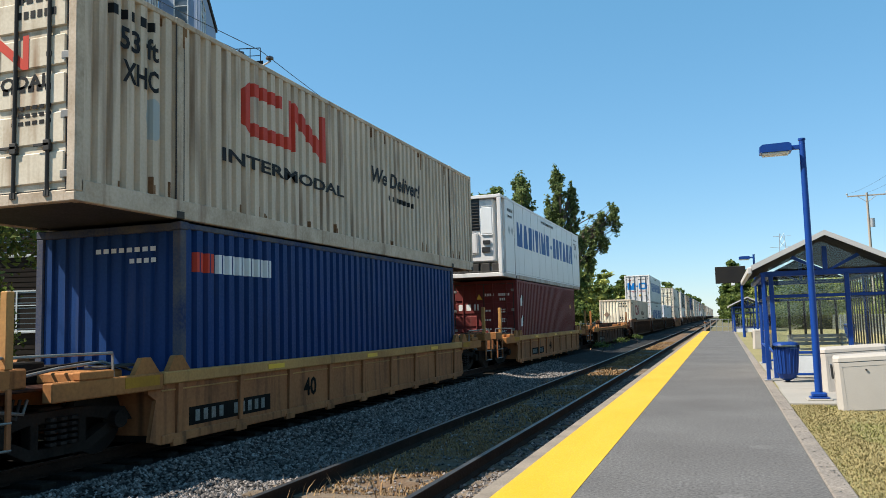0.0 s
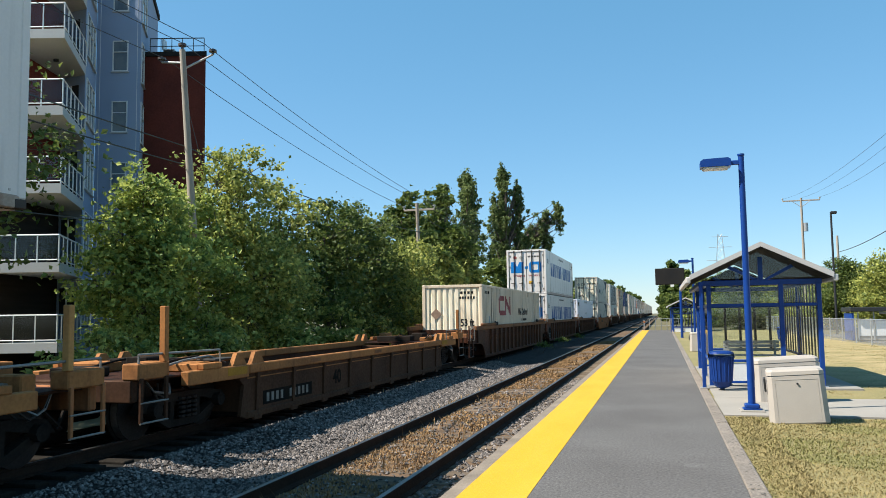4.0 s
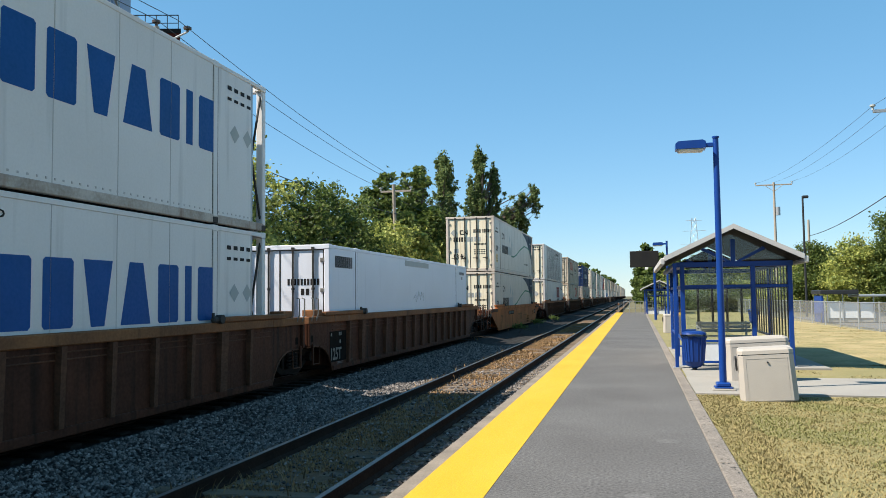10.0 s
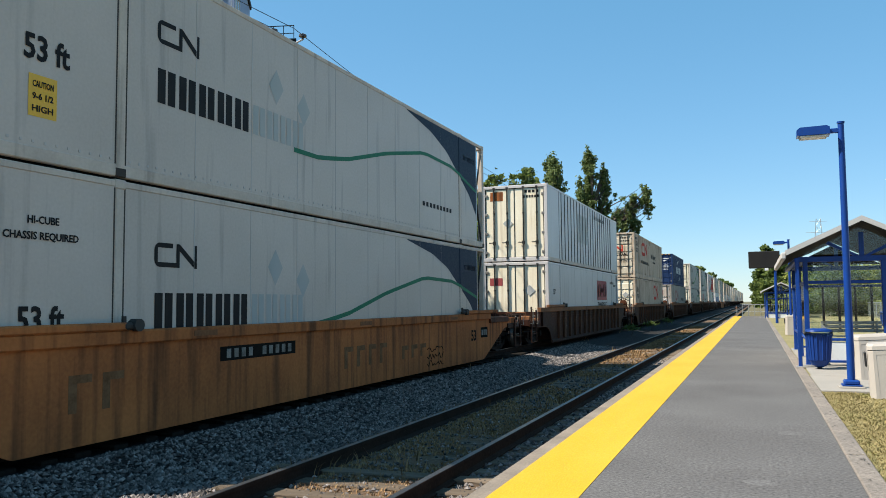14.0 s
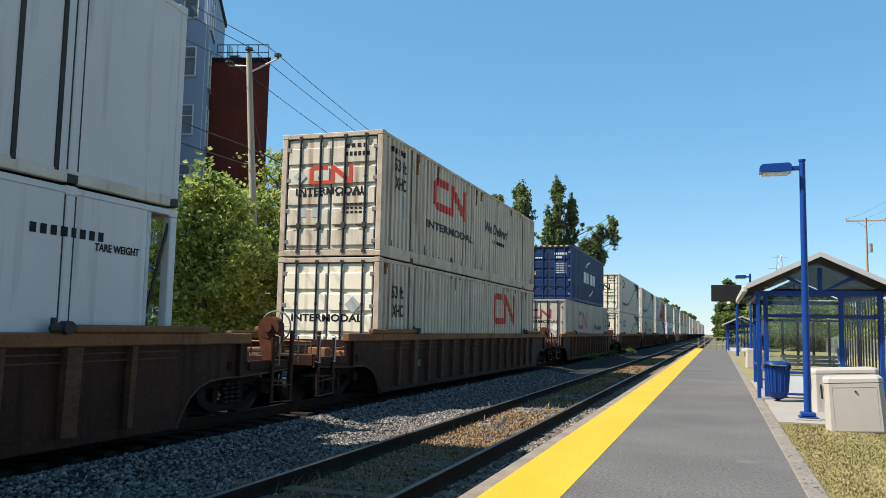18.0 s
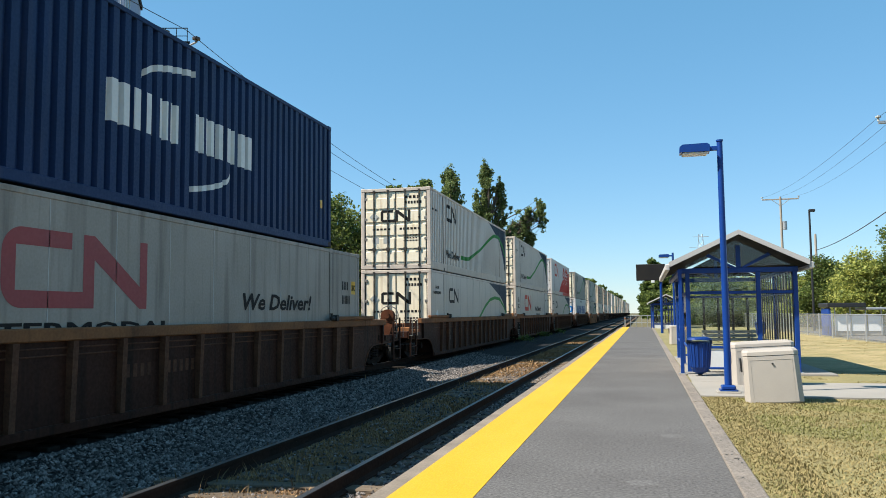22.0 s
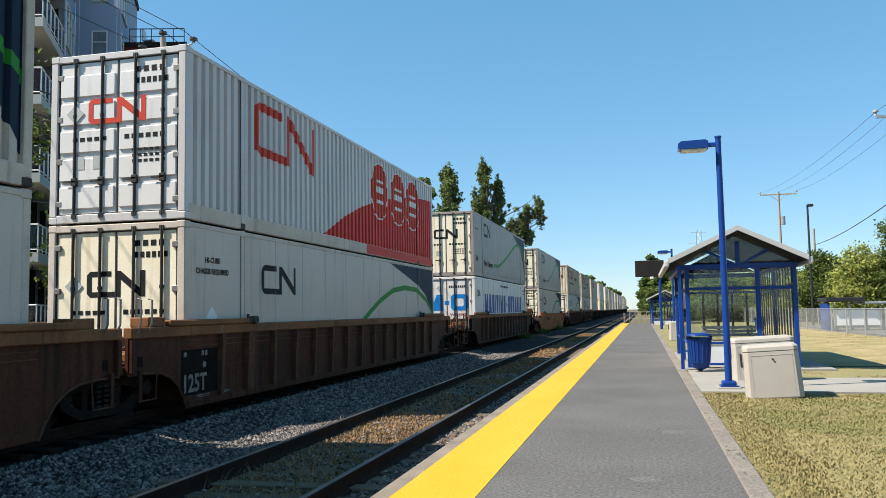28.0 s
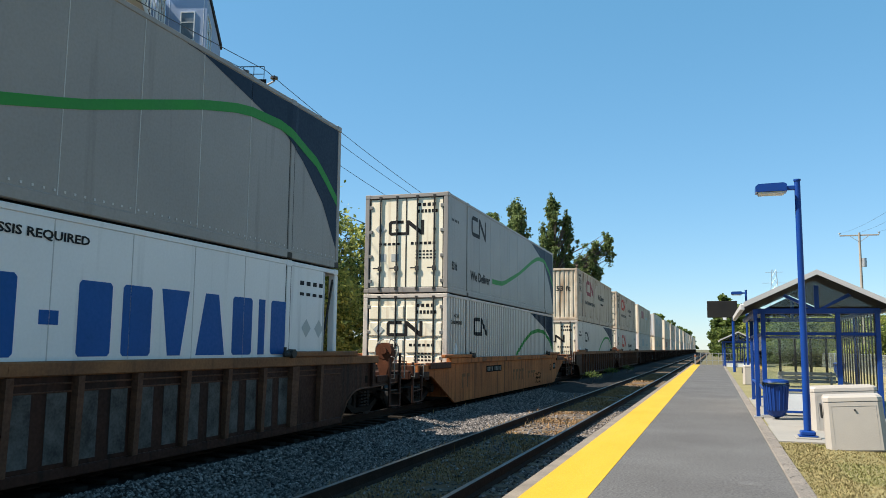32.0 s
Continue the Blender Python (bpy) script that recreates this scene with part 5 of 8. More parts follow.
def well_car(label, a, b, body="brown", sill="brownsill", near="coupler", far="coupler", smooth=False, load="40", low=-0.13, tags=False, brake=False, T=1.28, panel_at=2.1, tall=True):
    """A well wagon; the well reaches from a to b along its own y. near, far: coupler, shared or none (its neighbour's truck)."""
    car = thing("well_wagon", label, "railway wagon", "wagons of the train")
    tan = body in ("tan", "tanshade")
    dark = body in ("brown", "dkbrown")
    wall = T - 0.18
    for s in (-1, 1):
        x = s * 1.36
        if smooth:
            poly = [(a - 2.6, wall), (b + 2.6, wall), (b + 2.6, 0.72), (b + 1.5, 0.66), (b - 0.5, -0.2), (a + 0.5, -0.2), (a - 1.5, 0.66), (a - 2.6, 0.72)]
            part("side_wall", G().ext(poly, "x", x - 0.03, x + 0.03), M[body], car, "smooth tapered wagon side")
        else:
            part("side_wall", G().box(x - 0.025, x + 0.025, a, b, low + 0.1, wall + 0.02, 0.006), M[body], car)
            for z in (wall - 0.1, wall - 0.2)[:1 if tan else 2]:
                part("side_lip", G().box(x + s * 0.022 if s > 0 else x - 0.04, x + 0.04 if s > 0 else x - 0.022, a, b, z, z + 0.022, 0.004), M["litworn"] if dark else M[sill], car)
            part("bottom_chord", G().box(x - 0.05, x + 0.055, a, b, low, low + 0.13, 0.012), M[body], car)
        part("top_sill", G().box(x - 0.06, x + 0.09, a, b, wall, T, 0.018), M[sill], car, "heavy top sill with scuffed paint")
    ribs = [] if smooth else [a + 0.35 + 1.49 * k for k in range(9)] if tan else [a + 1.0 + 1.018 * k for k in range(15)]
    if ribs:
        foot = 0.105 if not tan else 0.06
        # on dark wagons the ribs are painted lighter, as if catching more sky
        rib = G().add([(0, -0.05, low + 0.13), (foot - 0.03, -0.05, low + 0.13), (foot, -0.05, wall), (0, -0.05, wall), (0, 0.05, low + 0.13), (foot - 0.03, 0.05, low + 0.13), (foot, 0.05, wall), (0, 0.05, wall)],
                      [(0, 1, 2, 3), (7, 6, 5, 4), (1, 5, 6, 2), (0, 3, 7, 4)]).mesh("rib", M["litworn"] if dark else M[body])
        for k, yr in enumerate(ribs):
            ob = part("rib", rib, None, car)
            ob.location = (1.384, yr, 0)
            if not tan and k in (1, 13):
                ob.scale = (1.05, 2.4, 1)
            if tan:
                part("rib_foot", G().box(1.37, 1.43, yr - 0.14, yr + 0.14, low - 0.05, low + 0.06, 0.008), M[body], car)
    part("well_floor", G().box(-1.2, 1.2, a, b, -0.1, 0.02, 0.01), M["truck"], car)
    for y in (a, b):
        part("well_bulkhead", G().box(-1.33, 1.33, y - 0.06, y + 0.06, 0.0, wall, 0.01), M[body], car)
    for y, d in () if tan else ((a, -1), (b, 1)):
        for s in (-1, 1):
            g0, g1 = span(y, d, -2.0, 0.6)
            part("container_guide", G().box(s * 1.405 - 0.06, s * 1.405 + 0.075, g0, g1, T - 0.004, T + 0.1, 0.02), M[sill], car, "worn container guide plate along the sill")
            yy = y - d * 2.15
            part("guide_latch", G().rod((s * 1.4, yy, T + 0.06), (s * 1.52, yy, T + 0.06), 0.085, 10).box(s * 1.44 - 0.05, s * 1.44 + 0.05, yy - 0.22, yy + 0.12, T - 0.002, T + 0.1, 0.03).rod((s * 1.42, yy - 0.16, T + 0.03), (s * 1.42, yy - 0.16, T + 0.18), 0.03, 6), M["gasket"], car, "dark container latch")
    p = 1.018
    if "T" in load:
        part("stencil", text_geo(load, 0.42, "x", (1.394, a - 0.1, 0.14), 0.68), M["ink_worn"], car, "worn white load stencil " + load)
        ya, yb = a - 0.18, a + 0.93
        panel = part("stencil_panel", G().box(1.386, 1.3905, ya, yb, 0.08, 0.86), M["stencil_dark"], car, "black painted panel for stencil lettering")
        for z, y0, y1, h in ((0.74, 0.06, 0.13, 0.08), (0.74, 0.54, 0.6, 0.09), (0.74, 0.64, 0.7, 0.09), (0.05, 0.42, 0.78, 0.014), (0.02, 0.44, 0.76, 0.014), (0.05, 1.06, 1.4, 0.014), (0.02, 1.06, 1.4, 0.014)):
            part("stencil_bar", G().box(1.3905, 1.3935, ya + y0 * (yb - ya), ya + y1 * (yb - ya), z, z + h), M["ink_worn"], panel)
        part("badge", G().rod((1.3865, ya + 0.62 * (yb - ya), 0.58), (1.3935, ya + 0.62 * (yb - ya), 0.58), 0.06, 6), M["ink_worn"], panel, "small six-sided white badge")
        for q in (0.05, 0.95):
            part("sill_mark", G().box(1.449, 1.453, a + q * p, a + q * p + 0.022, T - 0.17, T), M["ink_worn"], car, "thin white mark on the sill")
    elif tan:
        ya = a + panel_at - 1.5
        panel = part("stencil_panel", G().box(1.386, 1.39, ya, ya + 2.13, 0.06, 0.33), M["stencil_dark"], car, "black painted panel for stencil lettering")
        for k in range(10):
            if k != 4:
                y0 = ya + 0.14 + 0.19 * k
                part("stencil_bar", G().box(1.39, 1.393, y0, y0 + 0.1, 0.11, 0.28), M["ink_worn"], panel)
        part("stencil", text_geo("40", 0.46, "x", (1.393, ya + 3.25, 0.18)), M["stencil_dark"], car, "dark load stencil 40")
    elif not smooth:
        part("stencil", text_geo(load, 0.26, "x", (1.39, ribs[1] + 0.3, 0.4)), M["ink_worn"], car, "worn white load stencil " + load)
    if not tan and not smooth:
        for k0, n in ((5, 4), (6, 5)):
            for k in range(n):
                ya = ribs[k0] + 0.16 + k * 0.17
                part("stencil_bar", G().box(1.384, 1.388, ya, ya + 0.09, 0.5, 0.7), M["litworn"], car, "faded stencil bar")
    for u in (0.2, 0.5, 0.8):
        yy = a + u * (b - a)
        part("reflector", G().box(1.45, 1.455, yy, yy + 0.5, T - 0.13, T - 0.05), M["reflector"] if body == "tan" else M["brownsill"], car, "yellow reflective strip")
    if smooth:
        for y0, n, h in ((1.2, 2, 0.45), (7.6, 4, 0.42), (10.2, 3, 0.3)):
            for k in range(n):
                part("stencil_bar", G().box(1.388, 1.392, a + y0 + k * 0.5, a + y0 + 0.12 + k * 0.5, 0.2, 0.2 + h).box(1.388, 1.392, a + y0 + 0.12 + k * 0.5, a + y0 + 0.34 + k * 0.5, 0.2 + h - 0.1, 0.2 + h), M["rustmark"], car, "dull brown painted block")
        panel = part("stencil_panel", G().box(1.389, 1.3925, a + 3.9, a + 5.9, 0.62, 0.84), M["stencil_dark"], car, "black painted panel for stencil lettering")
        for k in range(10):
            if k != 4:
                part("stencil_bar", G().box(1.3925, 1.3955, a + 4.05 + 0.18 * k, a + 4.15 + 0.18 * k, 0.66, 0.8), M["ink_worn"], panel)
        part("stencil", text_geo("53", 0.42, "x", (1.393, a + 14.7, 0.4)), M["stencil_dark"], car, "dark load stencil 53")
        panel = part("stencil_panel", G().box(1.389, 1.3925, a + 15.5, a + 16.1, 0.45, 0.75), M["stencil_dark"], car, "black painted panel for stencil lettering")
        for k in range(3):
            part("stencil_bar", G().box(1.3925, 1.3955, a + 15.56 + 0.17 * k, a + 15.68 + 0.17 * k, 0.52, 0.68), M["ink_worn"], panel)
        rs = random.Random(12)
        for k in range(3):
            pts = [(1.393, a + 11.6 + q * 0.085, 0.34 - 0.18 * k + rs.uniform(-0.08, 0.08)) for q in range(13)]
            part("scrawl", G().pipe(pts, 0.011, 4), M["stencil_dark"], car, "dark sprayed scrawl")
    if tags:
        for k in range(6, 14):
            ya = ribs[k - 1] + 0.12
            w = p - 0.24
            g = G().box(1.386, 1.392, ya, ya + w * 0.34, 0.06, 0.9).box(1.386, 1.392, ya + w * 0.62, ya + w, 0.06, 0.9)
            part("spray_paint", g, M["spray"], car, "pale grey sprayed bars")
    eb, es = ("dkbrown", "brown") if smooth else (body, sill)
    for y, d, kind in ((a, -1, near), (b, 1, far)):
        if tan:
            tan_end(car, y, d, body, sill, T, tall)
        else:
            end_frame(car, y, d, eb, es, kind == "coupler", brake, T - 0.12 if smooth else T, smooth)
        if kind != "none":
            wheelset_truck(car, y + d * (1.4 if tan else 1.75 if kind == "coupler" else 1.63))
    return car


def put_car(car, y):
    car.location, car.scale = (XC, y, CAR_Z), (1, 1, LOWERED)
    MOVING.append((car, XC, y, CAR_Z))
    return car


BROWN = "rust-brown ribbed well wagon with an orange-brown top sill"
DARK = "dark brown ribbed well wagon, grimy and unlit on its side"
TAN = "tan well wagon with yellow reflective strips"
# leading wagon, of which only the trailing end is seen
put_car(well_car(TAN, -14.5, -1.05, "tan", "tan", T=0.89), 3.3)
put_car(well_car(TAN, 1.45, 14.35, "tan", "tansill", T=0.89), 7.17)
put_car(well_car(TAN, 1.55, 14.35, "tan", "tansill", T=0.89, panel_at=3.7), 26.86)
# shaded sides are painted dark here, the sills keep the orange-tan
put_car(well_car("empty well wagon with sides coloured dark as shade and orange-tan sills", 1.55, 14.35, "tanshade", "tanorange", T=0.89), 46.56)
c_first = well_car(BROWN, -0.05, 16.2, near="coupler", far="shared")
c_mid = well_car(BROWN, -0.05, 16.2, near="none", far="shared", load="125T")
c_last = well_car(BROWN, -0.05, 16.2, near="none", far="coupler", load="125T")
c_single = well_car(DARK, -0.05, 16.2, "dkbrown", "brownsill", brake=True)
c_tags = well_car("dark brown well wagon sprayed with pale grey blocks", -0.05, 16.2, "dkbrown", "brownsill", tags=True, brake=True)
c_ochre = well_car("smooth ochre-orange well wagon with tapered ends", -0.05, 16.2, "ochre", "ochre", smooth=True, T=1.16)
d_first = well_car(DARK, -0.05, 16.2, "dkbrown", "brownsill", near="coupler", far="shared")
UNITS = [68.01, 87.57, 107.17, 130.66, 154.45, 177.84, 201.54, 225.1, 244.66, 264.22, 287.75, 311.01]
CARS = [c_first, c_mid, c_last, c_ochre, c_single, c_single, c_single, d_first, c_mid, c_last, c_tags, c_ochre]
y = 311.01
for k in range(15):
    y += (23.4, 19.6, 19.6, 23.5)[k % 4]
    UNITS.append(y)
    CARS.append((c_single, c_first)[k] if k < 2 else None)


def far_car():
    t = thing("well_wagon", "dark brown well wagon far down the train", "railway wagon", "wagons of the train")
    part("side_wall", G().box(-1.38, 1.38, -0.3, 16.4, -0.12, 1.1, 0.01), M["dkbrown"], t)
    part("top_sill", G().box(-1.45, 1.45, -3.2, 19.3, 1.08, 1.27, 0.015), M["brownsill"], t)
    for k in range(14):
        part("rib", G().box(1.38, 1.47, 0.4 + k * 1.17, 0.5 + k * 1.17, -0.12, 1.08), M["dkbrown"], t)
    for y in (-1.75, 17.9):
        part("truck", G().box(-1.1, 1.1, y - 1.2, y + 1.2, 0.0, 0.6, 0.1), M["truck"], t)
        for q in (-0.89, 0.89):
            part("wheel", G().rod((-0.8, y + q, 0.3), (0.8, y + q, 0.3), 0.44, 16), M["wheel"], t)
    part("center_sill", G().box(-0.3, 0.3, -3.7, 19.8, 0.5, 0.9, 0.02), M["truck"], t)
    return t


distant = far_car()
CARS = [q or distant for q in CARS]
used = set()
for y, car in zip(UNITS, CARS):
    put_car(car if car not in used else copy_thing(car, pose(0, 0, 0)), y)
    used.add(car)

# -- the loads --
b = old_cream(doors="ribbed", label="battered cream ribbed 53-foot container with a torn red carrier sign")
finish_end(b, True, True)
place(b, 7.17, UP)
b = Box("blue ribbed 40-foot container with small white lettering", "navyc", 12.19, "ribbed", doors="front")
b.bars(6, 0.9, 2.5, 2.3, 2.6, "ink_white", "white lettering block")
b.bars(2, 0.35, 0.85, 2.3, 2.6, "ink_red", "red lettering block")
b.end_small(-0.2, 0.9, 2.62, "ink_white", 8, 0.07)
b.end_small(0.4, 0.9, 2.45, "ink_white", 4, 0.07)
place(b, 9.15, LOW)

b = blue_letters("white refrigerated container with large blue lettering", False)
unit = part("cooling_unit", G().box(-1.05, 1.0, 0.1, 0.55, 0.55, 2.9, 0.05), M["white"], b.ob, "white refrigeration unit")
part("cooling_grille", G().box(-1.04, 0.5, 0.08, 0.11, 1.72, 2.88, 0.01), M["black"], unit, "black cooling grille")
for k in range(9):
    part("grille_slat", G().box(-1.0, 0.46, 0.05, 0.08, 1.8 + k * 0.115, 1.84 + k * 0.115, 0.006), M["gasket"], unit)
part("cover", G().box(-1.0, 0.42, 0.05, 0.11, 0.85, 1.65, 0.05), M["white"], unit, "smooth white cover panel")
part("cover", G().box(0.5, 0.98, 0.06, 0.11, 1.55, 2.6, 0.05), M["frame"], unit, "bulging side cover panel")
part("control_box", G().box(0.55, 0.85, 0.05, 0.11, 0.9, 1.1, 0.01).box(0.6, 0.85, 0.05, 0.11, 1.2, 1.35, 0.01), M["black"], unit)
g = G().box(-1.25, 1.25, 0.05, 0.2, 0.15, 0.22, 0.01)
for k in range(6):
    g.box(-1.1 + k * 0.4, -0.78 + k * 0.4, 0.07, 0.2, 0.2, 0.5, 0.02)
part("battery_tray", g, M["gasket"], unit, "dark lower tray")
place(b, 26.86, UP)
b = Box("dark maroon ribbed 40-foot container with white slanted marks", "maroon", 12.19, "ribbed", doors="ribbed")
for k in range(3):
    b.end_block(-0.98 + 0.3 * k, -0.8 + 0.3 * k, 1.88, 2.12, "ink_white", "white bold lettering block")
b.end_small(0.05, 0.42, 2.42, "ink_white", 4, 0.1)
b.end_small(0.58, 1.02, 2.42, "ink_white", 6, 0.1)
b.end_small(0.62, 0.85, 2.24, "ink_white", 3, 0.1)
for k in range(4):
    b.end_small(-0.06 + 0.05 * k, 0.3, 1.82 - 0.36 * k, "ink_white", 3, 0.07)
    b.end_small(0.56, 0.92, 1.86 - 0.36 * k, "ink_white", 4, 0.05)
    b.end_small(0.56, 0.92, 1.77 - 0.36 * k, "ink_white", 4, 0.05)
part("mark", G().ext([(-0.28, 2.3), (-0.06, 2.3), (-0.17, 2.52)], "y", b.ey - 0.001, b.ey + 0.003), M["reflector"], b.ob, "yellow warning triangle")
for z in (2.02, 1.22, 0.42):
    for e0, e1, ink in ((0.0, 0.2, "ink_white"), (0.22, 0.32, "ink_black")):
        g = G()
        for k in range(8):
            b.field(g, 0.55 + e0 + 0.02 * k, 0.55 + e1 + 0.02 * k, z + 0.052 * k, z + 0.052 * (k + 1))
        part("mark", g, M[ink], b.ob, "slanted painted bar")
b.paint("placard", 10.9, 11.1, lambda v: 2.0, lambda v: 2.22 - 2 * abs(v - 11.0), "reflector", "yellow warning triangle")
place(b, 28.84, LOW)

b = old_cream("cream", "ink_dullred", "cream ribbed 53-foot container with a dull red carrier sign", "front", False)
b.end_small(0.35, 0.95, 2.62, n=4, h=0.11)
b.end_small(0.3, 1.0, 2.4, n=6, h=0.11)
b.end_diamond(-0.7, 1.75, 0.25, "placard")
b.end_words("53 ft", 0.45, 0.35, 1.22, "ink_black", 0.58)
place(b, 68.01, LOW)
cream_single = b

mo = blue_letters("white smooth 53-foot container with large blue lettering")
place(mo, 87.57, UP)
again(mo, 87.57, LOW)

b = Box("plain white smooth 53-foot container with a scribble on its side", "coldwhite", style="sheet", doors="plain", ends="coldwhite", seams=False)
b.bars(9, 0.4, 1.66, 2.45, 2.75, "ink_black", "black lettering block")
b.end_small(0.2, 1.05, 2.0, n=10, h=0.16)
b.end_small(0.55, 0.8, 1.75, n=2, h=0.16)
b.small(14.7, 15.7, 2.62, 2.74, n=9)
b.small(15.1, 15.4, 2.42, 2.54, n=2)
scr = random.Random(3)
pts = [(HALF - 0.01, 7.6 + 1.3 * k / 22, 1.7 + scr.uniform(-0.2, 0.2)) for k in range(23)]
part("scribble", G().pipe(pts, 0.004, 4), M["ink_grey"], b.ob, "faint grey scribble")
part("patch_panel", G().box(HALF - 0.012, HALF - 0.004, 6.6, 9.6, 2.72, 2.9), M["ink_grey"], b.ob, "grey repair strip")
place(b, 107.17, LOW)


def cool_box(label):
    b = Box(label, "grey", style="sheet", doors="plain", ends="litrustyend", tail=0.55)
    b.badge(2.6, 3.45, 1.95, 2.28, "ink_black", 0.2)
    b.bars(5, 2.6, 4.7, 1.12, 1.6, "ink_black", "black lettering block")
    b.bars(4, 4.75, 6.3, 1.12, 1.6, "ink_grey", "grey lettering block")
    b.words("53 ft", 0.4, 0.55, 1.15, "ink_black", 0.62)
    b.words("HI-CUBE", 0.12, 0.65, 2.36, "ink_black", 0.42)
    b.words("CHASSIS REQUIRED", 0.12, 0.35, 2.18, "ink_black", 1.0)
    for y, z in ((5.2, 2.05), (6.05, 1.85)):
        b.paint("snowflake", y, y + 0.42, lambda v, c=y + 0.21, q=z: q - 0.3 + 1.4 * abs(v - c), lambda v, c=y + 0.21, q=z: q + 0.3 - 1.4 * abs(v - c), "ink_grey", "grey emblem")
    b.paint("placard", 0.62, 1.0, 0.5, 0.98, "reflector", "small orange notice")
    for z, w in ((0.84, "CAUTION"), (0.7, "9-6 1/2"), (0.56, "HIGH")):
        b.words(w, 0.1, 0.67, z, "ink_black", 0.28)

    def crest(v):
        return float(np.interp(v, [5.9, 6.8, 7.9, 9.6, 11.7, 13.6, 16.05], [1.08, 1.08, 1.24, 1.66, 2.05, 2.0, 1.45]))
    b.paint("navy_field", 10.7, 16.02, lambda v: float(np.interp(v, [10.7, 12.2, 13.2, 14.17, 14.9, 15.6], [2.9, 2.66, 2.35, 1.82, 1.4, 0.78])), lambda v: 2.94, "ink_navy", "dark navy curved field")
    b.paint("teal_wave", 5.95, 16.02, lambda v: crest(v) - 0.04, lambda v: crest(v) + 0.045, "ink_teal", "curving teal stripe").location.x = 0.003
    b.small(11.6, 13.6, 0.75, 0.86, n=9)
    b.small(14.45, 15.35, 2.34, 2.48, "ink_white", n=9)
    b.end_diamond(-0.86, 2.14, 0.2, "ink_grey")
    b.end_badge(-0.56, -0.13, 2.03, 2.28, "ink_black")
    b.end_small(0.18, 0.6, 2.12, n=4, h=0.19)
    b.end_small(0.66, 1.12, 2.12, n=6, h=0.19)
    b.end_small(-0.9, -0.2, 1.64, n=5, h=0.25)
    b.end_small(-0.16, 0.62, 1.64, "ink_grey", 4, 0.25)
    b.end_small(0.2, 0.85, 1.45, n=9, h=0.09)
    for k in range(3):
        b.end_small(0.2, 0.95, 1.16 - 0.11 * k, n=6, h=0.05)
    b.end_block(-0.88, -0.64, 1.02, 1.26, "ink_grey")
    b.end_words("53 ft", 0.4, -0.9, 0.68, "ink_black", 0.55)
    return b


b = cool_box("grey-white smooth 53-foot container with a thin teal wave")
place(b, 130.66, UP)
again(b, 130.66, LOW)

b = Box("dull white 53-foot container with dark vertical side posts", "dullwhite", style="posted", doors="plain", ends="litrustyend")
b.end_block(-0.95, -0.45, 2.42, 2.78, "ochre")
b.end_small(0.4, 1.0, 2.7, n=4, h=0.1)
b.end_small(0.35, 1.0, 2.5, n=6, h=0.1)
b.end_diamond(-0.25, 1.5, 0.2, "ink_grey")
b.paint("faded_panel", 5.5, 7.7, 1.1, 2.4, "ink_grey", "faded grey panel")
b.small(9.4, 12.2, 2.5, 2.68, n=11)
place(b, 154.45, UP)
b = Box("dull white smooth 53-foot container with a red sign panel", "dullwhite", style="sheet", doors="plain", ends="litrustyend", tail=0.5)
b.paint("sign_panel", 9.85, 12.55, 1.52, 2.52, "ink_dullred", "dark red sign panel")
for y0, y1 in ((10.05, 10.3), (10.6, 10.85), (11.55, 11.8), (12.05, 12.3)):
    b.paint("panel_bar", y0, y1, 1.68, 2.36, "ink_white", "white block on the red panel")
b.paint("panel_bar", 10.95, 11.45, lambda v: 2.02 - 0.2 + 0.75 * abs(v - 11.2), lambda v: 2.02 + 0.2 - 0.75 * abs(v - 11.2), "ink_white", "white lozenge")
b.words("TRANSPORT", 0.28, 9.98, 1.22, "ink_black", 2.45)
b.words("53'", 0.3, 0.75, 1.75, "ink_black", 0.35)
b.words("TARE WEIGHT", 0.14, 14.6, 2.28, "ink_black", 0.8)
b.end_diamond(0.55, 1.9, 0.22, "ink_grey")
b.end_block(-1.0, -0.5, 2.1, 2.4, "ink_dullred")
b.small(13.6, 14.8, 2.4, 2.52, n=8)
place(b, 154.45, LOW)

b = old_cream(label="cream ribbed 53-foot container with a faded red carrier sign")
finish_end(b, True, True)
place(b, 177.84, UP)
old_up = b
b = Box("dirty cream ribbed 53-foot container with a faded sign", "cream_old", style="ribbed", doors="ribbed", ends="litrustyend")
b.badge(9.9, 12.85, 1.58, 2.68, "ink_red", 0.2)
b.rust(5, 24)
b.words("53 ft", 0.42, 0.75, 2.1, "ink_black", 0.75)
b.words("XHC", 0.42, 0.8, 1.65, "ink_black", 0.7)
b.end_words("INTERMODAL", 0.24, -0.9, 1.5, "ink_black", 1.8)
b.end_diamond(0.65, 1.9, 0.2, "ink_grey")
place(b, 177.84, LOW)
old_low = b

b = Box("dark blue ribbed 40-foot container with white lettering", "cmablue", 12.19, "ribbed", doors="ribbed", ends="cmablue")
b.bars(3, 3.8, 5.7, 1.2, 1.85, "ink_white", "white lettering block")
b.bars(3, 6.1, 8.3, 1.2, 1.85, "ink_white", "white lettering block")
b.paint("swoosh", 4.7, 6.1, lambda v: 2.12 + 0.42 * math.sqrt(max(0, (v - 4.7) / 1.4)) - 0.05, lambda v: 2.15 + 0.42 * math.sqrt(max(0, (v - 4.7) / 1.4)) + 0.03, "ink_white", "white curved stroke")
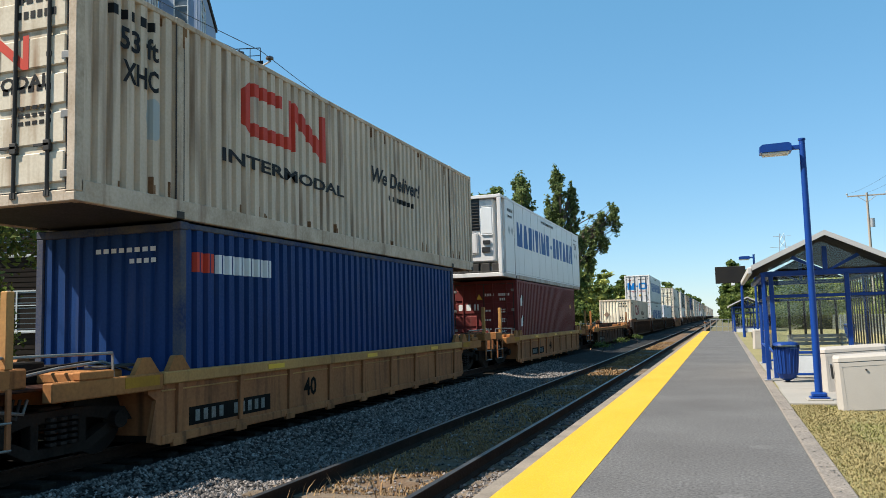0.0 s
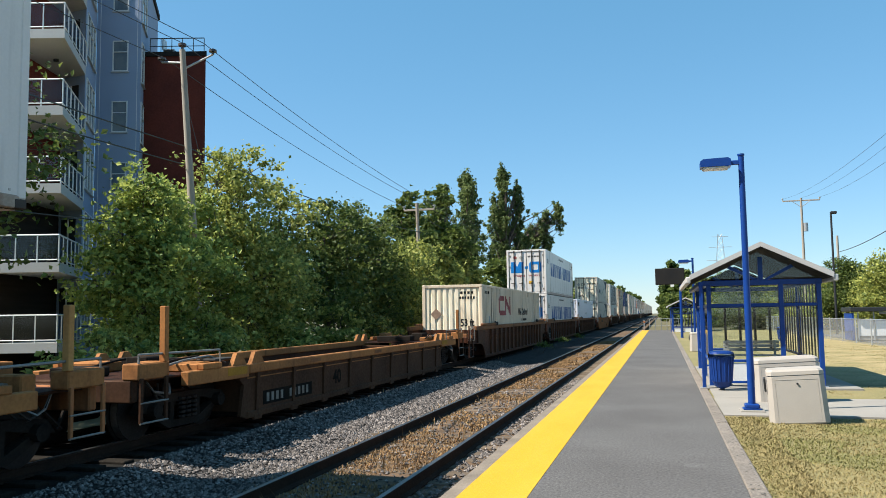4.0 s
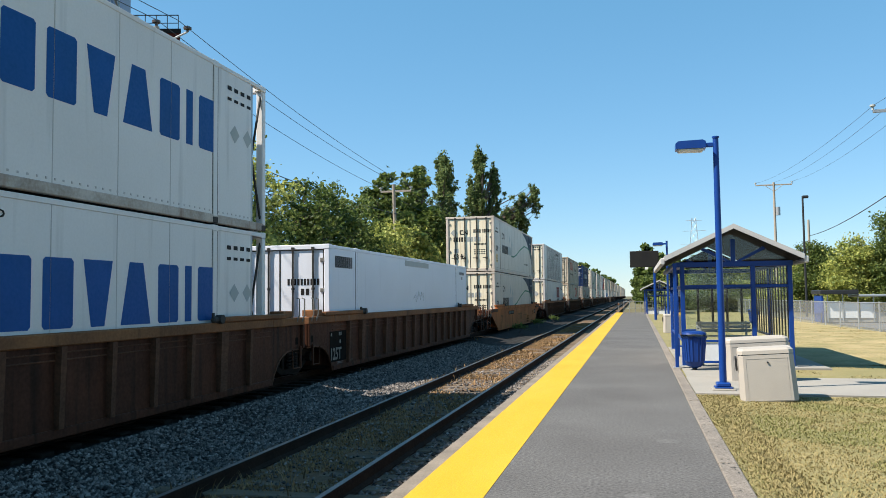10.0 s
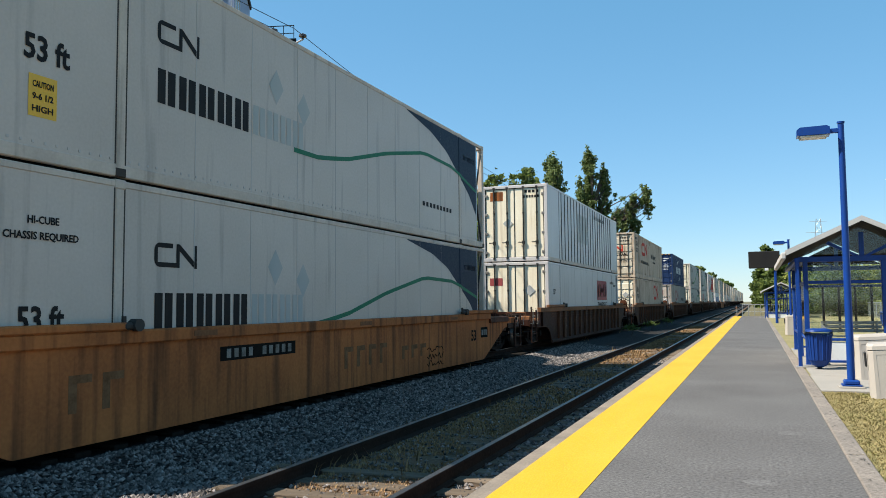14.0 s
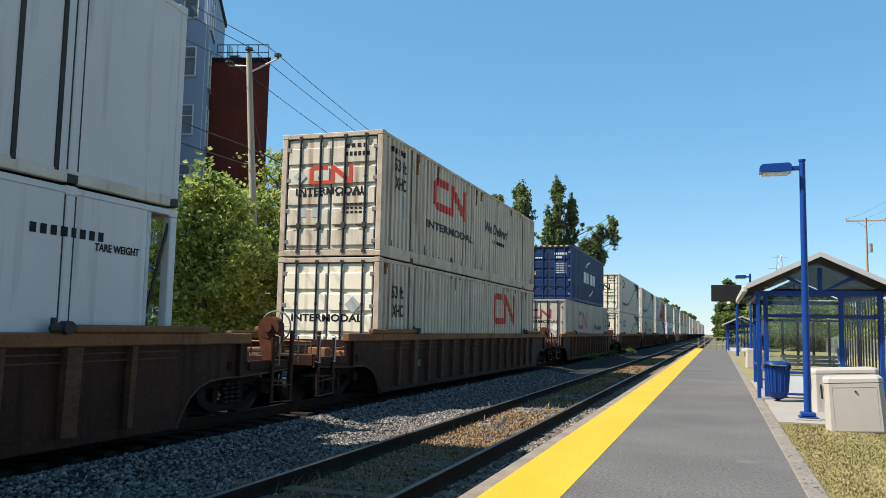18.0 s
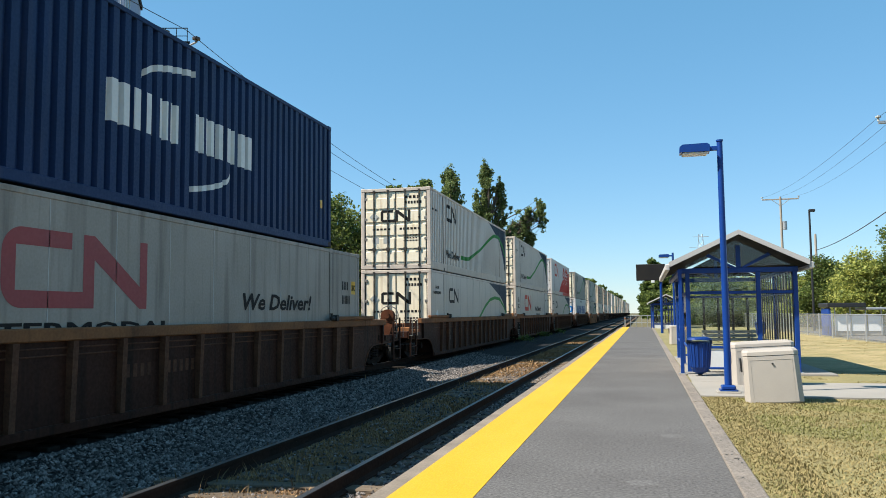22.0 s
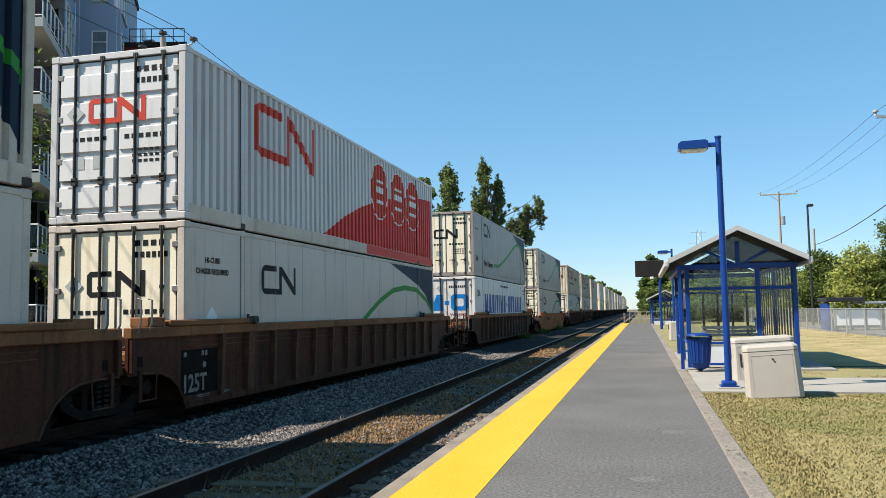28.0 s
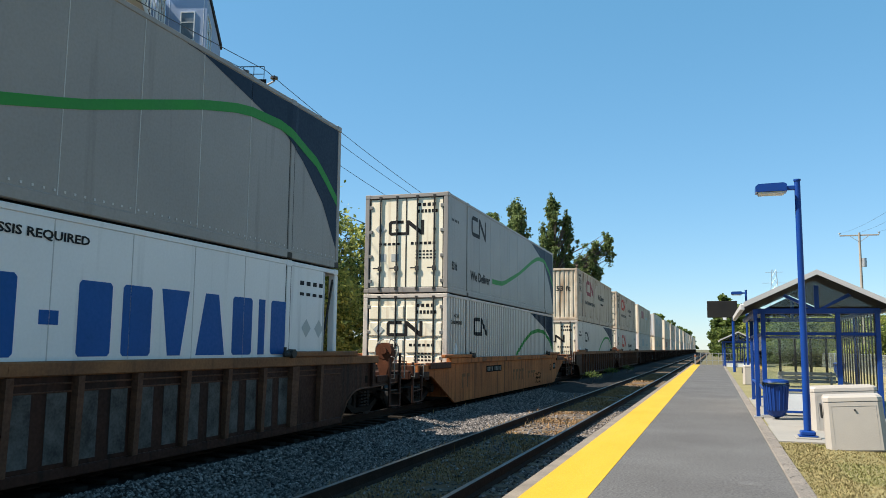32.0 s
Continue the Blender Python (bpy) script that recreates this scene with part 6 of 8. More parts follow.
b.paint("swoosh", 6.0, 7.3, lambda v: 0.93 - 0.45 * math.sqrt(max(0, (7.3 - v) / 1.3)) - 0.03, lambda v: 0.95 - 0.45 * math.sqrt(max(0, (7.3 - v) / 1.3)) + 0.05, "ink_white", "white curved stroke")
b.paint("placard", 11.55, 11.75, 0.9, 1.1, "reflector", "yellow notice")
b.end_small(0.3, 1.0, 2.5, "ink_white", 7, 0.12)
b.end_small(0.4, 0.75, 2.3, "ink_white", 3, 0.12)
b.end_small(-0.7, -0.3, 2.3, "ink_white", 4, 0.07)
b.end_block(-1.05, -0.68, 1.4, 1.58, "reflector", "yellow caution notice")
b.ey -= 0.004
b.end_words("CAUTION", 0.09, -1.03, 1.5, "ink_black", 0.33)
b.ey += 0.004
for k in range(5):
    b.end_small(0.35, 1.0, 2.0 - 0.13 * k, "ink_white", 5, 0.05)
for k in range(8):
    part("hazard_stripe", G().box(-1.2 + k * 0.3, -1.05 + k * 0.3, -0.006, 0.02, 2.96, 3.03), M["reflector"], b.ob, "yellow hazard stripe on the header")
place(b, 203.5, UP)
b = Box("dull grey grimy 53-foot container with a dull red carrier sign", "grimygrey", style="sheet", doors="plain", ends="grey")
b.badge(3.95, 6.8, 1.5, 2.52, "ink_dullred")
b.words("INTERMODAL", 0.3, 3.2, 1.1, "ink_black", 4.3)
b.words("We Deliver!", 0.45, 9.8, 1.5, "ink_black", 3.2)
b.end_badge(-0.6, 0.55, 2.0, 2.5, "ink_dullred")
b.end_words("INTERMODAL", 0.2, -0.95, 1.78, "ink_black", 1.9)
b.end_small(-0.9, -0.1, 1.38, n=6, h=0.08)
b.end_small(-1.0, -0.1, 1.2, n=6, h=0.1)
b.end_diamond(0.75, 1.55, 0.2, "ink_white")
b.small(14.92, 15.36, 2.02, 2.24, n=4)
b.small(14.92, 15.48, 1.66, 1.88, n=6)
b.paint("placard", 15.56, 15.84, 1.92, 2.26, "reflector", "orange notice with black letters")
b.words("XHC", 0.2, 15.58, 2.02, "ink_black", 0.23)
b.paint("torn_placard", 14.4, 14.8, lambda y: 0.62 + 1.3 * abs(y - 14.62), lambda y: 1.22 - 1.2 * abs(y - 14.62), "ink_white", "torn white diamond placard")
place(b, 201.54, LOW)

gh = new_grey("ribbed", "high", "light grey ribbed 53-foot container with a green wave stripe")
place(gh, 225.1, UP)
gl = new_grey("sheet", "low", "light grey smooth 53-foot container with a low green wave", "plain")
place(gl, 225.1, LOW)


again(gh, 244.66, UP)
b = Box("pale grey smooth 53-foot container with a bright red carrier sign", "grey", style="sheet", doors="plain", ends="litrustyend")
b.badge(3.62, 6.62, 1.55, 2.58, "ink_red", 0.25)
b.words("We Deliver!", 0.45, 8.55, 1.55, "ink_black", 3.2)
b.small(9.2, 11.2, 1.24, 1.36, n=7)
b.small(14.4, 15.3, 2.3, 2.4, n=5)
b.words("53 ft", 0.38, 0.75, 2.1, "ink_black", 0.6)
b.words("XHC", 0.38, 0.75, 1.7, "ink_black", 0.6)
finish_end(b, True)
place(b, 244.66, LOW)
red_low = b

b = Box("white ribbed 53-foot container with red hill and round emblems", "dullwhite", style="ribbed", doors="ribbed", ends="white")
b.badge(2.45, 5.45, 1.6, 2.72, "ink_red", 0.17)


def hill(v):
    return float(np.interp(v, [6.0, 7.3, 8.6, 10.1, 11.7, 13.0, 14.3, 15.2, 16.05], [0.3, 0.85, 1.28, 1.66, 1.95, 2.15, 2.3, 2.38, 2.42]))


b.paint("red_hill", 6.0, 16.02, 0.29, hill, "redpaint", "broad red painted hill")
part("rail_paint", G().box(HALF - 0.002, HALF + 0.0025, 9.0, 16.0, 0.02, 0.275), M["redpaint"], b.ob, "red paint on the bottom rail")
for c in (10.2, 12.0, 13.6):
    for w, out_ink, lift in ((0.74, "ink_white", 0.004), (0.70, "ink_red", 0.007)):
        q = b.paint("emblem", c - w, c + w, lambda v, c=c, w=w: 1.95 - w * 1.15 * math.sqrt(max(0, 1 - abs((v - c) / w) ** 2.5)), lambda v, c=c, w=w: 1.95 + w * 1.15 * math.sqrt(max(0, 1 - abs((v - c) / w) ** 2.5)), out_ink, "round red emblem with a white rim")
        q.location.x = lift
    for y0, y1, z0, z1 in ((-0.32, 0.32, 2.2, 2.28), (-0.36, 0.36, 1.9, 2.08), (-0.32, 0.32, 1.58, 1.68)):
        q = b.paint("emblem_bar", c + y0, c + y1, z0, z1, "ink_white", "white bar inside the emblem")
        q.location.x = 0.011
finish_end(b, True)
place(b, 264.22, UP)
again(gl, 264.22, LOW)

gs = new_grey("sheet", "high", "dull grey smooth 53-foot container with a green wave stripe", "plain", paint="midgrey")
gs.words("53 ft", 0.34, 0.4, 0.72, "ink_black", 0.5)
place(gs, 287.75, UP)
again(mo, 287.75, LOW)
again(gs, 311.01, UP)
gr = new_grey("ribbed", "low", "light grey ribbed 53-foot container with a low green wave", "ribbed")
place(gr, 311.01, LOW)
old_front = old_cream("cream_old", "ink_dullred", "rust-streaked cream ribbed container with a ribbed front end", "front")
old_front.end_words("53 ft", 0.4, 0.1, 1.7, "ink_black", 0.8)
place(old_front, UNITS[12], UP)
again(gl, UNITS[12], LOW)
again(old_up, UNITS[13], UP)
again(red_low, UNITS[13], LOW)


def far_box(label, paint, ends, sign):
    """A container that is only ever seen from afar."""
    t = thing("freight_container", label, "container", "containers of the train")
    prof = corrugation(16.15, 0.14, 16.0, 0.54, 0.04)
    poly = [(HALF - 0.01 - d, y) for y, d in prof] + [(-HALF, 16.0), (-HALF, 0.14)]
    part("body", G().ext(poly, "z", 0.14, BOX_H - 0.08), M[paint], t)
    part("frame", G().box(-HALF, HALF, 0.1, 16.05, 0.0, 0.14, 0.01).box(-HALF, HALF, 0.1, 16.05, BOX_H - 0.08, BOX_H - 0.01, 0.01), M[paint], t)
    for x in (-HALF, HALF - 0.14):
        part("corner_post", G().box(x, x + 0.14, 0, 0.14, 0, BOX_H, 0.01), M[paint], t)
    for x in (-1.15, 0.01):
        d = part("door", G().box(x, x + 1.14, 0.04, 0.1, 0.12, BOX_H - 0.1, 0.01), M[ends], t)
        for q in (0.3, 0.8):
            part("lock_rod", G().rod((x + q, 0.02, 0.1), (x + q, 0.02, BOX_H - 0.1), 0.022, 6), M["gasket"], d)
    part("sign_block", G().box(HALF - 0.008, HALF, 3.6, 6.4, 1.7, 2.5), M[sign], t, "faded carrier sign")
    part("lettering_block", G().box(HALF - 0.008, HALF, 8.6, 11.6, 1.7, 1.95), M["ink_grey"], t)
    return t


far_kinds = [far_box("weathered cream container far down the train", "cream_old", "litrustyend", "ink_dullred"), far_box("light grey container far down the train", "grey", "white", "ink_grey"), far_box("cream container far down the train", "cream", "litrustyend", "ink_grey")]
seen = set()
for k, y in enumerate(UNITS[14:]):
    for z, q in ((UP, far_kinds[k % 3]), (LOW, far_kinds[(k + 1) % 3])):
        ob = q if q not in seen else copy_thing(q, pose(0, 0, 0))
        seen.add(q)
        ob.scale = (1, 1, STACK)
        MOVING.append((ob, XC, y, z))


# ---- station things ----
def shelter(label):
    t = thing("platform_shelter", label, "shelter", "platform shelters", pose(0, 1.38, 0))
    B = M["blue"]

    def post(x, y, z1, w=0.05, z0=0.0):
        p = part("post", G().box(x - w, x + w, y - w, y + w, z0, z1, 0.008), B, t)
        part("base_plate", G().box(x - w - 0.05, x + w + 0.05, y - w - 0.05, y + w + 0.05, z0, z0 + 0.018, 0.004), M["galv"], p)

    def beam(x0, x1, y0, y1, z0, z1, name="beam"):
        part(name, G().box(x0, x1, y0, y1, z0, z1, 0.006), B, t)

    post(0.9, 18.1, 2.32, 0.04, 0.01)
    for x, y in ((1.09, 18.62), (2.66, 18.62), (3.46, 18.62), (1.09, 24.65), (2.55, 24.65), (3.46, 24.65), (3.46, 21.62), (1.09, 21.62)):
        post(x, y, 2.36, 0.05, 0.01)
    for y in (18.62, 24.65):
        beam(0.95, 3.53, y - 0.05, y + 0.05, 2.32, 2.44)
        beam(1.14, 3.41, y - 0.03, y + 0.03, 1.83, 1.90, "rail")
        beam(1.14, 3.41, y - 0.03, y + 0.03, 0.56, 0.62, "rail")
        beam(1.14, 3.41, y - 0.03, y + 0.03, 0.08, 0.13, "rail")
        g = G().box(2.19, 2.29, y - 0.04, y + 0.04, 2.44, 2.96)
        part("king_post", g, B, t)
        for s in (-1, 1):
            part("brace", G().ext([(2.24 + s * 0.05, 2.44), (2.24 + s * 0.16, 2.44), (2.24 + s * 0.72, 2.72), (2.24 + s * 0.66, 2.78)][:: s], "y", y - 0.03, y + 0.03), B, t)
    for x in (1.09, 3.46):
        beam(x - 0.03, x + 0.03, 18.67, 24.6, 1.83, 1.90, "rail")
        beam(x - 0.03, x + 0.03, 18.67, 24.6, 0.56, 0.62, "rail")
        beam(x - 0.05, x + 0.05, 18.67, 24.6, 2.34, 2.44)
    beam(0.85, 0.95, 18.06, 24.55, 2.30, 2.40)
    for x0, x1, y in ((1.16, 2.6, 18.62), (2.72, 3.39, 18.62), (1.16, 2.48, 24.65), (2.62, 3.39, 24.65)):
        for z0, z1 in ((0.64, 1.81), (1.92, 2.3)):
            p = part("pane", G().box(x0, x1, y - 0.004, y + 0.004, z0, z1), M["glass"], t, "clear glass pane")
            p.visible_shadow = False
    for y0, y1 in ((18.7, 21.56), (21.68, 24.59)):
        p = part("pane", G().box(1.086, 1.094, y0, y1, 0.64, 1.81), M["glass"], t, "clear glass pane")
        p.visible_shadow = False
    for x0, x1 in ((1.16, 2.6), (2.72, 3.4)):
        part("lower_panel", G().box(x0, x1, 18.61, 18.635, 0.14, 0.54), M["frame"], t, "pale lower panel")
    for k in range(14):
        y = 18.8 + k * 0.415
        part("slat", G().box(3.43, 3.45, y, y + 0.12, 0.62, 2.34, 0.006), M["black"], t, "dark upright slat")
    for k in range(5):
        x = 1.4 + k * 0.42
        part("slat", G().box(x, x + 0.07, 24.61, 24.65, 0.62, 1.84, 0.006), M["black"], t, "dark upright slat")
    # roof
    ax, az, y0, y1 = 2.2, 3.2, 17.95, 25.15
    for s, ex, ez in ((-1, 0.68, 2.50), (1, 3.66, 2.49)):
        n = Vector((s * (az - ez), 0, abs(ex - ax))).normalized() * 0.05
        poly = [(ax, az), (ex, ez), (ex + n.x, ez + n.z), (ax, az + 0.06)]
        part("roof_slope", G().ext(poly if s < 0 else poly[::-1], "y", y0, y1), M["roofgrey"], t, "pale metal roof sheet")
        for y in (y0 - 0.02, y1):
            poly2 = [(ax, az - 0.04), (ex, ez - 0.05), (ex + s * 0.02, ez + 0.06), (ax, az + 0.07)]
            part("bargeboard", G().ext(poly2 if s < 0 else poly2[::-1], "y", y, y + 0.03), M["roofgrey"], t, "pale grey roof edge")
        part("gutter", G().box(min(ex, ex + s * 0.1), max(ex, ex + s * 0.1), y0, y1, ez - 0.13, ez + 0.02, 0.02), M["roofgrey"], t)
        # the shade beneath the roof is put into this near-black sheet
        part("soffit", G().ext([(ax, az - 0.05), (ex, ez - 0.05), (ex, ez - 0.02), (ax, az - 0.02)], "y", y0 + 0.05, y1 - 0.05), M["dark"], t, "roof underside coloured dark as shade")
    for y in (18.62, 24.65):
        part("gable_glass", G().ext([(1.0, 2.48), (3.4, 2.48), (2.2, 3.08)], "y", y - 0.004, y + 0.004), M["dark"] if y > 20 else M["glass"], t, "gable infill").visible_shadow = False
    return t


first = shelter("blue steel platform shelter with glass panes and pale gable roof")
copy_thing(first, pose(-0.15, 56.5, -0.25))


def bench(x0, x1, y, label="slatted grey bench inside the shelter"):
    t = thing("bench", label, "bench", "benches")
    for k in range(4):
        part("slat", G().box(x0, x1, y + k * 0.11, y + k * 0.11 + 0.09, 0.43, 0.46, 0.006), M["galv"], t)
    for k in range(3):
        part("back_slat", G().box(x0, x1, y + 0.46, y + 0.49, 0.55 + k * 0.11, 0.64 + k * 0.11, 0.006), M["galv"], t)
    for x in (x0 + 0.1, x1 - 0.16):
        part("leg", G().box(x, x + 0.06, y + 0.02, y + 0.08, 0.012, 0.43, 0.005), M["galv"], t)
        part("leg", G().box(x, x + 0.06, y + 0.4, y + 0.46, 0.012, 0.88, 0.005), M["galv"], t)
    return t


bench(1.75, 3.3, 25.2)


def lamp(x, y, h=4.42, label="blue platform lamp post with a boxy head"):
    t = thing("platform_lamp", label, "lamp post", "platform lamps", pose(*plan(x, y), 0))
    part("footing", G().box(-0.2, 0.2, -0.2, 0.2, -0.15, 0.03, 0.015), M["walk"], t, "small concrete footing")
    part("base", G().box(-0.15, 0.15, -0.15, 0.15, 0.03, 0.055, 0.006).box(-0.12, 0.12, -0.12, 0.12, 0.05, 0.13, 0.02), M["blue"], t, "square blue base")
    part("pole", G().rod((0, 0, 0.1), (0, 0, h), 0.062, 16, 0.05).rod((0, 0, h), (0, 0, h + 0.03), 0.062, 16), M["blue"], t, "", True)
    part("arm", G().box(-0.2, 0.02, -0.03, 0.03, h - 0.16, h - 0.08, 0.008), M["blue"], t)
    head = part("lamp_head", G().ext([(-0.7, h - 0.19), (-0.18, h - 0.19), (-0.18, h - 0.07), (-0.23, h - 0.04), (-0.65, h - 0.05), (-0.7, h - 0.09)], "y", -0.16, 0.16), M["blue"], t, "boxy blue lamp head")
    part("lens", G().box(-0.66, -0.22, -0.13, 0.13, h - 0.23, h - 0.18, 0.015), M["frame"], head, "white unlit lens")
    return t


lamp(1.47, 14.15, 4.48)
lamp(1.6, 40.0)
lamp(1.62, 66.0)


def salt_box(x, y, turn, wide, label, tilt=0.0, h=0.78):
    t = thing("grit_box", label, "storage box", "grit boxes", pose(*plan(x, y), -0.03, 0, tilt, turn))
    w, d, c = wide / 2, 0.34, 0.075

    def ring(z, k):
        return [(a * k, b * k, z) for a, b in ((-w + c, -d), (w - c, -d), (w, -d + c), (w, d - c), (w - c, d), (-w + c, d), (-w, d - c), (-w, -d + c))]
    def shell(levels):
        g = G()
        for z, k in levels:
            g.v += ring(z, k)
        for q in range(len(levels) - 1):
            g.f += [(q * 8 + k, q * 8 + (k + 1) % 8, (q + 1) * 8 + (k + 1) % 8, (q + 1) * 8 + k) for k in range(8)]
        g.f += [tuple(range(8))[::-1], tuple(range(8 * len(levels) - 8, 8 * len(levels)))]
        return g
    body = part("body", shell([(0, 0.99), (0.02, 1.01), (h - 0.045, 0.965), (h - 0.034, 0.95)]), M["bin"], t, "beige moulded plastic body with cut corners")
    part("lid", shell([(h - 0.03, 0.955), (h - 0.026, 0.98), (h + 0.03, 0.965), (h + 0.062, 0.9)]), M["bin"], t, "low beige lid")
    g = G()
    for x0, x1, z0, z1 in ((-w + c + 0.04, w - c - 0.04, h - 0.1, h - 0.088), (-w + c + 0.04, -w + c + 0.052, 0.05, h - 0.1), (w - c - 0.052, w - c - 0.04, 0.05, h - 0.1)):
        g.add([(x, -d * (1.01 - 0.045 * z / h) - e, z) for x in (x0, x1) for z in (z0, z1) for e in (0.003, -0.02)], [(0, 4, 6, 2), (1, 3, 7, 5), (0, 2, 3, 1), (4, 5, 7, 6), (2, 6, 7, 3), (0, 1, 5, 4)])
    part("panel_rim", g, M["bin"], body, "raised rim round the front panel")
    part("lock", G().rod((0.02, -d - 0.012, h - 0.16), (0.02, -d + 0.02, h - 0.16), 0.015, 8), M["black"], body, "small black keyhole")
    part("handle", G().box(-w - 0.035, -w - 0.004, -d + 0.08, 0.0, h - 0.28, h - 0.06, 0.01), M["black"], body, "black side handle")
    return t


salt_box(2.06, 13.2, -5, 0.86, "beige plastic grit box leaning on the grass", -3.5)
salt_box(2.3, 15.95, 2, 1.2, "wide beige plastic grit box on the path", -3.0, 0.8)
salt_box(1.62, 35.5, 0, 0.9, "beige plastic grit box farther down the platform")


def litter_bin(x, y, label):
    t = thing("litter_bin", label, "bin", "litter bins", pose(*plan(x, y), 0))
    n = 20
    def ring(r, z, sq=0.75):
        return [(0.78 * r * math.copysign(abs(math.cos(a)) ** sq, math.cos(a)), 0.78 * r * math.copysign(abs(math.sin(a)) ** sq, math.sin(a)), 0.86 * z) for a in (2 * math.pi * k / n for k in range(n))]
    g = G()
    levels = [(0.06, 0.04), (0.2, 0.10), (0.265, 0.22), (0.32, 0.86), (0.34, 0.88)]
    for r, z in levels:
        g.v += ring(r, z)
    for q in range(len(levels) - 1):
        g.f += [(q * n + k, q * n + (k + 1) % n, (q + 1) * n + (k + 1) % n, (q + 1) * n + k) for k in range(n)]
    g.f += [tuple(range(n))[::-1], tuple(range((len(levels) - 1) * n, len(levels) * n))]
    part("body", g, M["bluebin"], t, "ribbed blue tub")
    for k in range(n):
        a = 2 * math.pi * (k + 0.5) / n
        c = (math.copysign(abs(math.cos(a)) ** 0.75, math.cos(a)), math.copysign(abs(math.sin(a)) ** 0.75, math.sin(a)))
        part("rib", G().rod((c[0] * 0.205, c[1] * 0.205, 0.2), (c[0] * 0.251, c[1] * 0.251, 0.73), 0.016, 6), M["bluebin"], t)
    part("bag_edge", G().rod((0, 0, 0.71), (0, 0, 0.81), 0.285, 18, 0.27), M["glass"], t, "clear bag folded over the rim")
    lid = G()
    lid.v = ring(0.345, 0.92) + ring(0.325, 0.97) + ring(0.2, 1.0)
    for q in range(2):
        lid.f += [(q * n + k, q * n + (k + 1) % n, (q + 1) * n + (k + 1) % n, (q + 1) * n + k) for k in range(n)]
    lid.f += [tuple(range(2 * n, 3 * n))]
    part("lid", lid, M["bluebin"], t, "domed blue lid")
    part("leg", G().rod((0, 0, 0.0), (0, 0, 0.06), 0.05, 8), M["black"], t)
    return t


litter_bin(1.25, 17.75, "ribbed blue plastic litter bin with a bag")
litter_bin(6.2, 44.0, "small blue litter bin on the grass")

t = thing("departure_board", "black departure display board on a blue post", "display", "", pose(0, 58.3, 0))
part("post", G().rod((1.3, 0, -0.2), (1.3, 0, 3.7), 0.09, 12), M["blue"], t)
part("cabinet", G().box(-0.35, 1.6, -0.18, 0.18, 3.62, 4.75, 0.03), M["dark"], t, "switched-off black display cabinet")
part("notice", G().box(0.65, 0.88, -0.2, -0.18, 3.46, 3.62, 0.004), M["frame"], t, "small white notice")

t = thing("crossing_fence", "low galvanised fence closing the platform end", "fence", "", pose(0, END + 1.2, 0))
for k in range(8):
    part("post", G().rod((-1.2 + k * 0.55, 0, -0.3), (-1.2 + k * 0.55, 0, 1.1), 0.03, 6), M["galv"], t)
for z in (0.4, 1.08):
    part("rail", G().rod((-1.25, 0, z), (2.7, 0, z), 0.025, 6), M["galv"], t)
for x, y in ((-1.75, END + 0.4), (-1.6, END - 3)):
    t = thing("marker_post", "thin orange and white marker post", "post", "marker posts", pose(x, y, 0))
    part("stem", G().rod((0, 0, 0), (0, 0, 1.0), 0.025, 8), M["galv"], t)
    part("band", G().rod((0, 0, 0.75), (0, 0, 0.9), 0.03, 8), M["ochre"], t)

# chain-link fence
link = bpy.data.materials.new("chain_link")
link.use_nodes = True
N_, L_ = link.node_tree.nodes, link.node_tree.links
tr_, sh_ = N_.new("ShaderNodeBsdfTransparent"), N_.new("ShaderNodeMixShader")
sh_.inputs[0].default_value = 0.32
N_["Principled BSDF"].inputs["Base Color"].default_value = (0.33, 0.34, 0.34, 1)
N_["Principled BSDF"].inputs["Roughness"].default_value = 0.5
L_.new(tr_.outputs[0], sh_.inputs[1])
L_.new(N_["Principled BSDF"].outputs[0], sh_.inputs[2])
L_.new(sh_.outputs[0], N_["Material Output"].inputs[0])
M["link"] = link
t = thing("chain_link_fence", "galvanised chain-link fence beside the dry grass", "fence")
fence = [plan(*q) for q in ((10.6, 24.0), (10.45, 34.0), (9.9, 41.5), (9.5, 52.0), (9.2, 75.0))]
for (x0, y0), (x1, y1) in zip(fence, fence[1:]):
    n = max(2, round(math.hypot(x1 - x0, y1 - y0) / 2.6))
    for k in range(n):
        u = k / n
        x, y = x0 + (x1 - x0) * u, y0 + (y1 - y0) * u
        part("fence_post", G().rod((x, y, -0.1), (x, y, 1.28), 0.035, 8), M["galv"], t)
    part("top_rail", G().rod((x0, y0, 1.22), (x1, y1, 1.22), 0.025, 6), M["galv"], t)
    part("mesh_panel", G().add([(x0, y0, -0.02), (x1, y1, -0.02), (x1, y1, 1.2), (x0, y0, 1.2)], [(0, 1, 2, 3)]), M["link"], t, "chain-link mesh")

t = thing("bus_shelter", "white and blue bus shelter with a dark flat roof", "shelter", "", pose(0, 50.2, 0))
part("side_panel", G().box(10.3, 10.42, 0, 2.0, 0, 1.55, 0.01), M["blue"], t)
for k in range(3):
    part("wall_panel", G().box(10.65 + k * 0.85, 11.4 + k * 0.85, 0.05, 0.1, 0.25, 1.15, 0.01), M["frame"], t, "white wall panel")
for k in range(6):
    part("post", G().box(10.6 + k * 0.8, 10.66 + k * 0.8, 0, 0.06, 0, 1.62, 0.005), M["galv"], t)
part("low_wall", G().box(10.3, 14.8, 0.1, 0.3, 0, 0.55, 0.02), M["walk"], t)
part("roof", G().box(10.2, 12.2, -0.3, 2.2, 1.6, 1.85, 0.03), M["black"], t)
part("canopy", G().box(12.2, 14.9, -0.3, 2.2, 1.45, 1.58, 0.03), M["galv"], t)
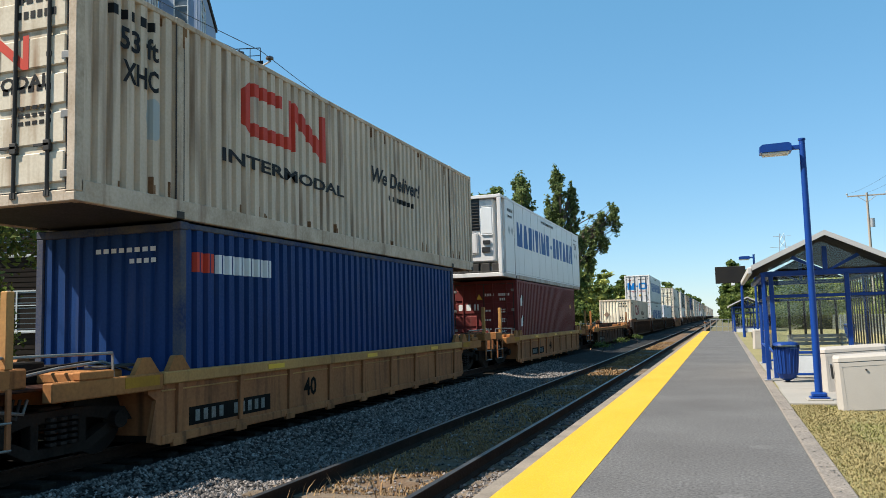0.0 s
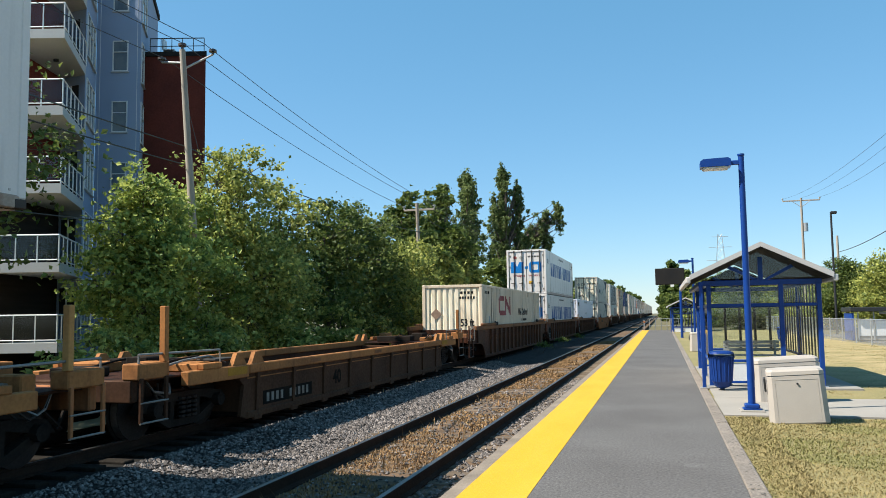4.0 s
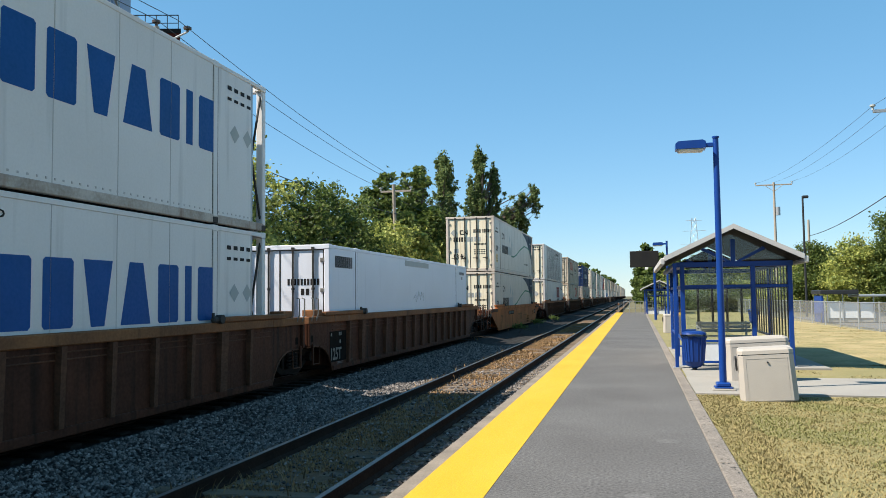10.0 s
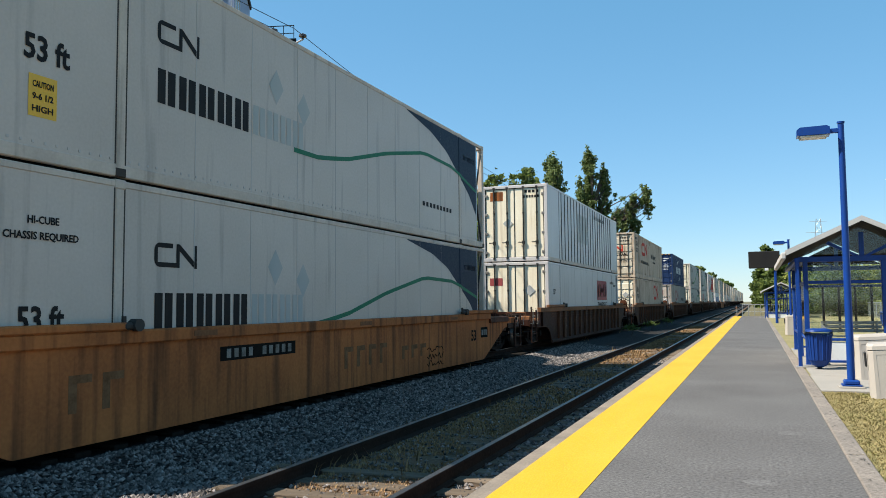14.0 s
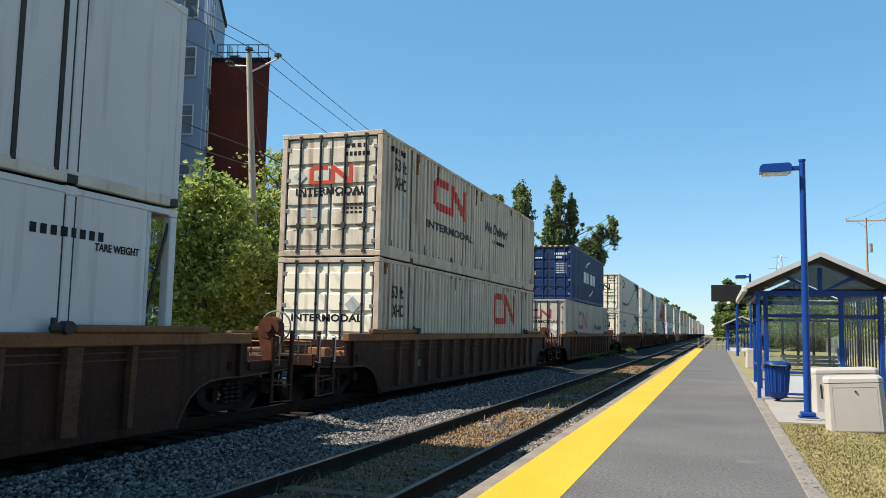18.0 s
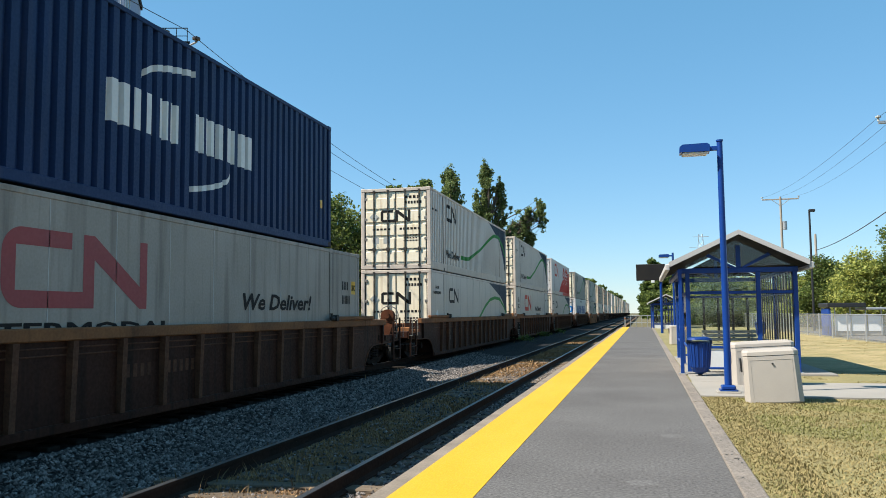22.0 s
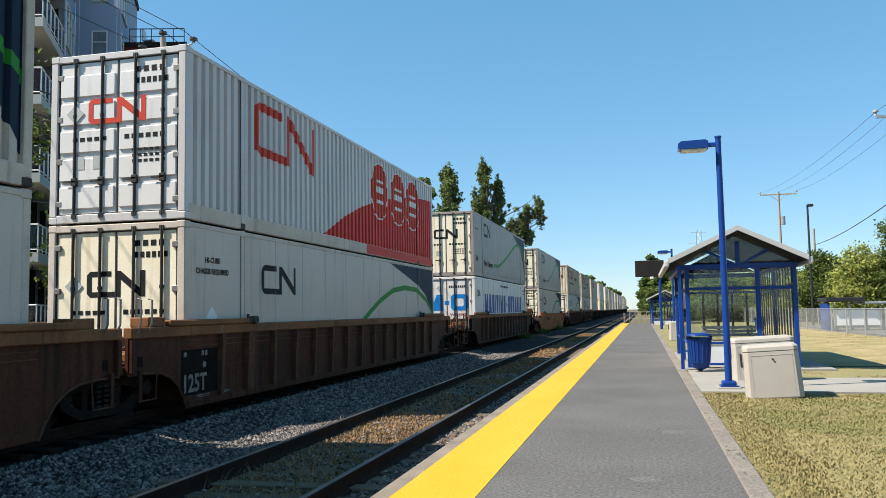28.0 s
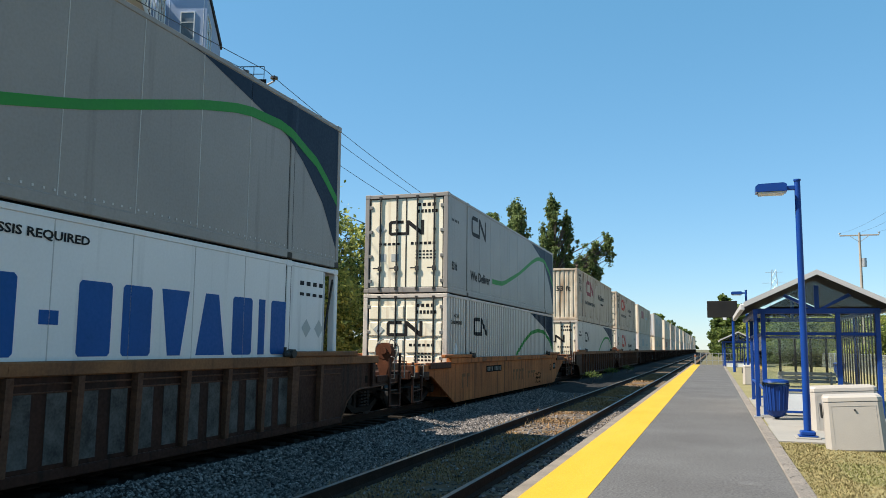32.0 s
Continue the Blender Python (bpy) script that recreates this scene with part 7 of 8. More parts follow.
setting("far_road", G().box(11.0, 60, 27.5, 64, -0.3, -0.03), "asphalt", "grey asphalt lot beyond the fence", "road")


# ---- poles and wires ----
def pole(x, y, h, arms, label, r=0.15, lean=0.0, name="utility_pole", z0=-0.6, mat="wood"):
    t = thing(name, label, "utility pole", "utility poles", pose(*plan(x, y), 0))
    part("shaft", G().rod((0, 0, z0), (lean, 0, h), r, 12, r * 0.62), M[mat], t, "", True)
    for x0, x1, z, y1 in arms:
        a = part("crossarm", G().box(min(x0, x1), max(x0, x1), y1 - 0.05, y1 + 0.05, z - 0.06, z + 0.06, 0.01), M["wood"] if abs(x1 - x0) > 1.6 else M["galv"], t)
        for q in ((x0, x1) if x0 * x1 < 0 else (x1,)):
            part("insulator", G().rod((q, y1, z + 0.05), (q, y1, z + 0.3), 0.05, 8, 0.03).rod((q, y1, z + 0.2), (q, y1, z + 0.26), 0.11, 10), M["ink_grey"], a, "grey insulator")
    return t


def wire(points, sag, r=0.012, label="thin black overhead cable between poles"):
    for p, q in zip(points, points[1:]):
        p, q = Vector((*plan(*p[:2]), p[2])), Vector((*plan(*q[:2]), q[2]))
        line = [p.lerp(q, k / 14) - Vector((0, 0, sag * 4 * (k / 14) * (1 - k / 14))) for k in range(15)]
        tagged(part("overhead_wire", G().pipe(line, r, 5), M["wire"]), label, "cable", "overhead wires")


p1 = pole(-13.85, 20.64, 10.5, [], "weathered wooden utility pole with insulators behind the train", 0.15, -0.88)
part("insulator", G().rod((-0.88, 0, 10.5), (-0.88, 0, 10.72), 0.045, 8).rod((-0.88, 0, 10.62), (-0.88, 0, 10.70), 0.13, 10), M["darkporcelain"], p1, "dark insulator")
for tip, root in (((-1.57, -0.1, 10.12), (-0.84, 0, 10.06)), ((-0.06, 0.5, 10.42), (-0.83, 0, 9.85))):
    a = part("arm", G().rod(root, tip, 0.035, 6), M["galv"], p1, "grey steel insulator arm")
    part("insulator", G().rod(tip, (tip[0], tip[1], tip[2] + 0.2), 0.045, 8, 0.03).rod((tip[0], tip[1], tip[2] + 0.08), (tip[0], tip[1], tip[2] + 0.15), 0.13, 10), M["darkporcelain"], a, "dark insulator")
part("guy_wire", G().rod((-0.72, 0.1, 8.6), (0.5, 2.6, -0.5), 0.012, 5), M["wire"], p1)
pole(-14.5, 45.0, 8.9, [(-1.1, 0.9, 8.45, 0)], "weathered wooden utility pole among the trees", 0.16, -0.25)
for dx, dz, ex, ez in ((-0.91, 10.3, -1.1, 8.7), (-0.21, 10.72, -0.25, 9.1), (0.58, 10.62, 0.9, 8.7)):
    wire([(-14.5 + dx * 1.0, -8, dz - 0.2), (-14.5 + dx, 20.6, dz), (-14.5 + ex, 45, ez), (-14.5 + ex, 72, ez - 0.4)], 0.35)
wire([(-15.2, -5, 8.2), (-14.6, 20.6, 7.3), (-14.5, 45, 7.0)], 0.3, 0.02)
wire([(-15.6, -5, 7.6), (-14.6, 20.6, 6.7)], 0.3, 0.02)
wire([(-15.2, -5, 4.2), (-14.5, 20.6, 4.6)], 0.2, 0.015)

p2 = pole(13.1, 77.4, 12.4, [(-1.65, 1.65, 12.15, 0)], "tall wooden utility pole with a wide crossarm", 0.16)
part("transformer", G().rod((0.3, 0, 9.2), (0.3, 0, 10.0), 0.22, 12), M["galv"], p2, "grey pole transformer", True)
for sgn in (-1, 1):
    part("arm_brace", G().rod((0, -0.06, 11.5), (sgn * 0.8, -0.06, 12.1), 0.025, 5), M["wood"], p2)
pole(10.25, 33.2, 9.1, [(-0.85, 0.75, 8.95, 0)], "wooden utility pole beside the chain-link fence", 0.17, 0.05)
pole(14.5, 70.0, 8.0, [], "plain wooden utility pole among the trees", 0.15)
wire([(13.1 - 1.5, 77.4, 12.4), (10.25 - 0.8, 33.2, 9.2), (9.4, -5, 9.0)], 0.5, 0.008)
wire([(13.1, 77.4, 12.4), (10.25, 33.2, 9.35), (10.2, -5, 9.2)], 0.5, 0.008)
wire([(13.1 + 1.5, 77.4, 12.4), (10.25 + 0.7, 33.2, 9.2), (11.0, -5, 9.0)], 0.5, 0.008)
wire([(10.3, 33.2, 5.9), (14.5, 70, 6.6)], 0.3, 0.025)
t = thing("street_lamp", "tall black street lamp with a small head", "lamp post", "", pose(*plan(12.1, 60), 0))
part("pole", G().rod((0, 0, -0.3), (0, 0, 8.75), 0.09, 10, 0.07), M["black"], t)
part("lamp_head", G().box(-0.05, 0.4, -0.15, 0.15, 8.7, 8.9, 0.05), M["black"], t)
t = thing("lattice_tower", "distant lattice power tower", "tower", "", pose(*plan(22, 300), -1))
g = G()
for s in (-1, 1):
    for q in (-1, 1):
        g.rod((s * 3.2, q * 3.2, 0), (s * 0.7, q * 0.7, 32), 0.07, 4)
for k in range(12):
    u, v = k / 12, (k + 1) / 12
    a, b = 3.2 - 2.5 * u, 3.2 - 2.5 * v
    for q in (-1, 1):
        g.rod((-a, q * a, 32 * u), (b, q * b, 32 * v), 0.035, 4).rod((a, q * a, 32 * u), (-b, q * b, 32 * v), 0.035, 4)
for z, w in ((22, 5), (27, 4.2), (31, 3)):
    g.rod((-w, 0, z), (w, 0, z), 0.07, 4)
part("lattice", g, M["galv"], t, "grey steel lattice")


# ---- apartment building ----
bld = thing("apartment_building", "blue-grey and red brick apartment building with balconies", "building", "", pose(-25.23, 32.47, 0, 0, 0, 15.0))


def bwall(name, corners, z0, z1, mat, label="", parent=None):
    return part(name, G().ext(corners, "z", z0, z1), M[mat], parent or bld, label)


def strip(p, q, u0, u1, out, deep):
    """Corners of a thin piece lying on the wall from p to q, between two distances along it; out: how far it stands proud."""
    d = Vector((q[0] - p[0], q[1] - p[1]))
    d.normalize()
    n = Vector((d.y, -d.x))
    a, b = Vector(p) + d * u0, Vector(p) + d * u1
    return [tuple(a + n * (out - deep)), tuple(b + n * (out - deep)), tuple(b + n * out), tuple(a + n * out)][::-1]


def bwindow(p, q, u0, u1, z0, z1, sashes=1):
    """A framed window on the wall that runs from p to q."""
    w = bwall("window", strip(p, q, u0 + 0.04, u1 - 0.04, 0.012, 0.05), z0 + 0.04, z1 - 0.04, "pane", "window pane with pale reflections")
    for a, b, c, d in ((u0, u1, z1 - 0.05, z1), (u0, u1, z0, z0 + 0.05), (u0, u0 + 0.05, z0 + 0.05, z1 - 0.05), (u1 - 0.05, u1, z0 + 0.05, z1 - 0.05), (u0 + 0.05, u1 - 0.05, z1 - 0.38 * (z1 - z0), z1 - 0.38 * (z1 - z0) + 0.035)):
        bwall("window_frame", strip(p, q, a, b, 0.05, 0.06), c, d, "frame", "", w)
    for k in range(1, sashes):
        m = u0 + (u1 - u0) * k / sashes
        bwall("window_frame", strip(p, q, m - 0.03, m + 0.03, 0.05, 0.06), z0 + 0.05, z1 - 0.05, "frame", "", w)
    bwall("window_sill", strip(p, q, u0 - 0.05, u1 + 0.05, 0.09, 0.1), z0 - 0.06, z0, "slab", "", w)


# local x runs to the right along the front, y goes back
FL = [0.57, 3.52, 6.45, 9.39, 12.33, 15.28]
FRONT, SIDE, FLANK = ((-0.4, 0.0), (1.7, 0.0)), ((0.6, -3.4), (-0.4, 0.0)), ((1.7, 0.0), (-0.28, 7.8))
bwall("wall", [(-0.4, 0.0), (1.7, 0.0), (-0.28, 7.8), (-3.0, 7.8)], -0.6, 19.0, "bluewall", "blue-grey panel wall")
bwall("wall", [(-0.6, -2.9), (0.6, -3.4), (-0.41, 0.0), (-3.0, 5.0), (-3.0, -2.9)], -0.6, 18.4, "bluewall", "blue-grey panel wall beside the balconies")
bwall("cornice", [(-0.5, -0.12), (1.8, -0.12), (-0.2, 7.9), (-3.1, 7.9)], 19.0, 19.28, "dark", "dark roof edge")
bwall("wall", [(1.3, 1.4), (4.4, 1.4), (4.05, 2.4), (0.6, 8.0), (-0.2, 8.0)], -0.6, 14.7, "brick", "dark red brick stair block")
bwall("cornice", [(1.25, 1.33), (4.47, 1.33), (4.1, 2.4), (0.6, 8.05), (-0.2, 8.05)], 14.7, 14.92, "dark", "dark parapet")
for z in FL:
    bwindow(*FRONT, 0.78, 1.52, z + 1.2, z + 2.7)
    bwindow(*SIDE, 0.35, 2.9, z + 1.0, z + 2.95, 3)
    if z > 1:
        bwindow(*FLANK, 0.35, 2.3, z + 0.75, z + 2.75, 2)
for u in (0.18, 1.95):
    bwall("panel_joint", strip(*FRONT, u - 0.012, u + 0.012, 0.008, 0.02), -0.5, 18.9, "frame")
for z in FL[1:]:
    bwall("panel_joint", strip(*FRONT, 0.03, 2.05, 0.006, 0.02), z + 0.36, z + 0.385, "bluewall")
# brick wing with balconies
WING = ((-13.0, -7.6), (-0.62, -7.6))
bwall("wall", [(-13.0, -7.6), (-0.62, -7.6), (-0.62, -2.9), (-13.0, -2.9)], 6.8, 18.2, "brick", "red brick wall")
bwall("wall", [(-13.0, -7.58), (-0.64, -7.58), (-0.64, -2.9), (-13.0, -2.9)], -0.6, 6.8, "siding", "dark brown sided lower wall")
for k in range(36):
    bwall("siding_board", strip(*WING, 0.0, 12.36, 0.03, 0.04), -0.5 + k * 0.2, -0.34 + k * 0.2, "siding")
bwall("string_course", strip(*WING, 0.0, 12.38, 0.05, 0.06), 12.83, 13.05, "slab")
bwall("string_course", strip(*WING, 0.0, 12.38, 0.05, 0.06), 9.75, 9.95, "slab")
for z in FL:
    for u in (2.4, 5.6, 9.45):
        bwindow(*WING, u, u + 1.7, z + 1.0, z + 2.6, 2)
    bwall("balcony_door", strip((-0.6, -2.9), (0.6, -3.4), 0.12, 0.95, 0.02, 0.06), z + 0.4, z + 2.55, "darkpane", "dark glazed balcony door")
    bwall("door_frame", strip((-0.6, -2.9), (0.6, -3.4), 0.5, 0.57, 0.05, 0.06), z + 0.4, z + 2.55, "frame")
    bal = bwall("balcony", [(-0.6, -2.95), (-0.6, -8.1), (1.9, -8.1), (0.63, -3.42)], z, z + 0.36, "slab", "white balcony slab with a slanting end")
    part("balcony_lamp", G().rod((0.4, -5.6, z - 0.09), (0.4, -5.6, z - 0.001), 0.11, 12), M["black"], bal, "small dark ceiling lamp")
    line = [(-0.55, -8.05), (1.86, -8.05), (0.68, -3.5)]
    for (xa, ya), (xb, yb) in zip(line, line[1:]):
        part("balcony_rail", G().rod((xa, ya, z + 1.38), (xb, yb, z + 1.38), 0.03, 6), M["frame"], bal, "white balcony rail")
        part("balcony_rail", G().rod((xa, ya, z + 0.46), (xb, yb, z + 0.46), 0.022, 6), M["frame"], bal, "white balcony rail")
        p = part("balcony_glass", G().add([(xa, ya, z + 0.47), (xb, yb, z + 0.47), (xb, yb, z + 1.36), (xa, ya, z + 1.36)], [(0, 1, 2, 3)]), M["glass"], bal, "clear balcony glass")
        p.visible_shadow = False
        n = max(1, round(math.hypot(xb - xa, yb - ya) / 0.85))
        for k in range(n + (1 if xb < 1 else 0)):
            u = k / n
            part("baluster", G().rod((xa + (xb - xa) * u, ya + (yb - ya) * u, z + 0.36), (xa + (xb - xa) * u, ya + (yb - ya) * u, z + 1.38), 0.025, 6), M["frame"], bal)
for x, y in ((0.9, -7.2), (0.2, -6.8)):
    part("balcony_chair", G().box(x - 0.22, x + 0.22, y - 0.22, y + 0.22, 4.28, 4.33, 0.01).box(x - 0.22, x + 0.22, y + 0.18, y + 0.23, 4.33, 4.8, 0.01).box(x - 0.22, x - 0.17, y - 0.2, y - 0.15, 3.89, 4.28).box(x + 0.17, x + 0.22, y - 0.2, y - 0.15, 3.89, 4.28).box(x - 0.22, x - 0.17, y + 0.15, y + 0.2, 3.89, 4.28).box(x + 0.17, x + 0.22, y + 0.15, y + 0.2, 3.89, 4.28), M["dark"], bld, "dark balcony chair")
part("roof_rail", G().rod((1.5, 1.8, 15.75), (4.2, 1.8, 15.75), 0.025, 6).rod((1.5, 1.8, 15.35), (4.2, 1.8, 15.35), 0.02, 6), M["wire"], bld, "thin roof railing")
for k in range(6):
    part("rail_post", G().rod((1.5 + k * 0.54, 1.8, 14.92), (1.5 + k * 0.54, 1.8, 15.75), 0.02, 6), M["wire"], bld)
part("roof_chair", G().box(2.0, 2.55, 2.2, 2.7, 15.3, 15.35).box(1.95, 2.02, 2.2, 2.7, 15.3, 15.9).box(2.0, 2.05, 2.2, 2.25, 14.92, 15.3).box(2.5, 2.55, 2.2, 2.25, 14.92, 15.3), M["frame"], bld, "white chair on the roof")


# ---- trees ----
def leaves(points, size, seed):
    """One small folded leaf at each point, turned more or less to the sky."""
    r = np.random.RandomState(seed)
    p = np.asarray(points)
    n = len(p)
    up = r.normal(size=(n, 3)) * 0.75 + np.array([0, 0, 0.8])
    up /= np.linalg.norm(up, axis=1)[:, None]
    a = np.cross(up, r.normal(size=(n, 3)))
    a /= np.linalg.norm(a, axis=1)[:, None]
    b = np.cross(up, a)
    s = 0.88 * size * r.uniform(0.5, 1.35, n)[:, None]
    v = np.stack([p - a * s, p + b * s * 0.72 + up * s * 0.2, p + a * s - up * s * 0.15, p - b * s * 0.72 + up * s * 0.2], 1).reshape(-1, 3)
    f = np.arange(n * 4).reshape(-1, 4)
    return v.tolist(), f.tolist()


def tree(label, x, y, lobes, mat, count, size, seed, trunk=0.16, z0=-0.6, name="tree", density=0.13, per=42):
    """lobes: dx, dy, z, across, up. Flat sprays of leaves lie in every lobe, thicker to its outside."""
    t = thing(name, label, "tree", "trees along the line", pose(*plan(x, y), 0))
    r = np.random.RandomState(seed)
    top = max(l[2] for l in lobes)
    g = G()
    zs = np.linspace(z0, top, 7)
    line = [Vector((0.12 * math.sin(1.3 * k + seed) * k / 3, 0.1 * math.cos(1.7 * k + seed) * k / 3, z)) for k, z in enumerate(zs)]
    for k in range(6):
        g.rod(line[k], line[k + 1], trunk * (1 - k / 6.6), 8, trunk * (1 - (k + 1) / 6.6))
    part("trunk", g, M["bark"], t, "", True)
    limb = G()
    pts = []
    vol = [l[3] * l[3] * l[4] for l in lobes]
    for l, w in zip(lobes, vol):
        c = Vector(l[:3])
        k = min(5, max(1, int((l[2] - z0) / max(0.1, top - z0) * 5)))
        limb.rod(line[k], line[k].lerp(c, 0.55) + Vector((0, 0, -0.1)), trunk * 0.36, 6, trunk * 0.2).rod(line[k].lerp(c, 0.55) + Vector((0, 0, -0.1)), c + Vector((0, 0, 0.3 * l[4])), trunk * 0.2, 5, 0.012)
        n = max(40, int(1.3 * count * w / sum(vol)))
        m = max(4, n // per)
        d = r.normal(size=(m, 3))
        d /= np.linalg.norm(d, axis=1)[:, None]
        rad = r.uniform(0.3, 1.0, m) ** 0.5 * r.uniform(0.8, 1.25, m)
        centre = np.array(l[:3]) + d * rad[:, None] * np.array([l[3], l[3], l[4]])
        for q in range(0, m, 2):
            limb.rod(c, Vector(centre[q]), trunk * 0.1, 4, 0.007)
        pick = r.randint(0, m, n)
        spread = r.uniform(0.5, 1.5, (m, 1))[pick]
        pts.append(centre[pick] + r.normal(size=(n, 3)) * spread * np.array([density * l[3] + 0.09, density * l[3] + 0.09, 0.55 * density * l[4] + 0.05]))
    part("branching", limb, M["bark"], t)["kind"] = "stuff"
    v, f = leaves(np.concatenate(pts), size, seed)
    me = bpy.data.meshes.new("crown")
    me.from_pydata(v, [], f)
    me.materials.append(M[mat])
    part("crown", me, None, t, "loose crown of many small leaves")["kind"] = "stuff"
    return t


def round_lobes(h, w, seed, low=0.2, n=7):
    r = random.Random(seed)
    out = []
    for k in range(n):
        a, u = 2.4 * k + r.random(), (k + 0.5) / n
        z = h * (low + (1 - low) * u * 0.88)
        rr = w * (0.62 - 0.45 * abs(u - 0.4)) * r.uniform(0.75, 1.2)
        out.append((math.cos(a) * w * 0.5 * (1 - 0.5 * u), math.sin(a) * w * 0.5 * (1 - 0.5 * u), z, rr, h * 0.13 * r.uniform(0.8, 1.3)))
    out.append((0, 0, h * 0.9, w * 0.25, h * 0.1))
    return out


YG, DK = "leafy yellow-green maple behind the track", "dark green leafy tree behind the track"
tree("broad dark green maple in front of the apartment building", -19.0, 13.7, round_lobes(10.75, 4.1, 1, 0.44, 11), "leafB", 17000, 0.11, 1, 0.22)
tree(YG, -14.4, 18.3, round_lobes(6.2, 1.9, 2, 0.16, 11), "leafG", 12500, 0.095, 2, 0.12)
tree(DK, -14.6, 10.3, round_lobes(4.6, 1.7, 61, 0.05, 10), "leafB", 14000, 0.085, 61, 0.12)
tree(YG, -14.7, 21.2, round_lobes(6.2, 2.0, 3, 0.12, 10), "leafG", 8500, 0.095, 3, 0.13)
tree(YG, -14.9, 23.8, round_lobes(8.2, 2.7, 4, 0.08, 14), "leafA", 15500, 0.098, 4, 0.15)
tree(YG, -14.8, 27.4, round_lobes(7.5, 2.2, 5, 0.08, 12), "leafA", 8500, 0.1, 5, 0.13)
tree(DK, -14.5, 31.2, round_lobes(7.3, 2.6, 6, 0.15, 10), "leafB", 7000, 0.115, 6, 0.13, density=0.22)
tree(DK, -15.0, 36.0, round_lobes(7.9, 3.2, 7, 0.2, 10), "leafB", 8500, 0.115, 7, 0.14, density=0.22)
tree(YG, -14.0, 38.5, round_lobes(5.4, 3.0, 8, 0.05, 9), "leafA", 11000, 0.11, 8, 0.1)
tree(YG, -14.8, 43.5, round_lobes(6.6, 3.0, 9, 0.05, 9), "leafA", 11000, 0.12, 9, 0.12)
tree(DK, -16.6, 47.5, round_lobes(10.2, 3.0, 10, 0.15, 9), "leafB", 5600, 0.21, 10, 0.16)
tree(YG, -15.2, 50.5, round_lobes(7.0, 3.4, 12, 0.05, 8), "leafA", 5200, 0.2, 12, 0.14)
tree(DK, -16.6, 56.0, round_lobes(12.0, 3.0, 11, 0.1, 9), "leafB", 5600, 0.22, 11, 0.18)
tree(YG, -15.6, 58.0, round_lobes(7.4, 3.6, 13, 0.05, 8), "leafA", 4600, 0.22, 13, 0.14)


def spires(seed, parts):
    """Leafy shoots that sweep up and outwards from upright leaders, with gaps between them."""
    r = random.Random(seed)
    out = []
    for dx, dy, zb, zt, w in parts:
        n = max(8, int((zt - zb) / 0.5))
        for k in range(n):
            u = (k + 0.5) / n
            a = 2.4 * k + r.random()
            reach = 1.25 * w * (1.0 - u) ** 0.5 * r.choice((0.3, 0.6, 1.0, 1.3))
            z = zb + (zt - zb) * u * 0.93
            for f in (0.3, 0.62, 0.95):
                g = reach * f * r.uniform(0.9, 1.1)
                out.append((dx + math.cos(a) * g, dy + math.sin(a) * g, z + 1.25 * g, 0.12 * w * (1.3 - 0.7 * f) * r.uniform(0.7, 1.3), 0.5 * (1.3 - 0.6 * f) * r.uniform(0.7, 1.4)))
        for f in (0.3, 0.8, 1.4):
            out.append((dx, dy, zt - f, 0.06 + 0.08 * f, 0.5))
    return out


POP = "tall ragged dark green poplar"
tree(POP, -16.2, 64.0, spires(1, [(0, 0, 4, 14.6, 1.5), (-2.4, 0.5, 4, 11.6, 1.3)]), "leafC", 16150, 0.13, 31, 0.2, density=0.2, per=24)
tree(POP, -17.6, 60.0, spires(2, [(0, 0, 4, 12.6, 2.0)]), "leafC", 11050, 0.13, 32, 0.2, density=0.2, per=24)
tree(POP, -16.6, 82.5, spires(3, [(-0.3, 0, 4, 18.9, 1.9), (1.2, 1.0, 5, 16.9, 1.3), (-1.3, 0, 6, 15.4, 0.9)]), "leafC", 28900, 0.145, 33, 0.28, density=0.2, per=24)
tree(POP, -21.3, 82.5, spires(6, [(0, 0, 4, 18.4, 1.4), (0.9, 0.5, 5, 16.6, 0.9)]), "leafC", 16150, 0.145, 35, 0.24, density=0.2, per=24)
tree(POP, -16.1, 86.0, spires(4, [(0.3, 0, 2, 9.5, 2.0), (1.9, 0.5, 7, 12.0, 1.7), (3.4, 1.0, 9, 13.6, 1.5), (4.9, 1.0, 11, 14.6, 1.0)]), "leafC", 22100, 0.145, 34, 0.24, density=0.2, per=24)
tree(DK, -15.5, 74.0, round_lobes(8.0, 4.0, 14, 0.05, 8), "leafB", 4200, 0.26, 14, 0.2)
r5 = random.Random(8)
for k in range(9):
    y = 96 + k * 17
    tree(DK, -15.5 - r5.random() * 4, y, round_lobes(6.5 + 3 * r5.random(), 4.5, 50 + k, 0.05, 7), "leafB" if k % 2 else "leafA", 2400, 0.4, 50 + k, 0.2)
for k in range(13):
    tree("distant round green tree by the line", -12.5 - r5.random() * 7, 225 + k * 26, round_lobes(9 + 2.5 * r5.random(), 6, 70 + k, 0.05, 7), "leafB", 1700, 0.8, 70 + k, 0.25)
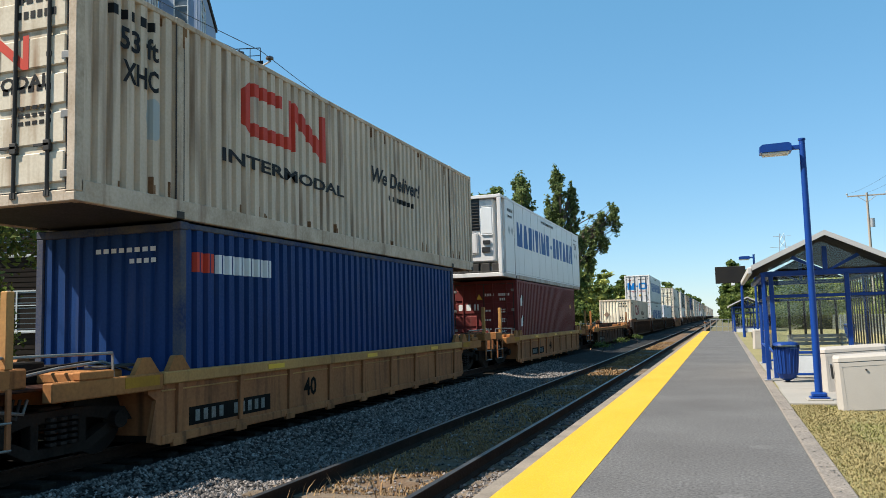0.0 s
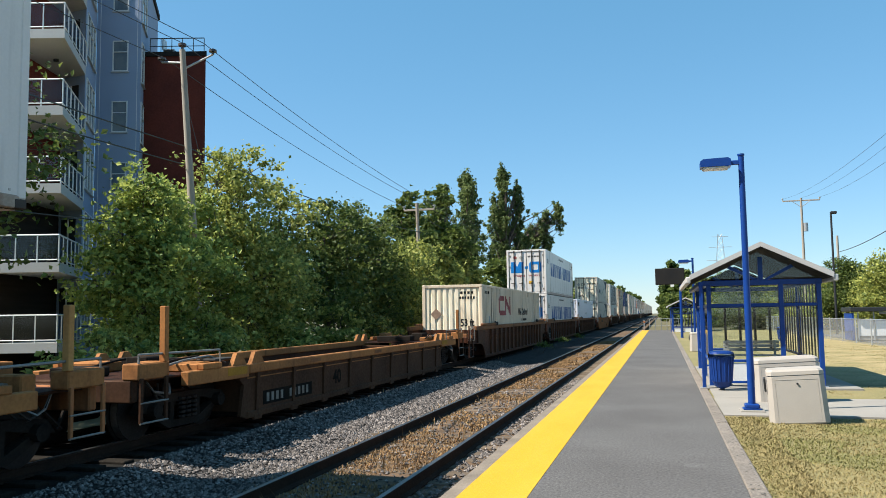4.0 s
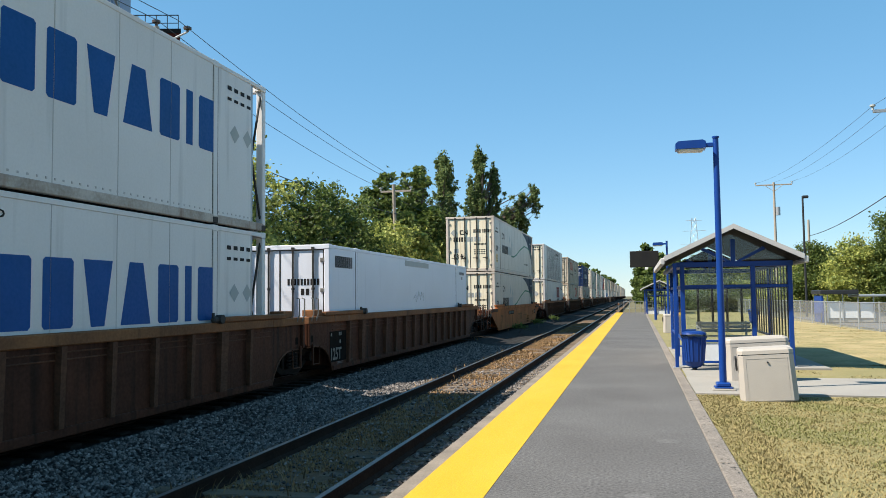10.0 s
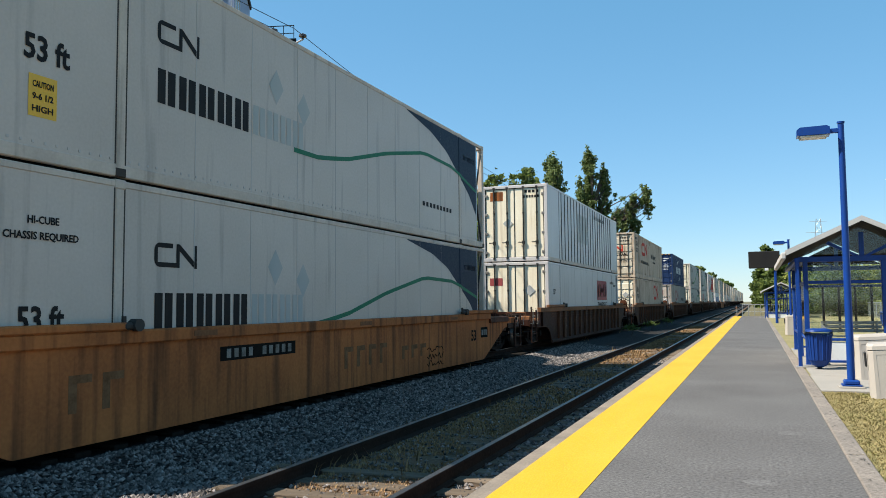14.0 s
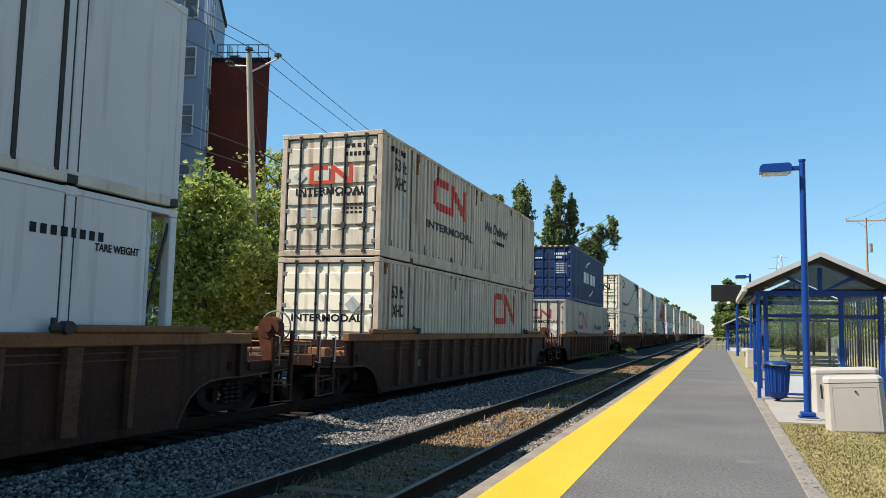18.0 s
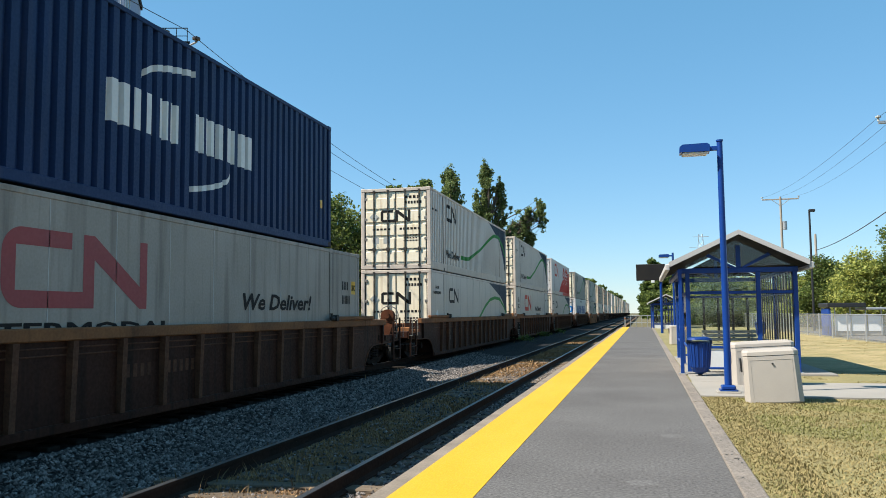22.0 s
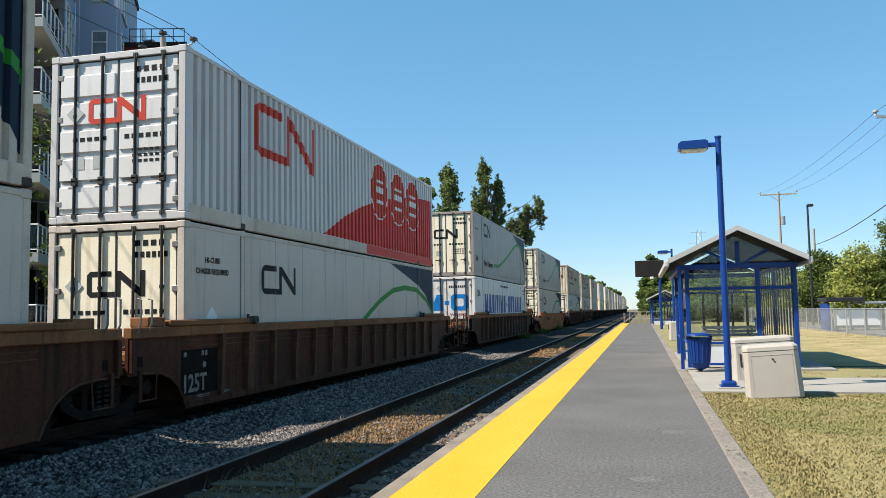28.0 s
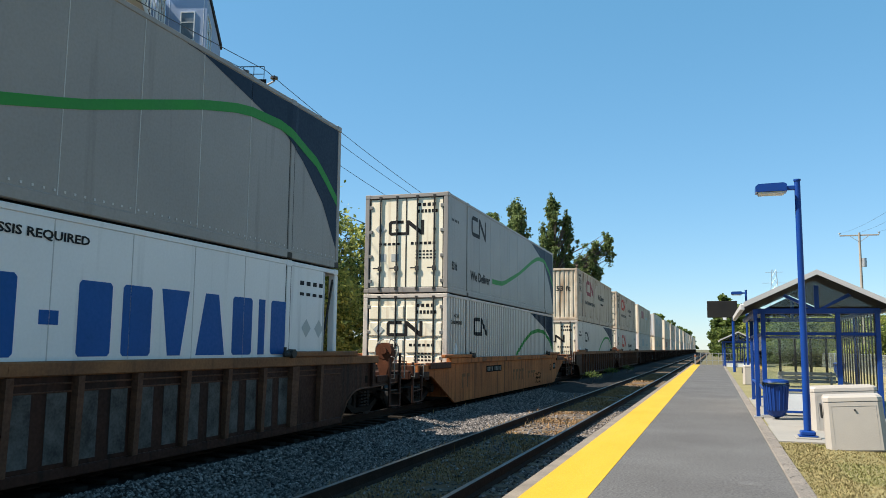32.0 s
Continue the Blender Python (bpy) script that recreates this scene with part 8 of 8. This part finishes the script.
for k, (x, y, h, w) in enumerate(((1.5, 112, 9.4, 1.9), (3.4, 104, 7.2, 3.2), (6.0, 108, 7.0, 3.4), (2.3, 150, 9.6, 2.4), (0.9, 200, 10.0, 2.0), (0.6, 290, 11.0, 2.2), (0.6, 380, 12.0, 2.4), (4.5, 128, 9.0, 4.0), (9, 118, 7.5, 4))):
    tree("green trees beyond the platform end", x, y, round_lobes(h, w, 90 + k, 0.05, 8), "leafB", 4200, 0.34, 90 + k, 0.2)
for k in range(22):
    x, y = 5 + k * 1.75 + r5.uniform(-0.6, 0.6), 84 + r5.uniform(-8, 8) - 0.55 * k
    h = (4.6 if k < 12 else 5.6) + 1.6 * r5.random()
    tree("bushy green tree beyond the grass", x, y, round_lobes(h, 3.0, 110 + k, 0.03, 7), "leafB" if k % 3 else "leafA", 7400, 0.135, 110 + k, 0.14, density=0.2)
tree("taller dark green tree beyond the fence", 19.4, 63.5, round_lobes(7.9, 2.7, 140, 0.05, 10), "leafB", 21000, 0.125, 140, 0.16, density=0.2)
tree("taller dark green tree beyond the fence", 23.5, 62, round_lobes(8.6, 3.4, 141, 0.05, 10), "leafB", 21000, 0.125, 141, 0.16, density=0.2)
tree("yellow-green tree beyond the fence", 17.1, 65, round_lobes(6.0, 2.8, 142, 0.05, 10), "leafA", 19000, 0.115, 142, 0.14, density=0.2)
tree("dense dark green tree beyond the fence", 14.9, 69, round_lobes(6.1, 2.3, 143, 0.05, 10), "leafB", 16000, 0.115, 143, 0.14, density=0.2)
for k in range(12):
    y = 15.5 + k * 4.4
    tree("low leafy shrub along the track", -12.6 - 0.6 * r5.random(), y, round_lobes(1.5 + 0.8 * r5.random(), 1.7, 160 + k, 0.05, 5), "leafA", 1800, 0.1, 160 + k, 0.05, name="shrub")
for k in range(3):
    tree("small weed clump beside the rails", -6.2 + 0.5 * r5.random(), 40 + k * 8, round_lobes(0.2, 0.42, 180 + k, 0.05, 4), "leafB", 260, 0.05, 180 + k, 0.02, -0.4, "weed_clump")
setting("tree_line", G().box(-500, -22, 700, 705, -2, 9).box(20, 600, 520, 525, -2, 7), "leafB", "far line of green woods on the horizon", "woods")


def travelled(t):
    u = t / 16
    return 140.81 * u + 3.856 * u ** 2 - 1.588 * u ** 3 + 0.3357 * u ** 4


def motions():
    for ob, x, y, z in MOVING:
        walk(ob, [(t, pose(x, y + 0.35 - travelled(t), z)) for t in range(0, 33, 4)])


motions()
